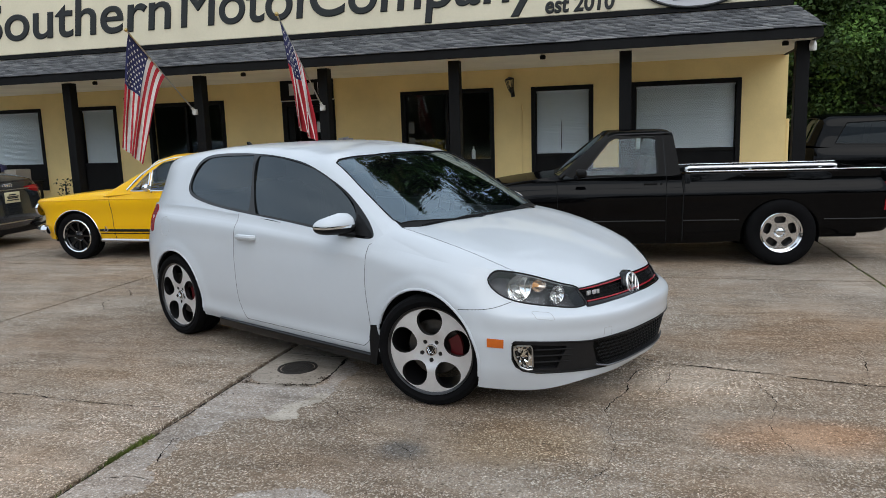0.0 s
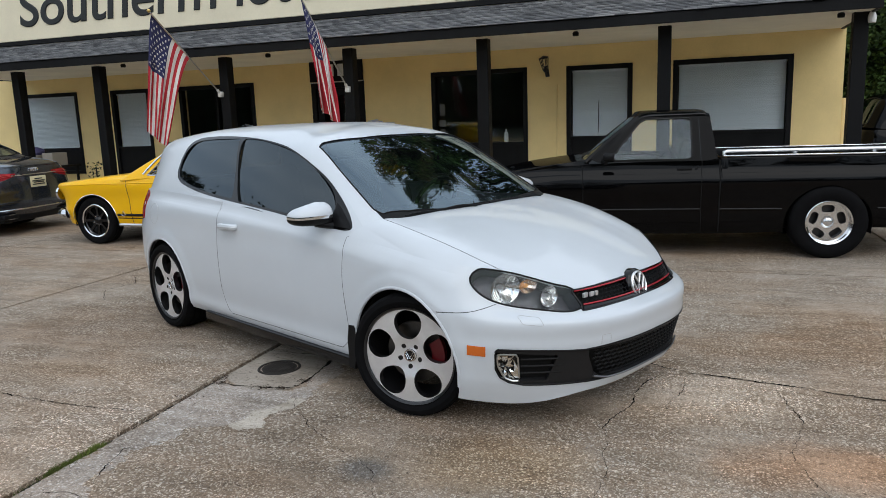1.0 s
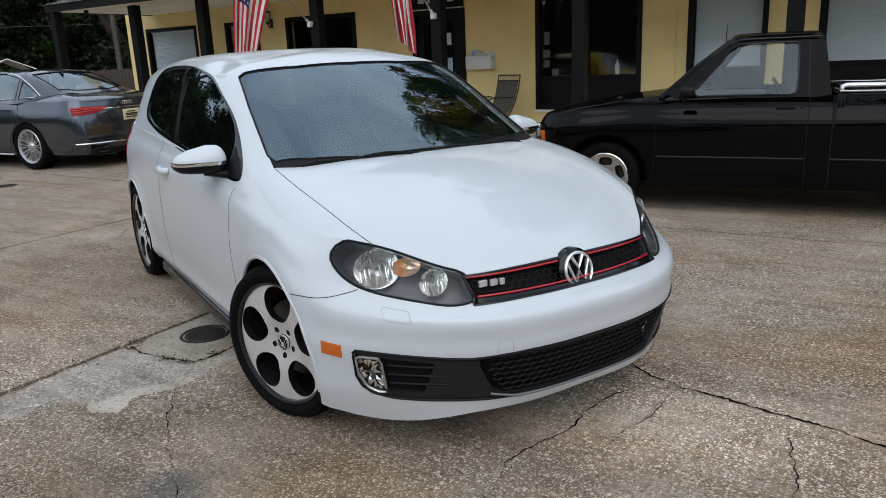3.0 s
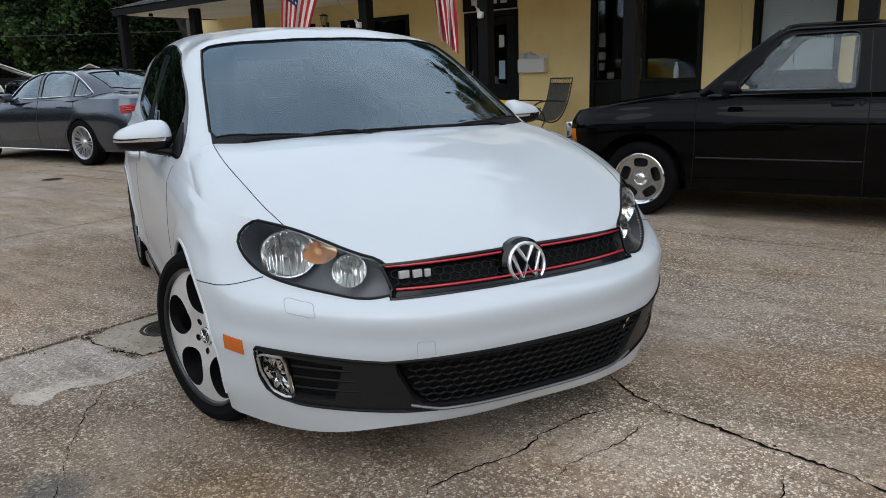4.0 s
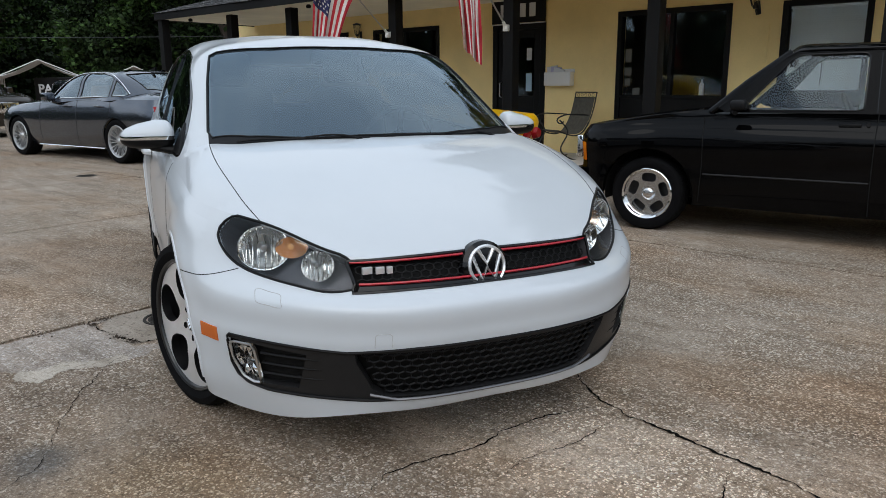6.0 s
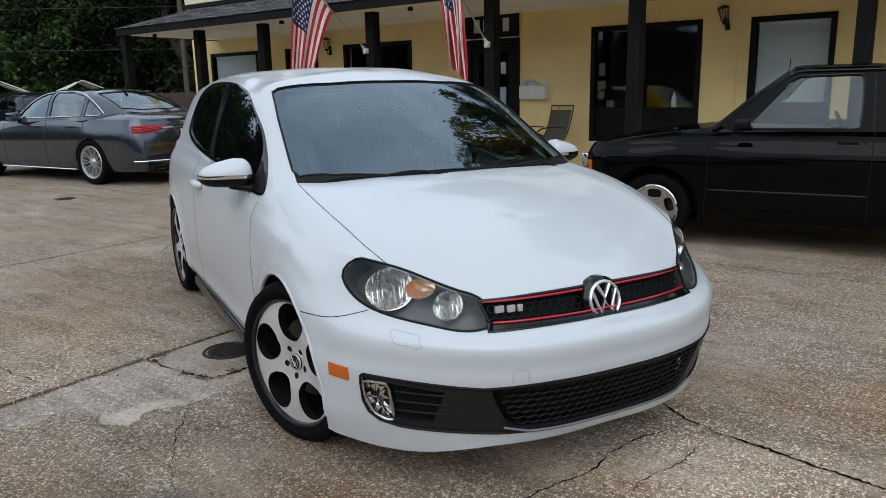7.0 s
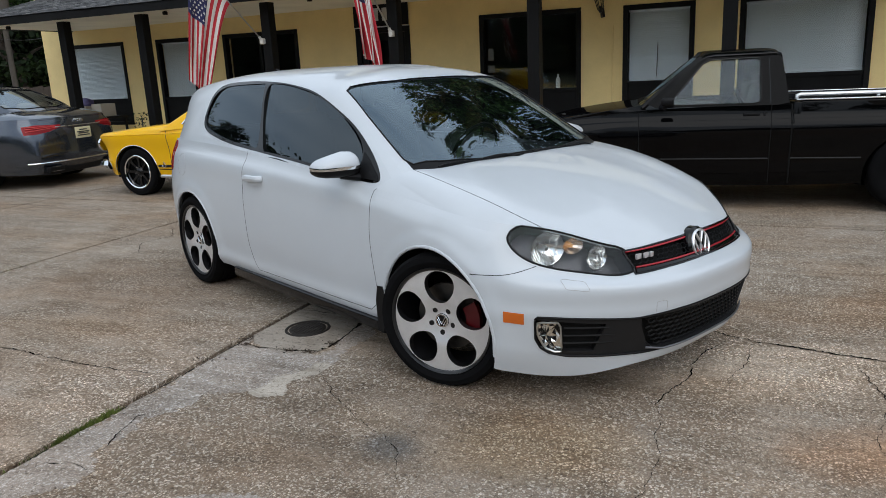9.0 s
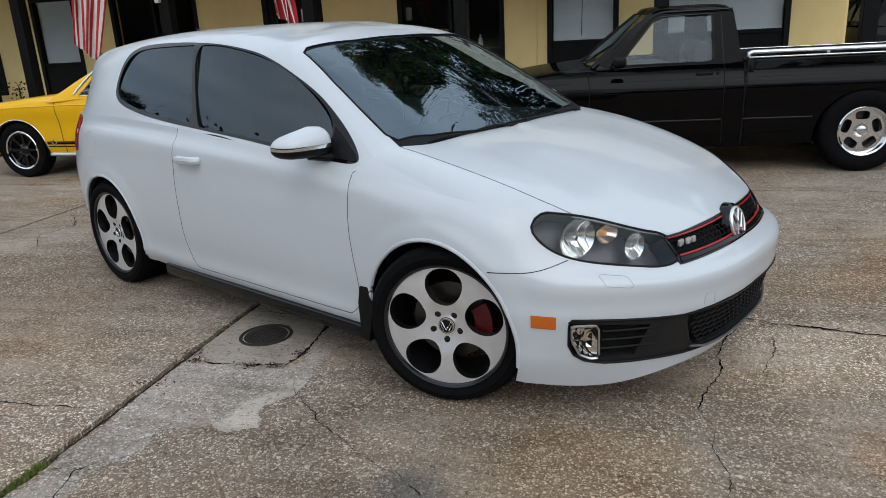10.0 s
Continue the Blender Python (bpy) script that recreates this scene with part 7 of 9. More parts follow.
for s in (1, -1):
    pts = [sa_l.cast((x, 1.5 * s, .215), (0, -s, 0), 0.004) for x in np.linspace(-.48, -2.52, 30)]
    part("sill_strip", sweep(bmesh.new(), pts, 0.010, 6), CHROME, SALOON, "bright sill strip")
    arch = ((-1.04, .996), (-1.14, 1.132), (-1.39, 1.292), (-1.66, 1.390), (-1.84, 1.411), (-2.30, 1.410), (-2.63, 1.366), (-2.80, 1.306), (-2.97, 1.212), (-3.185, 1.068))
    part("window_arch", sweep(bmesh.new(), [sa_u.cast((x, 1.5 * s, z), (0, -s, 0), 0.003) for x, _, z in smooth_line([(x, 0, z) for x, z in arch], 80)], 0.007, 6), CHROME, SALOON, "chrome arch round the side windows")
    belt = [sa_u.cast((x, 1.5 * s, 1.012 + 0.022 * (-1.1 - x)), (0, -s, 0), 0.004) for x in np.linspace(-1.1, -3.1, 40)]
    bow = np.polyfit([p.x for p in belt], [p.y for p in belt], 2)
    part("belt_moulding", sweep(bmesh.new(), [(x, np.polyval(bow, x) + 0.008 * s, 1.002 + 0.024 * (-1.1 - x)) for x in np.linspace(-1.05, -3.17, 40)], 0.007, 6), CHROME, SALOON, "chrome window belt")
    bm = cube(-.10, -.06, -.06, .08, .11, .07, 0.035, 4)
    bmesh.ops.transform(bm, matrix=pose(-1.12, .93 * s, 1.03, 0, 0, 0 if s > 0 else 180), verts=bm.verts)
    part("wing_mirror", bm, GREY_PAINT, SALOON)
    part("mirror_arm", sweep(bmesh.new(), [(-1.08, .82 * s, .985), (-1.11, .93 * s, .985)], 0.02, 6), TRIM, SALOON)
    for x in (-1.62, -2.55):
        p = [sa_l.cast((x + d, 1.5 * s, .88 + .004 * d), (0, -s, 0), l) for d, l in ((-.11, 0), (-.09, .03), (0, .036), (.09, .03), (.11, 0))]
        part("door_handle", sweep(bmesh.new(), smooth_line(p, 16), 0.012, 6), CHROME if x < -3 else GREY_PAINT, SALOON)
    bm = bmesh.new()
    box(bm, -4.13, min(.44 * s, .72 * s), .245, -4.06, max(.44 * s, .72 * s), .315, 0.02, 3)
    part("exhaust_trim", bm, TRIM, SALOON)
    part("exhaust_rim", sweep(bmesh.new(), [(-4.12, (.58 + .13 * math.cos(a)) * s, .28 + .03 * math.sin(a)) for a in np.linspace(0, math.tau, 24, endpoint=False)], 0.006, 5, True), CHROME, SALOON)
def at_tail(y, z, lift=0.004):
    return sa_l.cast((-5.2, y, z), (1, 0, 0), lift)
part("bumper_strip", sweep(bmesh.new(), [at_tail(y, .375) for y in np.linspace(-.86, .86, 50)], 0.011, 6), CHROME, SALOON, "bright strip along the rear bumper")
part("boot_strip", sweep(bmesh.new(), [at_tail(y, .855) for y in np.linspace(-.44, .44, 24)], 0.009, 6), CHROME, SALOON)
part("boot_crease", sweep(bmesh.new(), [at_tail(y, .975 - .02 * y * y, -0.004) for y in np.linspace(-.62, .62, 30)], 0.013, 6), GREY_PAINT, SALOON)
for k in range(4):
    c = at_tail((k - 1.5) * 0.042, .915, 0.006)
    part("ring_badge", sweep(bmesh.new(), [(c.x, c.y + .028 * math.cos(a), c.z + .028 * math.sin(a)) for a in np.linspace(0, math.tau, 20, endpoint=False)], 0.0055, 5, True), CHROME, SALOON)
c = at_tail(0, .745, 0.01)
LED_RED = shader("bright_red_lamp_bar", (0.58, 0.045, 0.045), 0.25)
for s in (1, -1):
    for z0, z1 in ((.872, .872), (.848, .862), (.815, .848)):
        pts = [sa_l.cast((-3.95 - .17 * k / 11 - 0.35, (.865 - .36 * k / 11) * s + 0.355 * s, z0 + (z1 - z0) * k / 11), (0.70, -0.71 * s, 0), 0.013) for k in range(12)]
        part("lamp_bar", sweep(bmesh.new(), pts, 0.006, 5), LED_RED, SALOON, "brighter red lamp bar")
plate_ = part("number_plate", cube(c.x - .006, -.155, .665, c.x + .002, .155, .825, 0.004), shader("cream_plate", (0.66, 0.60, 0.38), 0.5), SALOON, "cream dealer plate with illegible lines")
for z, w in ((.785, .075), (.755, .12), (.735, .10), (.705, .12)):
    part("plate_line", cube(c.x - .009, -w, z - .008, c.x - .0055, w, z + .008), SIGN_INK, plate_)
part("bumper_lower", cube(-4.10, -.70, .20, -3.8, .70, .30, 0.03), TRIM, SALOON)
FIN10 = [wedge_hole(math.pi / 2 + k * math.tau / 10, 0.080, 0.216, math.tau / 32, 0.006) for k in range(10)]
FIN10 += [wedge_hole(math.pi / 2 + (k + 0.5) * math.tau / 10, 0.100, 0.216, math.tau / 54, 0.005) for k in range(10)]
SPOKE_SILVER = worn("silver_wheel_paint", (0.50, 0.51, 0.52), 0.30, 0.06, 20, 200, 0.02, metal=0.7)
wheels_at(SALOON, lambda p, m: wheel_of(p, m, 0.345, 0.255, 0.243, FIN10, SPOKE_SILVER, SPOKE_SILVER, -0.03), ((-2.992, .815, .345, 0, 0, 180), (-2.992, -.815, .345), (0, .815, .345, 0, 0, 180), (0, -.815, .345)))
bm = bmesh.new()
plate(bm, ((-2.66, 1.452), (-2.80, 1.44), (-2.83, 1.50), (-2.815, 1.50)), -0.015, 0.015)
part("aerial", bm, TRIM, SALOON)
for s in (1, -1):
    part("headlamp", cube(.70, min(.50 * s, .78 * s), .60, .80, max(.50 * s, .78 * s), .72, 0.02), CHROME, SALOON)

# yellow coupe
COUPE = thing("classic_coupe", pose(-6.93, 8.74, 0, 0, 0, 181), "yellow classic two-door coupe with chrome trim and black side stripe", "car")
CS = dict(
    xs=(.40, 0, -.5, -1.0, -1.6, -2.2, -2.743, -3.3), ia=6, ib=10, half=0.84,
    rows=((.60, -3.72, ((1, .78), (-5, .78)), ((1, .26), (-5, .24)), .12, .12),
          (.66, -3.78, ((1, .82), (-5, .82)), ((1, .40), (-5, .40)), .14, .14),
          (.66, -3.82, ((1, .83), (-5, .83)), ((1, .62), (-5, .60)), .14, .14),
          (.735, -3.86, ((1, .845), (-5, .845)), ((1, .745), (0, .79), (-5, .80)), .14, .14),
          (.70, -3.82, ((1, .82), (-5, .82)), ((1, .768), (0, .825), (-1, .86), (-5, .85)), .14, .14)),
    cowl=(-.66, .905, .68), bow=0.10, crown=(.10, .03), rear_base=(-2.85, .92, .62), roof=(-1.10, -2.45, .57, 1.335), bulge=0.02,
    boot=(-.05, .02), arches=((0, .30, .345), (-2.743, .30, .345)),
    windows=([(-.88, .885), (-1.04, 1.06), (-1.11, 1.115), (-1.11, .885)], [(-1.14, .885), (-1.14, 1.135), (-1.28, 1.235), (-1.46, 1.265), (-2.05, 1.262), (-2.10, .885)]),
    trim=CHROME, seal=CHROME, glass=CAR_GLASS, lamp_mats={}, lamps=(),
    seams=([(-.56, .85), (-.58, .55), (-.58, .24)], [(-1.85, .85), (-1.85, .5), (-1.85, .24)]),
    floor=(.5, -3.6, .6), seats=((-1.75, 1.05),), seat_mat=worn("white_vinyl", (0.5, 0.46, 0.36), 0.5))
co_l, co_h, co_u = build_body(COUPE, YELLOW_PAINT, CS)
for s in (1, -1):
    pts = [co_l.cast((x, 1.4 * s, .245), (0, -s, 0), 0.004) for x in np.linspace(-.36, -2.38, 30)]
    part("sill_moulding", sweep(bmesh.new(), pts, 0.022, 6, flat=1.0), ALU, COUPE, "bright sill moulding")
    for zc, r in ((.385, .020), (.345, .008)):
        pts = [co_l.cast((x, 1.4 * s, zc), (0, -s, 0), -r * 0.4) for x in np.linspace(-.36, -2.38, 30)]
        part("side_stripe", sweep(bmesh.new(), pts, r, 6, flat=1.0), TRIM, COUPE, "black side stripe")
    line = ((-.82, .90), (-.94, 1.035), (-1.04, 1.125), (-1.16, 1.205), (-1.30, 1.265), (-1.46, 1.290), (-1.7, 1.295), (-2.06, 1.288))
    part("pillar_moulding", sweep(bmesh.new(), [co_u.cast((x, 1.4 * s, z), (0, -s, 0), 0.002) for x, _, z in smooth_line([(x, 0, z) for x, z in line], 24)], 0.014, 6), CHROME, COUPE, "chrome pillar moulding")
    part("wing_crease", sweep(bmesh.new(), [co_l.cast((x, 1.4 * s, .765 + .03 * min(1, max(0, (.6 - x) / 1.2))), (0, -s, 0), -0.004) for x in np.linspace(.52, -2.5, 40)], 0.011, 6), YELLOW_PAINT, COUPE)
    arc = [(.347 * math.cos(a), 1.4 * s, .30 + .347 * math.sin(a)) for a in np.linspace(radians(5), radians(178), 34)]
    for cx in (0, -2.743):
        part("arch_trim", sweep(bmesh.new(), [co_l.cast((p[0] + cx, p[1], p[2]), (0, -s, 0), 0.001) for p in arc], 0.006, 6), CHROME, COUPE)
    bm = bmesh.new()
    for k, (dy, dz) in enumerate(((.50, 0), (.70, 0))):
        lathe(bm, [(.0, .02), (.07, .015), (.085, 0), (.09, -.04)], 22, "X", (.665 - .02 * k, dy * s, .655))
    part("headlamp", bm, CHROME, COUPE)
    bm = bmesh.new()
    for dy in (.42, .62):
        lathe(bm, [(.0, -.03), (.05, -.025), (.065, 0), (.07, .03)], 20, "X", (-3.83, dy * s, .645))
    part("tail_lamp", bm, LAMP_RED, COUPE)
    bm = bmesh.new()
    sweep(bm, smooth_line(((.70, 0, .40), (.69, .45 * s, .40), (.62, .74 * s, .40), (.50, .85 * s, .40), (.38, .87 * s, .40)), 20), 0.048, 8, flat=1.2)
    part("bumper", bm, CHROME, COUPE)
    bm = bmesh.new()
    lathe(bm, [(0, .045), (.045, .03), (.055, 0), (.04, -.03), (0, -.04)], 18, "X", (-1.20, .93 * s, .935))
    sweep(bm, [(-1.17, .80 * s, .87), (-1.19, .93 * s, .90)], 0.012, 6)
    part("wing_mirror", bm, CHROME, COUPE)
    part("wing_emblem", sweep(bmesh.new(), [co_l.cast((-.46 + d, 1.4 * s, .39 + e), (0, -s, 0), .006) for d, e in ((-.03, 0), (0, .05), (.01, .01), (.04, .0), (0, -.02), (-.03, 0))], 0.007, 5), CHROME, COUPE)
SPOKE8 = [wedge_hole(math.pi / 2 + (k + 0.5) * math.tau / 8, 0.066, 0.174, math.pi / 8, 0.012) for k in range(8)]


def coupe_wheel(p, m):
    w = wheel_of(p, m, 0.305, 0.20, 0.205, SPOKE8, GLOSS_BLACK, CHROME, -0.01, TRIM, inset=0.48)
    hub = next(o for o in w.children if o.name.startswith("rim"))
    for k in range(4):
        bm = bmesh.new()
        a = k * math.tau / 4 + 0.4
        lathe(bm, [(0.0, -0.068), (0.007, -0.066), (0.009, -0.055), (0.009, -0.040)], 6, "Y", (0.060 * math.cos(a), 0, 0.060 * math.sin(a)))
        part("wheel_nut", bm, CHROME, hub)
    return w


wheels_at(COUPE, coupe_wheel, ((0, .73, .305, 0, 0, 180), (0, -.73, .305), (-2.743, .73, .305, 0, 0, 180), (-2.743, -.73, .305)))


def far_car(name, m, label, coat, tall, length, width=0.92, rails=True):
    """A plainer vehicle for the back of the lot: tall for an estate, low for a saloon."""
    car = thing(name, m, label, "car")
    wb = length * 0.6
    tail = -length + 0.9
    h, sh = ((1.78, 1.02) if rails else (1.62, 1.0)) if tall else (1.42, 0.92)
    S = dict(
        xs=(.45, 0, -.5, -1.0, -wb * .55, -wb * .8, -wb, tail + .5), ia=7, ib=11 if tall else 10, half=width,
        rows=((.80, tail + .06, ((1, width - .08), (-6, width - .08)), ((1, .28), (-6, .28)), .2, .1),
              (.88, tail, ((1, width - .01), (-6, width - .01)), ((1, .45), (-6, .45)), .2, .1),
              (.88, tail, ((1, width), (-6, width)), ((1, .68), (-6, .68)), .2, .1),
              (.82, tail + .03, ((1, width - .03), (-6, width - .03)), ((1, sh - .14), (-6, sh - .04)), .22, .1),
              (.76, tail + .06, ((1, width - .08), (-6, width - .08)), ((1, sh - .08), (-.6, sh), (-6, sh + .02)), .22, .1)),
        cowl=(-.70, sh + .06, width - .2), bow=0.1, crown=(.12, .05), rear_base=((tail + .10, sh + .05, width - .14) if tall else (-wb - .35, sh + .08, width - .26)),
        roof=(-1.25, (tail + .35) if tall else -wb + .1, width - .26, h), boot=None if tall else (-.08, .03), rear_way=(-1, 0, .3),
        arches=((0, .36, .40), (-wb, .36, .40)),
        windows=([(-1.05, sh + .06), (-1.32, h - .20), (-1.85, h - .14), (-1.88, sh + .06)], [(-1.97, sh + .06), (-1.95, h - .14), (-2.75, h - .15), (-2.8, sh + .06)]) + (([(-2.9, sh + .06), (-2.87, h - .15), (tail + .75, h - .17), (tail + .55, sh + .08)],) if tall else ()),
        trim=TRIM, glass=TINTED if rails else DARK_GLASS, lamp_mats={}, lamps=(), seams=([(-.75, sh - .05), (-.75, .35)], [(-1.9, sh - .03), (-1.9, .35)], [(-2.85, sh - .03), (-2.8, .35)]),
        floor=(.5, tail + .3, .7), clear=.26, seats=((-1.9, 1.2),))
    l, hd, u = build_body(car, coat, S)
    for s in (1, -1):
        part("headlamp", cube(.70, min((width - .36) * s, (width - .10) * s), .68, .84, max((width - .36) * s, (width - .10) * s), .82, 0.02), CHROME, car)
        for x in (-1.75, -2.7):
            p = l.cast((x, 1.5 * s, sh - .13), (0, -s, 0), 0.012)
            part("door_handle", cube(x - .09, p.y - .014, p.z - .012, x + .09, p.y + .014, p.z + .012, 0.006), CHROME if tall else coat, car)
        bm = cube(-.09, -.05, -.07, .07, .11, .08, 0.03, 3)
        bmesh.ops.transform(bm, matrix=pose(-1.1, (width + .02) * s, sh + .1, 0, 0, 0 if s > 0 else 180), verts=bm.verts)
        part("wing_mirror", bm, coat, car)
        if tall and rails:
            part("roof_rail", sweep(bmesh.new(), smooth_line([(-1.55, (width - .32) * s, h - .03), (-1.7, (width - .32) * s, h + .035), (tail + .8, (width - .32) * s, h + .035), (tail + .6, (width - .32) * s, h - .03)], 20), 0.016, 6), ALU, car)
    part("front_grille", cube(.84, -.36, .58, .90, .36, .84, 0.02), CHROME if tall else TRIM, car)
    holes = [round_hole(math.pi / 2 + k * math.tau / 6, 0.135, 0.06, 0.045, 14, 0.8) for k in range(6)]
    wheels_at(car, lambda p, m_: wheel_of(p, m_, 0.37, 0.25, 0.225, holes, RIM_FACE, RIM_FACE, -0.03), ((0, width - .13, .37, 0, 0, 180), (0, -width + .13, .37), (-wb, width - .13, .37, 0, 0, 180), (-wb, -width + .13, .37)))
    return car


far_car("estate_car", pose(7.3, 15.5, 0, 0, 0, 0), "large black estate car parked beside the building", BLACK_PAINT, True, 5.2, rails=False)
far_car("estate_car", pose(-18.9, 8.85, 0, 0, 0, 3), "dark brown estate car facing the forecourt", paint("dark_brown_paint", (0.022, 0.016, 0.012), 0.3), True, 5.0)
far_car("saloon_car", pose(-20.4, 12.6, 0, 0, 0, -4), "dark blue saloon parked at the back of the lot", NAVY_PAINT, False, 4.6)

# ---- shop front: windows, door, sign, porch things ----
def frame_bars(bm, x0, x1, z0, z1, w, y0, y1):
    box(bm, x0, y0, z0, x0 + w, y1, z1, 0.004, 1)
    box(bm, x1 - w, y0, z0, x1, y1, z1, 0.004, 1)
    box(bm, x0 + w, y0, z1 - w, x1 - w, y1, z1, 0.004, 1)
    box(bm, x0 + w, y0, z0, x1 - w, y1, z0 + w, 0.004, 1)


for name, x0, x1, z0, z1, zp, blinds in OPENINGS:
    if name.startswith("door"):
        continue
    win = tagged(new(name), "black framed shop window with " + ("closed white blinds and a black lower panel" if blinds else "dark glass and a black lower panel"), "window", kind="structure")
    bm = bmesh.new()
    frame_bars(bm, x0 - 0.03, x1 + 0.03, z0 - 0.03, z1 + 0.03, 0.075, FACE - 0.022, FACE + 0.10)
    part("window_frame", bm, POST, win, smooth=False)
    part("lower_panel", cube(x0 + 0.045, FACE + 0.02, z0 + 0.045, x1 - 0.045, FACE + 0.06, zp - 0.02, 0.003, 1), POST, win, smooth=False)
    part("transom", cube(x0 + 0.045, FACE - 0.004, zp - 0.02, x1 - 0.045, FACE + 0.09, zp + 0.035, 0.004, 1), POST, win, smooth=False)
    wide = x1 - x0 > 1.5
    xm = (x0 + x1) / 2
    cuts = [x0 + 0.045, x1 - 0.045]
    if wide and not blinds:
        part("mullion", cube(xm - 0.03, FACE - 0.004, zp + 0.036, xm + 0.03, FACE + 0.09, z1 - 0.046, 0.004, 1), POST, win, smooth=False)
        cuts = [x0 + 0.045, xm - 0.03, xm + 0.03, x1 - 0.045]
    for a, b in zip(cuts[::2], cuts[1::2]):
        part("pane", cube(a, FACE + 0.045, zp + 0.03, b, FACE + 0.051, z1 - 0.045), SHOP_GLASS, win, smooth=False).visible_shadow = False
    part("window_sill", cube(x0 - 0.05, FACE - 0.03, z0 - 0.075, x1 + 0.05, FACE - 0.001, z0 - 0.031, 0.004, 1), SOFFIT if name == "window_3" else STUCCO, win, smooth=False)
    if blinds:
        bl = thing("window_blind", pose(0, 0, 0), "white horizontal slat blind behind the glass, closed", "blind", "window blinds")
        rng = random.Random(int(x0 * 10))
        z, first = zp + 0.05, None
        while z < z1 - 0.075:
            if first is None:
                bm = bmesh.new()
                rows = [[bm.verts.new((x, dy, dz)) for x in (x0 + 0.06, x1 - 0.06)] for dy, dz in ((0, 0), (0.006, 0.011), (0.014, 0.022), (0.025, 0.033))]
                for p, q in zip(rows, rows[1:]):
                    bm.faces.new((p[0], p[1], q[1], q[0]))
                first = part("slat", bm, BLIND, bl)
                sl = first
            else:
                sl = new("slat", first.data)
                sl.parent = bl
            sl.location = (0, FACE + 0.085, z)
            sl.rotation_euler = (rng.gauss(0, 0.03), 0, 0)
            z += 0.027
        part("head_rail", cube(x0 + 0.05, FACE + 0.075, z1 - 0.075, x1 - 0.05, FACE + 0.115, z1 - 0.046), BLIND, bl, smooth=False)
        part("bottom_rail", cube(x0 + 0.06, FACE + 0.085, zp + 0.032, x1 - 0.06, FACE + 0.10, zp + 0.048), BLIND, bl, smooth=False)
        if name == "window_2":
            part("wand", sweep(bmesh.new(), [(x0 + 0.50, FACE + 0.072, z1 - 0.55), (x0 + 0.49, FACE + 0.072, zp + 0.10)], 0.006, 6), DARK_GREY, bl)

# front door with the number panel above
x0, x1 = -6.50, -5.46
door = tagged(new("door_1"), "black glazed shop door, closed, under a dark number panel", "door", kind="structure")
bm = bmesh.new()
frame_bars(bm, x0 - 0.03, x1 + 0.03, 0.05, 2.19, 0.10, FACE - 0.022, FACE + 0.12)
part("door_frame", bm, POST, door, smooth=False)
bm = bmesh.new()
frame_bars(bm, x0 + 0.08, x1 - 0.08, 0.17, 2.08, 0.13, FACE + 0.01, FACE + 0.06)
box(bm, x0 + 0.211, FACE + 0.012, 0.30, x1 - 0.211, FACE + 0.058, 0.98, 0.004, 1)
leaf = part("door_leaf", bm, POST, door, smooth=False)
part("pane", cube(x0 + 0.21, FACE + 0.032, 0.98, x1 - 0.21, FACE + 0.038, 1.95), SHOP_GLASS, leaf, smooth=False).visible_shadow = False
part("notice", cube(x1 - 0.38, FACE + 0.024, 1.06, x1 - 0.26, FACE + 0.03, 1.36), shader("pale_blue_notice", (0.35, 0.50, 0.62), 0.7), leaf, smooth=False)
part("notice", cube(x1 - 0.37, FACE + 0.024, 1.58, x1 - 0.27, FACE + 0.03, 1.78), PAPER, leaf, smooth=False)
part("door_handle", sweep(bmesh.new(), [(x0 + 0.15, FACE + 0.01, 0.95), (x0 + 0.15, FACE - 0.05, 0.97), (x0 + 0.15, FACE - 0.05, 1.20), (x0 + 0.15, FACE + 0.01, 1.22)], 0.010, 8), ALU, leaf)
num = thing("number_panel", pose((x0 + x1) / 2, FACE - 0.022, 2.40), "dark panel with pale bars above the shop door", "sign")
part("board", cube(-0.55, -0.03, -0.20, 0.55, 0.0, 0.20, 0.004, 1), POST, num, smooth=False)
for k in range(4):
    part("pale_bar", cube(-0.36 + k * 0.20, -0.036, -0.11, -0.235 + k * 0.20, -0.0305, 0.11, 0.003, 1), PAPER, num, smooth=False)
for z in (-0.205,):
    part("lower_strip", cube(-0.55, -0.036, z - 0.016, 0.55, 0.0, z - 0.001), PAPER, num, smooth=False)

# rooms behind the dark windows
for nm, cx in (("desk", -3.4), ("desk", -8.6)):
    d = thing(nm, pose(cx, FACE + 1.4, 0.06), "wooden desk inside the shop window", "desk")
    w_ = worn("desk_wood", (0.06, 0.04, 0.025), 0.5) if "desk_wood" not in bpy.data.materials else bpy.data.materials["desk_wood"]
    part("tabletop", cube(-0.7, -0.35, 0.70, 0.7, 0.35, 0.74, 0.006, 1), w_, d, smooth=False)
    for sx in (-0.66, 0.60):
        part("side_panel", cube(sx, -0.33, 0, sx + 0.04, 0.33, 0.70), w_, d, smooth=False)
for k, (px, pz, w, h, c) in enumerate(((-3.93, 1.60, .10, .20, (0.11, 0.11, 0.10)), (-3.93, 1.36, .12, .12, (0.25, 0.25, 0.24)), (-3.93, 1.20, .09, .11, (0.3, 0.28, 0.25)), (-3.78, 1.06, .12, .10, (0.35, 0.35, 0.33)))):
    st = thing("window_sticker", pose(px, FACE + 0.042, pz), "small pale sticker on the shop window", "sticker", "window stickers")
    part("paper", cube(-w / 2, -0.002, -h / 2, w / 2, 0.002, h / 2), shader("sticker_paper", c, 0.7) if k == 0 else bpy.data.materials["sticker_paper"], st, smooth=False)
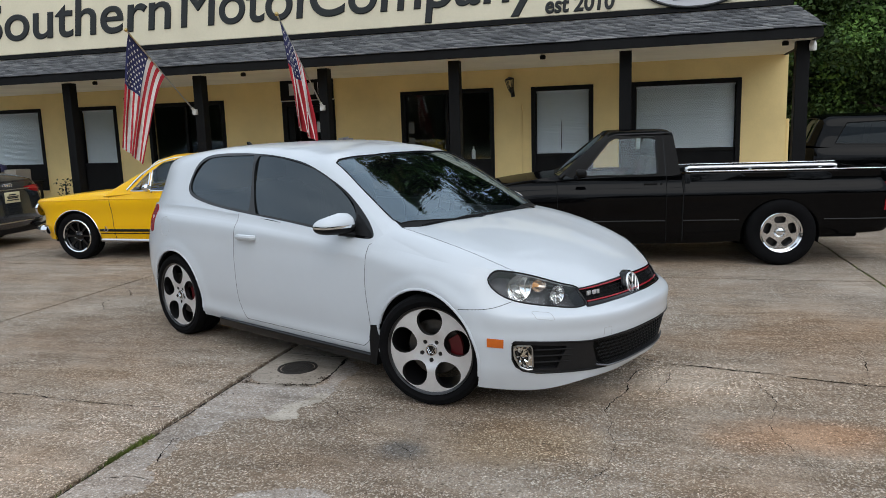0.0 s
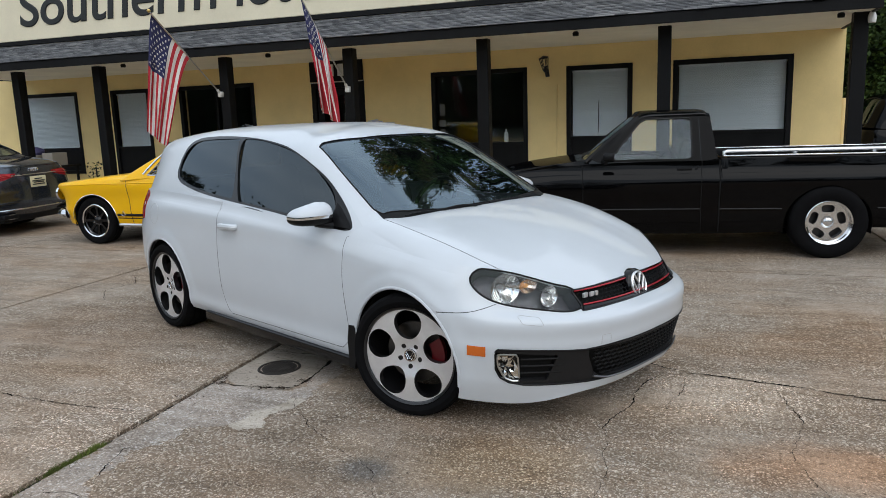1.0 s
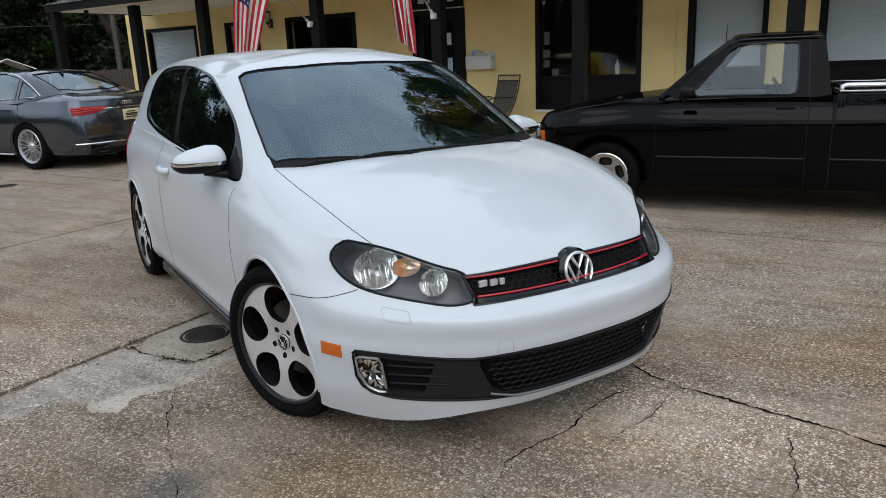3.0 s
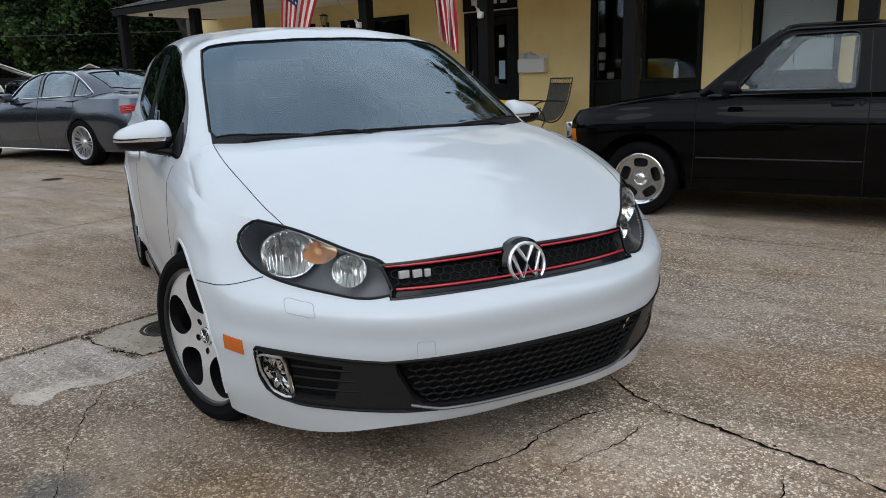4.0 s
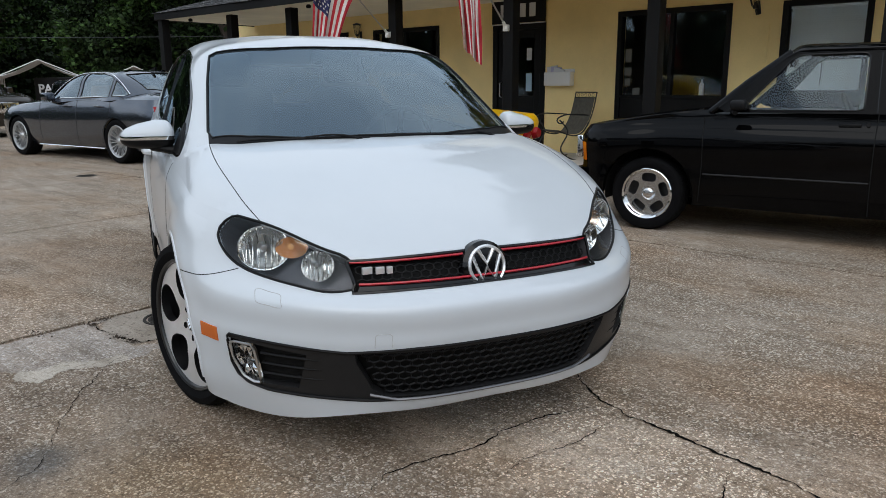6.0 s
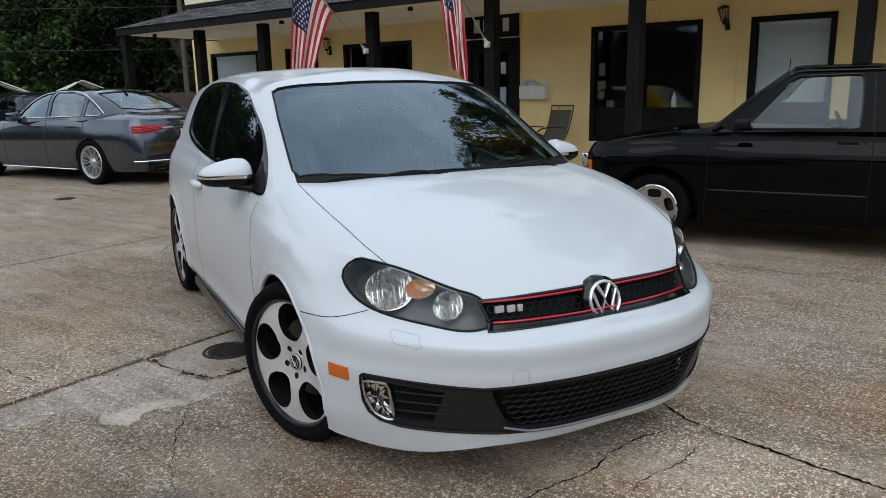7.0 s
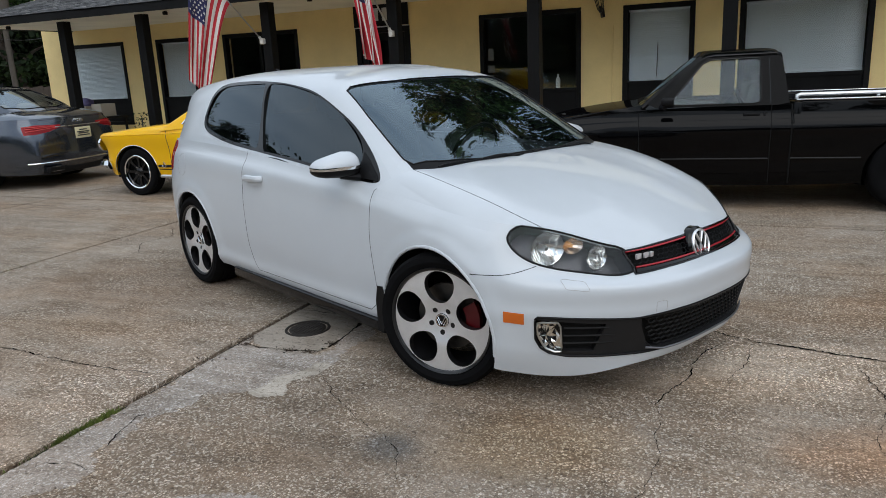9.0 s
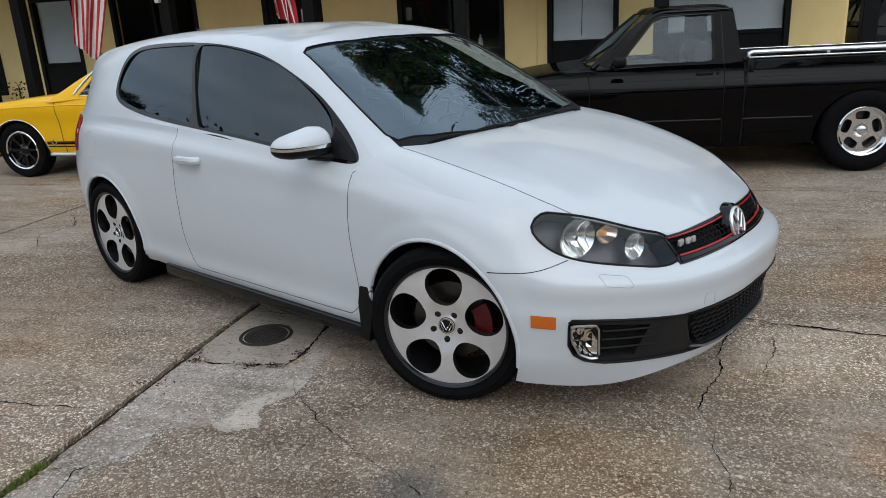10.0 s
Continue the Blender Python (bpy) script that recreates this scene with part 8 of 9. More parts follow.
bt = thing("spray_bottle", pose(-2.78, FACE + 0.13, 0.985), "white bottle on the window ledge", "bottle")
bm = bmesh.new()
lathe(bm, [(0.0, 0.0), (0.036, 0.0), (0.038, 0.14), (0.03, 0.18), (0.014, 0.20), (0.014, 0.24), (0.0, 0.245)], 18, "Z")
part("bottle_body", bm, WHITE_PLASTIC, bt)

# sign on the parapet
SIGN_Y = RIDGE_Y - 0.03
sign = thing("shop_sign", pose(0, 0, 0), "cream sign board with large black painted words", "sign")
part("board", cube(-14.08, SIGN_Y, RIDGE_Z + 0.095, 2.34, RIDGE_Y - 0.002, 4.65, 0.01, 1), SIGN_CREAM, sign, smooth=False)
part("lower_border", cube(-14.11, SIGN_Y - 0.012, RIDGE_Z + 0.005, 2.36, RIDGE_Y - 0.002, RIDGE_Z + 0.093, 0.006, 1), POST, sign, smooth=False)


def words(text, x, z, size, y, material, parent, name="letter", shear=0.12, width=None, bold=0.0):
    cu = bpy.data.curves.new(name, "FONT")
    cu.body, cu.size, cu.extrude, cu.shear, cu.bevel_depth, cu.bevel_resolution = text, size, 0.003, shear, bold, 0
    tmp = new("tmp_words", cu)
    bpy.context.view_layer.update()
    me = bpy.data.meshes.new_from_object(tmp.evaluated_get(bpy.context.evaluated_depsgraph_get()))
    bpy.data.objects.remove(tmp)
    xs = [v.co.x for v in me.vertices]
    f = 1.0 if width is None else width / (max(xs) - min(xs))
    for v in me.vertices:
        v.co = Vector((x + (v.co.x - min(xs)) * f, y - v.co.z, z + v.co.y))
    bm = bmesh.new()
    bm.from_mesh(me)
    bpy.data.meshes.remove(me)
    todo = set(bm.verts)
    while todo:
        seen, edge = set(), [todo.pop()]
        while edge:
            v = edge.pop()
            if v in seen:
                continue
            seen.add(v)
            edge += [e.other_vert(v) for e in v.link_edges if e.other_vert(v) not in seen]
        todo -= seen
        piece, copy = bmesh.new(), {}
        for v in seen:
            copy[v] = piece.verts.new(v.co)
        for f in {f for v in seen for f in v.link_faces}:
            piece.faces.new([copy[v] for v in f.verts])
        part(name, piece, material, parent, smooth=False)
    bm.free()


words("Southern", -12.98, 3.63, 1.06, SIGN_Y - 0.008, SIGN_INK, sign, width=4.53, bold=0.014)
words("Motor", -8.27, 3.63, 1.06, SIGN_Y - 0.008, SIGN_INK, sign, width=2.85, bold=0.014)
words("Company", -5.58, 3.63, 1.06, SIGN_Y - 0.008, SIGN_INK, sign, width=4.23, bold=0.014)
words("est 2010", -1.36, 3.395, 0.37, SIGN_Y - 0.008, SIGN_INK, sign, width=1.12, bold=0.011)
bm = bmesh.new()
ov = [(0.98 + 0.86 * math.cos(a), 3.78 + 0.46 * math.sin(a)) for a in np.linspace(0, math.tau, 40, endpoint=False)]
plate(bm, ov, SIGN_Y - 0.03, SIGN_Y - 0.001)
part("oval", bm, PAPER, sign, "pale oval emblem board")
part("oval_rim", sweep(bmesh.new(), [(x, SIGN_Y - 0.03, z) for x, z in ov], 0.022, 6, True), SIGN_INK, sign)
for k, w in enumerate((0.30, 0.42)):
    part("lettering_bar", cube(0.95 - w, SIGN_Y - 0.036, 3.44 + k * 0.14, 0.95 + w, SIGN_Y - 0.0305, 3.50 + k * 0.14), SIGN_INK, sign, smooth=False)

# wall lanterns
def lantern(m):
    la = thing("wall_lantern", m, "black wall lantern with clear glass", "lantern", "wall lanterns")
    bm = bmesh.new()
    box(bm, -0.035, -0.02, -0.16, 0.035, 0.0, 0.02, 0.006, 1)
    sweep(bm, smooth_line([(0, -0.01, -0.10), (0, -0.07, -0.15), (0, -0.11, -0.10)], 8), 0.012, 6)
    part("bracket", bm, IRON, la)
    bm = bmesh.new()
    lathe(bm, [(0.0, -0.11), (0.03, -0.105), (0.045, -0.06), (0.075, 0.12), (0.085, 0.125), (0.085, 0.135), (0.0, 0.17)], 6, "Z", (0, -0.11, 0.02))
    bmesh.ops.delete(bm, geom=[f for f in bm.faces if -0.03 < f.calc_center_median().z < 0.13 and abs(f.normal.z) < 0.6], context="FACES")
    for k in range(6):
        a = k / 6 * math.tau
        sweep(bm, [(0.045 * math.cos(a), -0.11 + 0.045 * math.sin(a), -0.04), (0.075 * math.cos(a), -0.11 + 0.075 * math.sin(a), 0.14)], 0.006, 4)
    part("cage", bm, IRON, la)
    bm = bmesh.new()
    lathe(bm, [(0.040, -0.04), (0.068, 0.135)], 6, "Z", (0, -0.11, 0.0))
    part("glass", bm, CLEAR, la)
    return la


lan = lantern(pose(-2.03, FACE, 2.24, 0, -9, 0))
copy_thing(lan, pose(-9.95, FACE, 2.24))

# letter box with papers
mb = thing("letter_box", pose(-5.11, FACE, 1.15), "white wall letter box stuffed with papers", "letter box")
bm = bmesh.new()
box(bm, -0.25, -0.15, 0.0, 0.25, 0.0, 0.22, 0.012, 2)
part("box", bm, WHITE_PLASTIC, mb)
for k, (a, h) in enumerate(((-8, 0.32), (4, 0.30), (12, 0.28))):
    bm = cube(-0.10, -0.01, 0.0, 0.10, 0.01, h - 0.02)
    bmesh.ops.transform(bm, matrix=pose(-0.12 + k * 0.05, -0.04 - 0.04 * k, 0.02, 0, a, 0), verts=bm.verts)
    part("paper", bm, PAPER if k != 1 else shader("lilac_paper", (0.42, 0.42, 0.58), 0.8), mb, smooth=False)
part("flap", cube(-0.26, -0.02, 0.21, 0.26, 0.0, 0.27, 0.006, 1), WHITE_PLASTIC, mb)

# wrought-iron armchair
ch = thing("patio_chair", pose(-4.55, 12.25, 0.05, 0, 0, -22), "black wrought-iron patio chair with a tan sling seat", "chair")
bm = bmesh.new()
for s in (-0.26, 0.26):
    sweep(bm, smooth_line([(s, -0.24, 0.44), (s, 0.20, 0.40), (s, 0.26, 0.46), (s, 0.46, 1.0)], 24), 0.011, 6)
sweep(bm, [(-0.26, 0.46, 1.0), (0.26, 0.46, 1.0)], 0.011, 6)
sweep(bm, [(-0.26, 0.44, 0.92), (0.26, 0.44, 0.92)], 0.009, 6)
sweep(bm, [(-0.26, -0.24, 0.44), (0.26, -0.24, 0.44)], 0.011, 6)
part("seat_frame", bm, IRON, ch)
for s in (-0.30, 0.30):
    part("arm", sweep(bmesh.new(), smooth_line([(s * .9, 0.30, 0.66), (s, 0.0, 0.68), (s, -0.22, 0.66), (s, -0.30, 0.60), (s, -0.24, 0.55), (s, -0.18, 0.58)], 28), 0.011, 6), IRON, ch)
    part("leg", sweep(bmesh.new(), smooth_line([(s, -0.25, 0.60), (s, -0.10, 0.40), (s, -0.22, 0.18), (s, -0.02, 0.012), (s, 0.35, 0.012)], 24), 0.011, 6), IRON, ch)
bm = bmesh.new()
for k in range(5):
    c = -0.18 + k * 0.09
    sweep(bm, [(c + 0.028 * math.cos(a), 0.45, 0.96 + 0.024 * math.sin(a)) for a in np.linspace(0, math.tau, 12, endpoint=False)], 0.005, 4, True)
part("scroll_work", bm, IRON, ch)
bm = bmesh.new()
line = smooth_line([(0, -0.23, 0.445), (0, 0.18, 0.405), (0, 0.255, 0.47), (0, 0.43, 0.91)], 18)
va, vb = [[bm.verts.new((sx, p[1], p[2] + 0.004)) for p in line] for sx in (-0.25, 0.25)]
for k in range(17):
    bm.faces.new((va[k], va[k + 1], vb[k + 1], vb[k]))
part("sling", bm, MESH_CLOTH, ch)

# small fittings
fl = thing("flood_lamp", pose(2.40, 11.06, 2.50), "small white lamp fixed to the corner post", "lamp")
bm = bmesh.new()
lathe(bm, [(0.0, -0.07), (0.045, -0.07), (0.05, 0.0), (0.03, 0.06), (0.0, 0.065)], 16, "Z")
part("lamp_body", bm, WHITE_PLASTIC, fl)
for px in (-12.9, -9.0, -6.1, -1.2, 2.05):
    sp = thing("soffit_lamp", pose(px, 11.0, EAVE_Z - 0.131), "small dark lamp under the porch fascia", "lamp", "soffit lamps")
    bm = bmesh.new()
    lathe(bm, [(0.0, -0.06), (0.04, -0.06), (0.045, -0.02), (0.03, 0.0), (0.0, 0.0)], 14, "Z")
    part("lamp_body", bm, TRIM, sp)
eb = thing("meter_cabinet", pose(2.47, FACE + 0.06, 0.0), "yellow painted cabinet against the end of the wall", "cabinet")
part("body", cube(0.0, 0.0, 0.0, 0.05, 0.30, 1.55, 0.008, 1), STUCCO, eb, smooth=False)
pl = thing("wall_conduit", pose(-1.85, FACE, 0.0), "thin painted conduit on the wall", "conduit")
part("pipe", sweep(bmesh.new(), [(0, -0.012, 0.08), (0, -0.012, 1.95)], 0.012, 8), STUCCO, pl)
# dark plant stand by the porch post
bx = thing("carton_pile", pose(-12.6, 12.55, 0.05), "cardboard cartons with bags piled on a dark table", "boxes")
part("table_top", cube(-0.5, -0.3, 0.66, 0.5, 0.3, 0.70, 0.006, 1), POST, bx, smooth=False)
for sx in (-0.46, 0.42):
    for sy in (-0.27, 0.23):
        part("leg", cube(sx, sy, 0, sx + 0.04, sy + 0.04, 0.66), POST, bx, smooth=False)
for a, b, h, r in ((-0.35, -0.1, 0.22, 8), (0.12, 0.0, 0.26, -14)):
    bm = cube(-0.2, -0.16, 0, 0.2, 0.16, h, 0.006, 1)
    bmesh.ops.transform(bm, matrix=pose(a, b, 0.70, 0, 0, r), verts=bm.verts)
    part("carton", bm, shader("pale_carton", (0.42, 0.38, 0.32), 0.8) if h == 0.22 else bpy.data.materials["pale_carton"], bx, smooth=False)
bm = bmesh.new()
bmesh.ops.create_icosphere(bm, subdivisions=3, radius=0.13)
for v in bm.verts:
    v.co *= 1 + 0.35 * noise.noise(v.co * 9)
    v.co.z *= 0.7
bmesh.ops.translate(bm, verts=bm.verts, vec=(-0.3, -0.05, 1.0))
part("bag", bm, shader("violet_bag", (0.10, 0.09, 0.22), 0.6), bx)
st = thing("plant_stand", pose(-9.86, 11.0, 0.05), "slim black iron stand with a trailing plant", "plant stand")
bm = bmesh.new()
sweep(bm, [(0, 0, 0.0), (0, 0, 0.75)], 0.012, 6)
for k in range(3):
    a = k * math.tau / 3
    sweep(bm, smooth_line([(0, 0, 0.2), (0.10 * math.cos(a), 0.10 * math.sin(a), 0.08), (0.16 * math.cos(a), 0.16 * math.sin(a), 0.0)], 8), 0.009, 5)
part("stem", bm, IRON, st)
bm = bmesh.new()
rng = random.Random(3)
for k in range(160):
    p = Vector((rng.gauss(0, 0.07), rng.gauss(0, 0.07), 0.35 + 0.5 * rng.random()))
    d, e = Vector((rng.uniform(-1, 1), rng.uniform(-1, 1), rng.uniform(-1, 0.3))).normalized() * 0.05, Vector((rng.uniform(-1, 1), rng.uniform(-1, 1), 0)).normalized() * 0.018
    bm.faces.new([bm.verts.new(p + q) for q in (Vector(), d * 0.5 + e, d, d * 0.5 - e)])
tagged(part("leaves", bm, LEAF_B, st, smooth=False), kind="stuff")


# flags on angled poles
def flag(name, base, tip, a, b, ripple, seed, label):
    fg = thing(name, pose(*base), label, "flag", "porch flags")
    base_v = Vector(base)
    tipv = Vector(tip) - base_v
    bm = bmesh.new()
    box(bm, -0.035, -0.05, -0.045, 0.035, 0.03, 0.045, 0.012, 2)
    sweep(bm, [Vector((0, 0, 0)), tipv * 0.06], 0.022, 8)
    part("bracket", bm, WHITE_PLASTIC, fg, "white plastic pole bracket")
    part("pole", sweep(bmesh.new(), [tipv * 0.02, tipv], 0.0115, 8), ALU, fg)
    bm = bmesh.new()
    bmesh.ops.create_icosphere(bm, subdivisions=2, radius=0.03)
    bmesh.ops.translate(bm, verts=bm.verts, vec=tipv * 1.02)
    part("finial", bm, GOLD, fg)
    h0, h1 = tipv * 0.985, tipv * 0.47
    A, B = Vector(a) - base_v, Vector(b) - base_v
    nu, nv = 52, 60
    ph = random.Random(seed).random() * 6
    def place(u, v):
        top, bot = h0.lerp(h1, u), A.lerp(B, u)
        p, q = top.lerp(bot, v), top.lerp(bot, v ** 0.7)
        p.x, p.y = q.x, q.y
        sag = math.sin(math.pi * v) * 0.05
        amp = ripple * min(1, v * 1.6)
        side = Vector((0.75, -0.66, 0))
        return p + side * (amp * math.sin(u * 13 + v * 2.4 + ph) + amp * 0.5 * math.sin(u * 29 - v * 3 + ph)) + Vector((0, 0, -sag * (0.5 + 0.5 * math.sin(u * 9 + ph))))
    bms = {"red": bmesh.new(), "white": bmesh.new(), "blue": bmesh.new()}
    cache = {}
    for i in range(nu):
        for j in range(nv):
            stripe = int(i / nu * 13)
            col = "blue" if (i < nu * 7 / 13 and j < nv * 0.40) else ("red" if stripe % 2 == 0 else "white")
            bm = bms[col]
            vs = []
            for di, dj in ((0, 0), (1, 0), (1, 1), (0, 1)):
                key = (col, i + di, j + dj)
                if key not in cache:
                    cache[key] = bm.verts.new(place((i + di) / nu, (j + dj) / nv))
                vs.append(cache[key])
            bm.faces.new(vs)
    part("red_stripes", bms["red"], FLAG_RED, fg, angle=80)
    part("white_stripes", bms["white"], FLAG_WHITE, fg, angle=80)
    part("canton", bms["blue"], FLAG_BLUE, fg, angle=80)
    bm = bmesh.new()
    for r in range(9):
        for c in range(6 if r % 2 == 0 else 5):
            u, v = (r + 1) / 10 * 7 / 13, ((c + 0.5) / 6 if r % 2 == 0 else (c + 1) / 6) * 0.39 + 0.005
            for off in (0.006, -0.006):
                o = place(u, v)
                eu, ev = (place(u + 0.01, v) - o).normalized(), (place(u, v + 0.01) - o).normalized()
                nn = eu.cross(ev).normalized()
                pts = []
                for k in range(10):
                    rad = 0.023 if k % 2 == 0 else 0.010
                    an = k / 10 * math.tau
                    pts.append(bm.verts.new(o + nn * off + eu * rad * math.cos(an) + ev * rad * math.sin(an)))
                bm.faces.new(pts)
    tagged(part("stars", bm, FLAG_WHITE, fg, smooth=False), kind="stuff")
    return fg


flag("flag", (-7.09, 11.06, 1.97), (-7.31, 9.81, 3.15), (-7.74, 9.98, 1.42), (-7.43, 10.03, 1.14), 0.07, 1, "striped flag with a starred blue corner hanging from an angled pole")
flag("flag", (-4.74, 11.05, 1.95), (-4.79, 9.80, 3.20), (-4.69, 10.02, 1.66), (-4.45, 10.10, 1.42), 0.075, 2, "striped flag hanging in tight folds from an angled pole")

# ---- trees, woods, far things ----
def leaf_clump(bm, rng, centre, spread, count, size):
    for _ in range(count):
        p = Vector(centre) + Vector((rng.gauss(0, spread), rng.gauss(0, spread), rng.gauss(0, spread * 0.75)))
        d = Vector((rng.uniform(-1, 1), rng.uniform(-1, 1), rng.uniform(-0.9, 0.5))).normalized()
        e = d.cross(Vector((rng.uniform(-1, 1), rng.uniform(-1, 1), rng.uniform(-1, 1)))).normalized()
        s = size * rng.uniform(0.6, 1.3)
        bm.faces.new([bm.verts.new(p + q) for q in (Vector(), d * (s * 0.5) + e * (s * 0.32), d * s, d * (s * 0.5) - e * (s * 0.32))])


def tree(m, tall, crown_w, seed, material, clumps=60, per=90, size=0.22, trunk=0.22, low=0.3, label="tall broadleaf tree with a dense dark green crown", clump=1.0):
    rng = random.Random(seed)
    t = thing("tree", m, label, "tree", "trees round the lot")
    bm = bmesh.new()
    bend = [(rng.uniform(-.4, .4) * k, rng.uniform(-.4, .4) * k, tall * 0.88 * k / 5) for k in range(6)]
    sweep(bm, smooth_line([(0, 0, -0.1)] + bend[1:], 16), lambda u: trunk * (1.25 - u), 8)
    tips = []
    for k in range(16):
        f = rng.uniform(low, 0.9)
        base = Vector(bend[min(5, int(f * 5))]).lerp(Vector(bend[min(5, int(f * 5) + 1)]), f * 5 % 1)
        a = rng.uniform(0, math.tau)
        reach = crown_w * rng.uniform(0.5, 1.0) * (1.1 - abs(f - 0.55))
        tip = base + Vector((reach * math.cos(a), reach * math.sin(a), tall * rng.uniform(0.02, 0.16)))
        sweep(bm, smooth_line([base, base.lerp(tip, 0.5) + Vector((0, 0, 0.25)), tip], 7), lambda u: trunk * 0.38 * (1.1 - u), 5)
        tips += [tip, base.lerp(tip, 0.6)]
    part("trunk", bm, BARK, t)
    bm = bmesh.new()
    for _ in range(clumps):
        if rng.random() < 0.75:
            c = rng.choice(tips) + Vector((rng.gauss(0, crown_w * 0.14), rng.gauss(0, crown_w * 0.14), rng.gauss(0, tall * 0.035)))
        else:
            f = rng.uniform(low, 1.0)
            a, r = rng.uniform(0, math.tau), crown_w * rng.random() ** 0.6 * max(0.25, math.sin(math.pi * min(1, (f - low + 0.12) / (1.15 - low))))
            c = Vector((r * math.cos(a), r * math.sin(a), tall * f))
        leaf_clump(bm, rng, c, crown_w * clump * rng.uniform(0.07, 0.13), per, size)
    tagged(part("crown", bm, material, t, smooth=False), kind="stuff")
    return t


# tall trees behind the shop
A1 = tree(pose(-2.6, 27.0, 0), 26.5, 6.0, 11, LEAF_A, 330, 170, 0.33, 0.42, 0.30, clump=0.7)
A2 = tree(pose(4.5, 25.5, 0), 20.0, 5.5, 12, LEAF_B, 170, 190, 0.24, 0.36, 0.15)
copy_thing(A1, pose(10.5, 28.0, 0, 0, 0, 80) @ Matrix.Scale(0.8, 4))
copy_thing(A2, pose(-10.0, 29.0, 0, 0, 0, 140))
copy_thing(A1, pose(-16.5, 33.0, 0, 0, 0, 200) @ Matrix.Scale(0.8, 4))
# close growth beside the shop's end wall
B1 = tree(pose(6.2, 19.8, 0), 9.0, 3.0, 21, LEAF_A, 150, 260, 0.115, 0.16, 0.08, "bushy tree with bright leaf tips beside the shop")
copy_thing(B1, pose(9.8, 18.6, 0, 0, 0, 130))
copy_thing(B1, pose(4.4, 23.0, 0, 0, 0, 220))
copy_thing(B1, pose(13.0, 20.0, 0, 0, 0, 40))
# wood on the far side of the lot
C1 = tree(pose(-27.0, 21.5, 0), 13.5, 3.6, 31, LEAF_B, 150, 180, 0.24, 0.25, 0.10)
C2 = tree(pose(-33.5, 19.0, 0), 15.0, 4.0, 32, LEAF_C, 160, 180, 0.24, 0.26, 0.08, "tall tree hung with creeper, mid green")
k = 0
for x, y, r in ((-22.0, 25.0, 40), (-30.5, 26.0, 100), (-38.0, 22.0, 150), (-41.0, 15.0, 210), (-44.0, 8.5, 260), (-46.0, 1.5, 310), (-45.0, -6.0, 20), (-36.5, 28.0, 75), (-18.5, 27.5, 330), (-47.0, 19.0, 120), (-42.0, -14.0, 190)):
    copy_thing((C1, C2)[k % 2], pose(x, y, 0, 0, 0, r) @ Matrix.Scale({8.5: 0.85, 1.5: 0.62, -6.0: 0.62}.get(y, 1.0), 4))
    k += 1
# across the street, behind the camera
for x, y, r in ((-24, -40, 10), (-15, -43, 60), (-6, -41, 120), (3, -44, 180), (12, -40, 240), (21, -42, 300), (38, -28, 20), (44, -6, 90), (42, 9, 150), (-38, -34, 200)):
    copy_thing((C2, C1)[k % 2], pose(x, y, 0, 0, 0, r) @ Matrix.Scale(0.72, 4))
    k += 1

# dark undergrowth that closes the wood
bm = bmesh.new()
rng = random.Random(77)
for k in range(520):
    f = rng.random()
    if f < 0.45:
        p = (rng.uniform(-42, -15.5), rng.uniform(24, 31), rng.uniform(0.2, 4.5))
    elif f < 0.85:
        p = (rng.uniform(-49, -42), rng.uniform(-14, 26), rng.uniform(0.2, 4.5))
    else:
        p = (rng.uniform(3.5, 17), rng.uniform(21, 26), rng.uniform(0.2, 4.5))
    leaf_clump(bm, rng, p, 0.8, 80, 0.34)
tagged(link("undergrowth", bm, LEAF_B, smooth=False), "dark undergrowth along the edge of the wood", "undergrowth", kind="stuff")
bm = bmesh.new()
for k in range(900):
    x = rng.uniform(-70, 60)
    y = rng.uniform(36, 50) if rng.random() < 0.5 else None
    if y and k % 3 == 0:
        y = -y + 4
    p = (x, y, rng.uniform(0.5, 13)) if y else (rng.uniform(-66, -52), rng.uniform(-40, 45), rng.uniform(0.5, 12))
    leaf_clump(bm, rng, p, 1.7, 60, 0.75)
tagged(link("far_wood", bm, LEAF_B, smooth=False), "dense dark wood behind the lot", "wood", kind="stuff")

# an added dark curtain for the wood's shaded depth, closing the view all round
bm = bmesh.new()
ring = smooth_line([(-56, -44, 0), (-58, 0, 0), (-54, 36, 0), (-20, 41, 0), (16, 38, 0), (46, 30, 0), (50, 0, 0), (44, -40, 0), (0, -48, 0)], 220, True)
cols = []
for k in range(220):
    p = Vector(ring[k])
    top = (12.0 if p.y > -8 else 7.5) + 2.5 * noise.noise((p.x * 0.11, p.y * 0.11, 0)) + 1.6 * noise.noise((p.x * 0.5, p.y * 0.5, 3))
    out = Vector((p.x, p.y, 0)).normalized()
    cols.append([bm.verts.new(p + out * (1.6 * noise.noise((p.x * 0.4, p.y * 0.4, i * 0.6)) + 0.5 * i ** 1.2 / 4) + Vector((0, 0, top * i / 14))) for i in range(15)])
for k in range(220):
    for i in range(14):
        bm.faces.new((cols[k][i], cols[(k + 1) % 220][i], cols[(k + 1) % 220][i + 1], cols[k][i + 1]))
tagged(link("backdrop", bm, worn("deep_wood_green", (0.016, 0.024, 0.012), 0.9, 0.5, 0.8, 6, 0.6), smooth=False), "dark curtain closing the view far behind the trees", "wood", kind="structure")

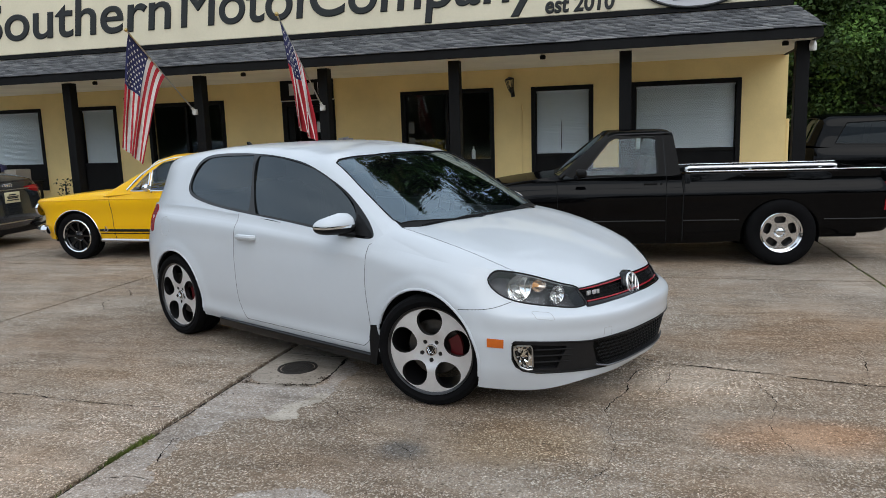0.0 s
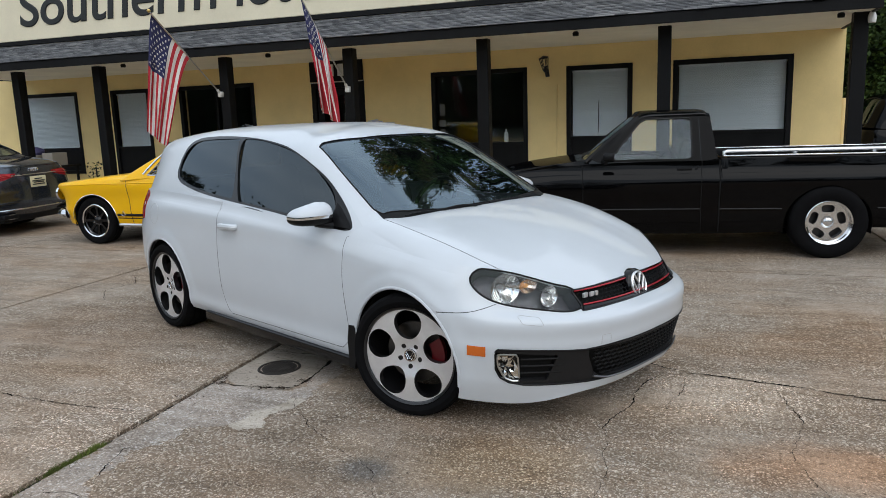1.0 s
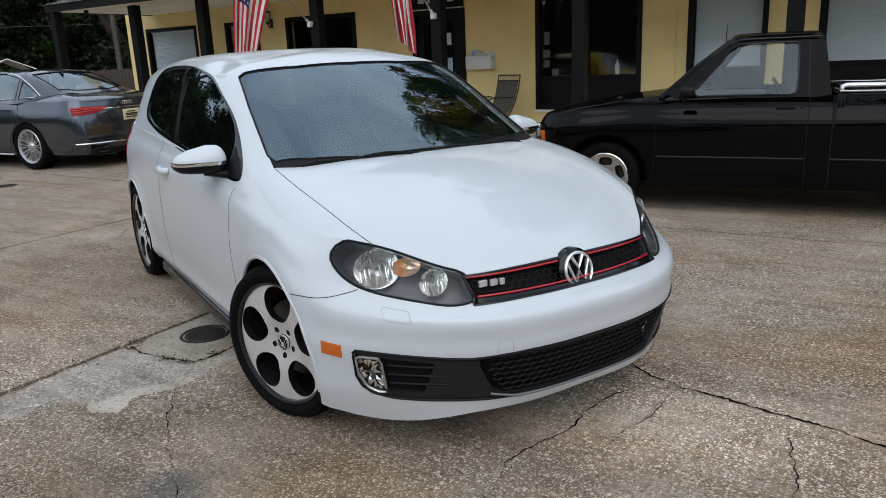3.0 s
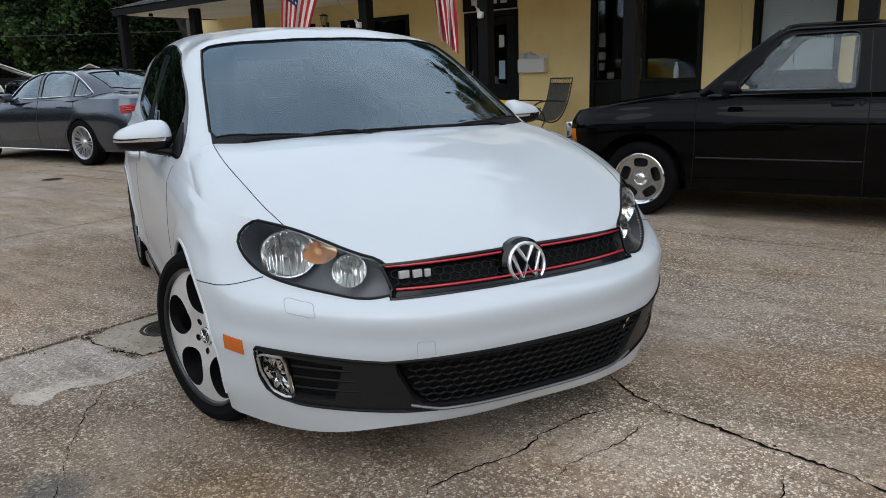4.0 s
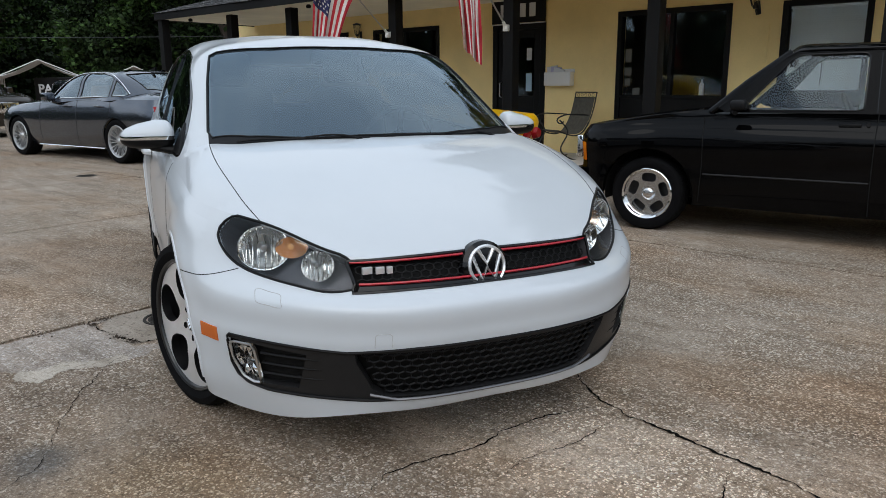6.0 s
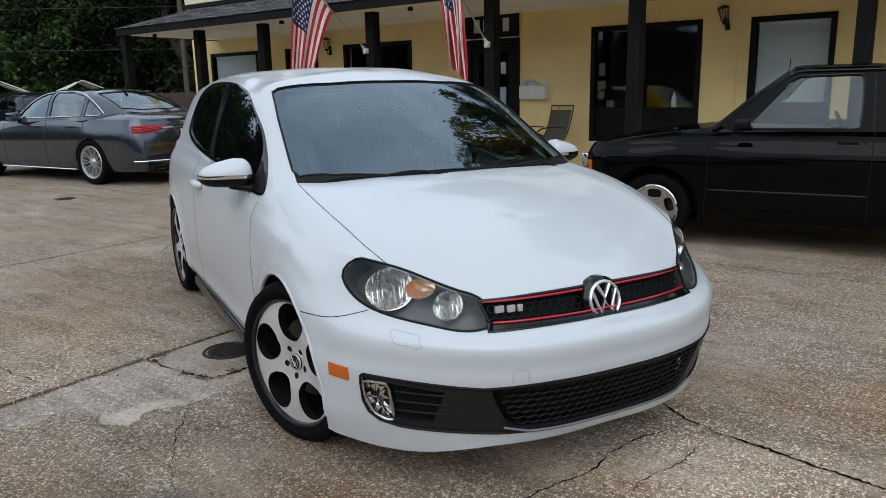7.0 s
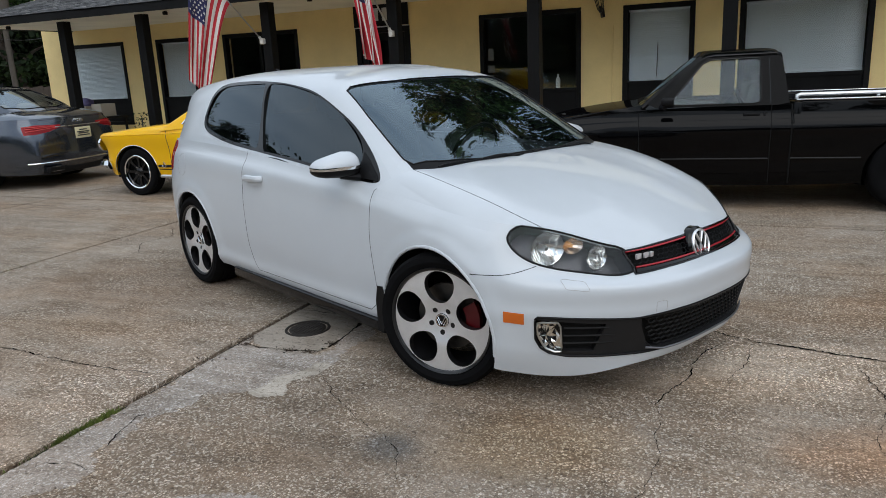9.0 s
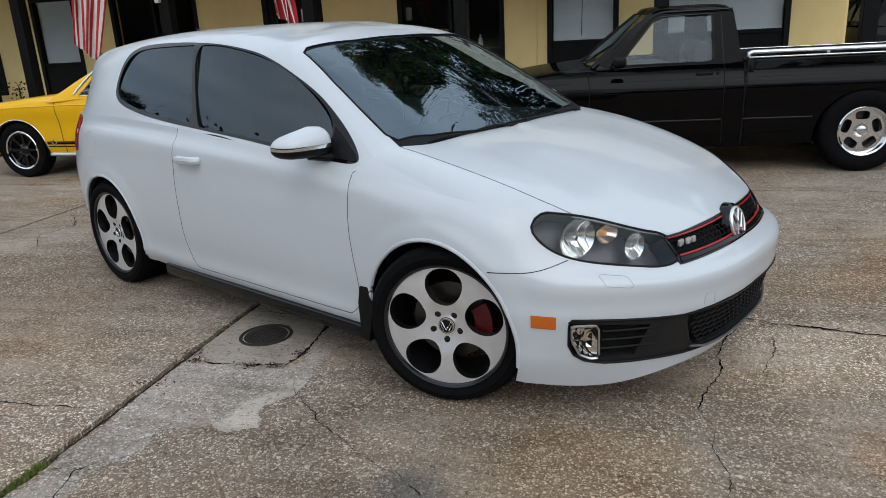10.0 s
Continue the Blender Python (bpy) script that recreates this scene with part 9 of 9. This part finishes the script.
# fence, parking board, canopies, pole and wires
fence = thing("board_fence", pose(-24.2, 17.6, 0, 0, 0, 0), "dark weathered board fence at the back of the lot", "fence")
for k in range(35):
    h = 1.42 + 0.04 * math.sin(k * 2.1)
    if k == 0:
        bd = part("board", cube(0, 0, 0, 0.205, 0.03, 1.42, 0.004, 1), BARK, fence, smooth=False)
    else:
        o = new("board", bd.data)
        o.parent = fence
        o.location = (k * 0.215, 0.004 * math.sin(k), 0.02 * math.sin(k * 2.1))
for z in (0.35, 1.1):
    part("rail", cube(0, 0.031, z, 7.5, 0.07, z + 0.09), BARK, fence, smooth=False)
board = thing("parking_board", pose(-25.71, 13.5, 0, 0, 0, 14), "black board with large white letters", "sign")
part("panel", cube(-1.7, 0, 0.69, 1.9, 0.05, 1.52, 0.01, 1), POST, board, smooth=False)
for x in (-1.5, 1.6):
    part("leg", cube(x, 0.051, 0, x + 0.09, 0.12, 1.3), POST, board, smooth=False)
words("PARKING", -1.45, 0.98, 0.44, -0.006, PAPER, board, name="letter", shear=0.0, width=2.7, bold=0.012)


def canopy(m, w, d, eave, peak):
    c = thing("canopy_tent", m, "white cloth canopy on thin poles", "canopy", "canopies")
    bm = bmesh.new()
    for s in (1, -1):
        n = 10
        rows = []
        for i in range(n + 1):
            f = i / n
            x = s * w / 2 * f
            z = peak + (eave - peak) * f - 0.06 * math.sin(math.pi * f)
            rows.append([bm.verts.new((x, y, z + 0.02 * math.sin(y * 5 + f * 4))) for y in np.linspace(-d / 2, d / 2, 12)])
        rows.append([bm.verts.new((s * w / 2 * 1.0, y, eave - 0.22)) for y in np.linspace(-d / 2, d / 2, 12)])
        for i in range(len(rows) - 1):
            for j in range(11):
                bm.faces.new((rows[i][j], rows[i][j + 1], rows[i + 1][j + 1], rows[i + 1][j]))
    part("cloth", bm, WHITE_CLOTH, c, angle=60)
    for sx in (1, -1):
        for y in (-d / 2 + 0.05, d / 2 - 0.05):
            part("pole", sweep(bmesh.new(), [(sx * (w / 2 - 0.04), y, 0), (sx * (w / 2 - 0.04), y, eave)], 0.025, 6), WHITE_PLASTIC, c)
    for y in (-d / 2, d / 2):
        part("rafter", sweep(bmesh.new(), [(-w / 2, y, eave), (0, y, peak), (w / 2, y, eave)], 0.022, 6), WHITE_PLASTIC, c)
    return c


cn = canopy(pose(-28.5, 13.8, 0, 0, 0, 68), 2.8, 4.2, 1.52, 2.14)
copy_thing(cn, pose(-27.1, 16.65, 0, 0, 0, 66) @ Matrix.Scale(0.9, 4))
up = thing("utility_pole", pose(-23.8, 19.1, 0), "weathered wooden utility pole with wires", "pole")
part("shaft", sweep(bmesh.new(), [(0, 0, 0), (0, 0, 10.5)], lambda u: 0.10 - 0.03 * u, 10), POLE_WOOD, up)
part("crossarm", cube(-1.1, -0.06, 9.6, 1.1, 0.06, 9.75, 0.01, 1), POLE_WOOD, up, smooth=False)
bm = bmesh.new()
lathe(bm, [(0, -0.3), (0.16, -0.3), (0.17, 0.3), (0, 0.34)], 16, "Z", (0.28, -0.1, 4.2))
part("transformer", bm, POLE_WOOD, up)
for z, sag, yy in ((3.05, 0.10, 0), (4.6, 0.2, 0.1), (5.6, 0.25, -0.1), (6.3, 0.3, 0)):
    for ex, ey, ez in ((-40, -34.0, 0.4), (24.5, 5.9, -0.1)):
        pts = [(ex * u, yy + ey * u, z + ez * u - sag * 4 * u * (1 - u)) for u in np.linspace(0, 1, 24)]
        if ex > 0 and z < 3.5:
            pts = [(9.2 * u, yy - 5.0 * u, z - 0.35 * u - 0.1 * 4 * u * (1 - u)) for u in np.linspace(0, 1, 16)]
        part("wire", sweep(bmesh.new(), pts, 0.011, 4), SIGN_INK, up)

# ---- forecourt details ----
def crack(points, width, seed, name="crack"):
    """A ragged crack with varying width, a hair proud of the slab."""
    rng = random.Random(seed)
    pts = [Vector((x, y, 0)) for x, y in points]
    fine = [pts[0]]
    for a, b in zip(pts, pts[1:]):
        n = max(3, int((b - a).length / 0.014))
        side = Vector((-(b - a).y, (b - a).x, 0)).normalized()
        for k in range(1, n + 1):
            p = a.lerp(b, k / n)
            w = 0.012 * noise.noise((p.x * 4 + seed, p.y * 4, 1.7)) + 0.014 * noise.noise((p.x * 17, p.y * 17 + seed, 0)) + 0.010 * noise.noise((p.x * 60, p.y * 60, seed))
            fine.append(p + side * w)
    bm = bmesh.new()
    left, right = [], []
    n = len(fine)
    for k, p in enumerate(fine):
        d = (fine[min(n - 1, k + 1)] - fine[max(0, k - 1)]).normalized()
        s = Vector((-d.y, d.x, 0))
        w = 0.74 * width * (0.10 + 1.7 * abs(noise.noise((p.x * 6, p.y * 6, seed))) + 0.9 * max(0, noise.noise((p.x * 40, p.y * 40, seed))) + 0.5 * rng.random() ** 3) * min(1, 0.25 + 4 * min(k, n - 1 - k) / n)
        left.append(bm.verts.new((p + s * w / 2).to_tuple()[:2] + (0.0032,)))
        right.append(bm.verts.new((p - s * w / 2).to_tuple()[:2] + (0.0032,)))
    for k in range(n - 1):
        bm.faces.new((right[k], right[k + 1], left[k + 1], left[k]))
    # chips broken from the rim
    for k in range(n // 9):
        p = rng.choice(fine) + Vector((rng.gauss(0, width * 0.7), rng.gauss(0, width * 0.7), 0.0032))
        r, turn = width * rng.uniform(0.15, 0.5), rng.uniform(0, 6)
        bm.faces.new([bm.verts.new(p + Vector((math.cos(turn + q * 1.257) * r * rng.uniform(0.5, 1.3), math.sin(turn + q * 1.257) * r * rng.uniform(0.5, 1.0), 0))) for q in range(5)])
    return part(name, bm, CRACK, pavement, smooth=False)


CRACKS = (
    (((0.05, 5.02), (0.113, 4.952), (0.281, 4.814), (0.42, 4.755), (0.556, 4.728), (0.75, 4.698), (0.9, 4.685), (1.07, 4.637), (1.25, 4.59), (1.7, 4.52), (2.34, 4.42)), 0.017),
    (((0.29, 4.73), (0.20, 4.53), (0.155, 4.36), (0.165, 4.26), (0.11, 4.08), (0.065, 3.95), (0.05, 3.88), (0.09, 3.80)), 0.008),
    (((0.09, 3.80), (0.088, 3.60), (0.124, 3.48), (0.10, 3.2), (-0.05, 2.95)), 0.004),
    (((0.42, 4.75), (0.40, 4.45), (0.33, 4.25), (0.35, 4.05)), 0.004),
    (((-1.66, 3.96), (-1.60, 3.86), (-1.535, 3.75), (-1.42, 3.64), (-1.33, 3.54), (-1.20, 3.45), (-1.07, 3.35), (-0.93, 3.28), (-0.81, 3.18), (-0.72, 2.95)), 0.005),
    (((-2.17, 4.01), (-2.10, 3.955), (-2.03, 3.94), (-1.90, 3.945)), 0.012),
    (((-1.90, 3.945), (-1.80, 3.95), (-1.69, 3.97)), 0.024),
    (((-1.69, 3.97), (-1.665, 4.05), (-1.67, 4.18), (-1.675, 4.32), (-1.70, 4.54)), 0.026),
    (((-2.17, 4.555), (-1.95, 4.54), (-1.71, 4.547), (-1.5, 4.56)), 0.014),
    (((-5.10, 3.62), (-4.5, 3.58), (-4.0, 3.50), (-3.32, 3.49), (-2.93, 3.46), (-2.57, 3.46), (-2.24, 3.488)), 0.011),
    (((-2.16, 3.085), (-2.07, 3.092), (-1.99, 3.108)), 0.007),
    (((-2.0, 3.20), (-2.024, 3.125), (-2.051, 3.085), (-2.02, 2.97), (-1.95, 2.80)), 0.006),
    (((-2.1, 2.66), (-1.98, 2.70), (-1.88, 2.69)), 0.006),
    (((-4.90, 6.35), (-4.65, 6.05), (-4.72, 5.75), (-4.40, 5.41)), 0.012),
    (((0.85, 4.69), (0.95, 4.2), (0.86, 3.8), (1.0, 3.3)), 0.004),
    (((1.5, 4.55), (1.62, 5.2), (1.55, 5.9)), 0.005),
    (((-7.6, 6.1), (-6.9, 6.4), (-6.3, 6.35)), 0.006),
    (((-10.9, 6.92), (-9.66, 6.98), (-8.4, 7.06), (-7.28, 7.12), (-6.6, 7.16)), 0.018),
)
for k, (pts, w) in enumerate(CRACKS):
    crack(pts, w, k + 2)

# smooth repair patch along the joint and round the cover
def blob(points, z, material, label, name, jag=0.02):
    """A thin worn skin of concrete whose rim breaks off in small flakes."""
    bm = bmesh.new()
    line = [Vector(p).to_2d() for p in smooth_line([(x, y, 0) for x, y in points], 160, True)]
    def inside(p):
        hit = False
        for a, b in zip(line, line[1:] + line[:1]):
            if (a.y > p.y) != (b.y > p.y) and p.x < (b.x - a.x) * (p.y - a.y) / (b.y - a.y) + a.x:
                hit = not hit
        return hit
    step = 0.014
    x0, x1, y0, y1 = min(p.x for p in line), max(p.x for p in line), min(p.y for p in line), max(p.y for p in line)
    cache = {}
    def corner(i, j):
        if (i, j) not in cache:
            x, y = x0 + i * step, y0 + j * step
            cache[i, j] = bm.verts.new((x + 0.008 * noise.noise((x * 60, y * 60, 1)), y + 0.008 * noise.noise((x * 60, y * 60, 9)), z))
        return cache[i, j]
    for i in range(int((x1 - x0) / step)):
        for j in range(int((y1 - y0) / step)):
            x, y = x0 + (i + 0.5) * step, y0 + (j + 0.5) * step
            w, u = [jag * (2.2 * noise.noise((x * 5, y * 5, s)) + 1.3 * noise.noise((x * 17, y * 17, s)) + 0.9 * noise.noise((x * 50, y * 50, s))) for s in (3.3, 8.7)]
            if x > -2.178 and inside(Vector((x + w, y + u))):
                bm.faces.new((corner(i, j), corner(i + 1, j), corner(i + 1, j + 1), corner(i, j + 1)))
    return part(name, bm, material, pavement, label, smooth=False)


blob(((-2.17, 4.05), (-2.06, 3.93), (-1.90, 3.94), (-1.68, 3.965), (-1.655, 4.2), (-1.66, 4.5), (-1.57, 4.40), (-1.54, 4.08), (-1.51, 3.86), (-1.54, 3.72), (-1.60, 3.60), (-1.70, 3.47), (-1.86, 3.38), (-1.94, 3.22), (-2.00, 3.06), (-1.975, 2.92), (-1.965, 2.79), (-1.88, 2.68), (-1.95, 2.45), (-2.17, 2.15), (-2.17, 3.3)), 0.0010, PATCH, "greyer worn band of concrete beside the joint", "concrete_patch", 0.026)
blob(((-1.73, 3.44), (-1.69, 3.53), (-1.72, 3.64), (-1.62, 3.74), (-1.60, 3.86), (-1.52, 3.80), (-1.53, 3.71), (-1.60, 3.58), (-1.56, 3.50), (-1.655, 3.42)), 0.0018, SKIN_PATCH, "smooth pale skin of cement", "concrete_patch", 0.010)
blob(((-2.17, 4.06), (-2.04, 3.955), (-1.69, 3.98), (-1.68, 4.15), (-1.685, 4.5), (-1.71, 4.54), (-2.16, 4.55)), 0.0022, SLAB, "small smooth slab round the drain cover", "concrete_patch", 0.005)
blob(((-1.45, 2.55), (-1.25, 2.75), (-0.95, 2.66), (-0.9, 2.45), (-1.2, 2.3)), 0.0010, PATCH, "smooth grey repair patch", "concrete_patch")

# brown litter gathered where the joint meets the small slab
bm = bmesh.new()
rng = random.Random(19)
for _ in range(420):
    cx, cy, sp = rng.choice(((-2.185, 4.02, 0.030), (-2.14, 3.945, 0.022), (-1.86, 3.95, 0.028), (-1.74, 3.955, 0.022), (-2.20, 3.70, 0.05), (-1.67, 4.1, 0.02)))
    p = Vector((cx + rng.gauss(0, sp), cy + rng.gauss(0, sp * 0.55), 0.003))
    a, l = rng.uniform(0, math.tau), rng.uniform(0.004, 0.014)
    d, e = Vector((math.cos(a), math.sin(a), rng.uniform(0, 0.5))) * l, Vector((-math.sin(a), math.cos(a), rng.uniform(-0.3, 0.5))) * l * 0.4
    bm.faces.new([bm.verts.new(p + q) for q in (Vector(), d * 0.5 + e, d, d * 0.5 - e)])
tagged(link("leaf_litter", bm, worn("dry_brown_litter", (0.055, 0.036, 0.022), 0.9, 0.4, 20, 90, 0.2), smooth=False), "brown dry litter caught in the joint", "litter", kind="stuff")

# drain cover
mh = thing("drain_cover", pose(-1.940, 4.262, 0.0036) @ Matrix.Scale(0.93, 4), "small round cast-iron drain cover set in concrete", "drain cover")
bm = bmesh.new()
lathe(bm, [(0.0, 0.002), (0.112, 0.002), (0.116, -0.004), (0.121, -0.004), (0.124, 0.004), (0.138, 0.004), (0.141, -0.001)], 48, "Z")
part("cover_plate", bm, RUSTY, mh)
bm = bmesh.new()
for k in range(-4, 5):
    h = math.sqrt(max(0, 0.10 ** 2 - (k * 0.022) ** 2))
    if h > 0.02:
        sweep(bm, [(k * 0.022, -h, 0.003), (k * 0.022, h, 0.003)], 0.004, 5)
        sweep(bm, [(-h, k * 0.022, 0.003), (h, k * 0.022, 0.003)], 0.004, 5)
part("cover_pattern", bm, RUSTY, mh)
copy_thing(mh, pose(-8.65, 6.73, 0.0012, 0, 0, 25))

# weeds in the joint
bm = bmesh.new()
rng = random.Random(9)
for _ in range(1900):
    r = rng.random()
    if r < 0.60:
        y = rng.choice((rng.gauss(2.83, 0.022), rng.gauss(2.90, 0.03), rng.gauss(2.98, 0.025), rng.gauss(3.07, 0.02)))
        x = -2.20 + rng.gauss(0, 0.018)
    elif r < 0.64:
        y, x = rng.uniform(2.2, 3.1), -2.20 + rng.gauss(0, 0.012)
    else:
        x, y = rng.choice(((-2.2, rng.uniform(0.4, 2.2)), (-5.12, rng.uniform(1, 5)), (2.36, rng.uniform(6, 10))))
        x += rng.gauss(0, 0.012)
    h = rng.uniform(0.004, 0.014)
    a = rng.uniform(0, math.tau)
    d, e = Vector((math.cos(a), math.sin(a), 0)) * rng.uniform(0.004, 0.016), Vector((-math.sin(a), math.cos(a), 0)) * 0.0035
    o = Vector((x, y, -0.012))
    bm.faces.new([bm.verts.new(o + q) for q in (e, -e, d + Vector((0, 0, h + 0.01)))])
tagged(link("weeds", bm, GRASS, smooth=False), "short green weeds growing in the slab joints", "weeds", kind="stuff")

# dirt packed into the joints
bm = bmesh.new()
for x in GX[1:-1]:
    for y0, y1 in ((-14, 26),):
        vs = [bm.verts.new(p) for p in ((x - 0.03, y0, -0.020), (x + 0.03, y0, -0.020), (x + 0.03, y1, -0.020), (x - 0.03, y1, -0.020))]
        bm.faces.new(vs)
for y in GY[1:-1]:
    vs = [bm.verts.new(p) for p in ((-40, y - 0.03, -0.011), (16, y - 0.03, -0.011), (16, y + 0.03, -0.011), (-40, y + 0.03, -0.011))]
    bm.faces.new(vs)
part("joint_filling", bm, DIRT, pavement, smooth=False)
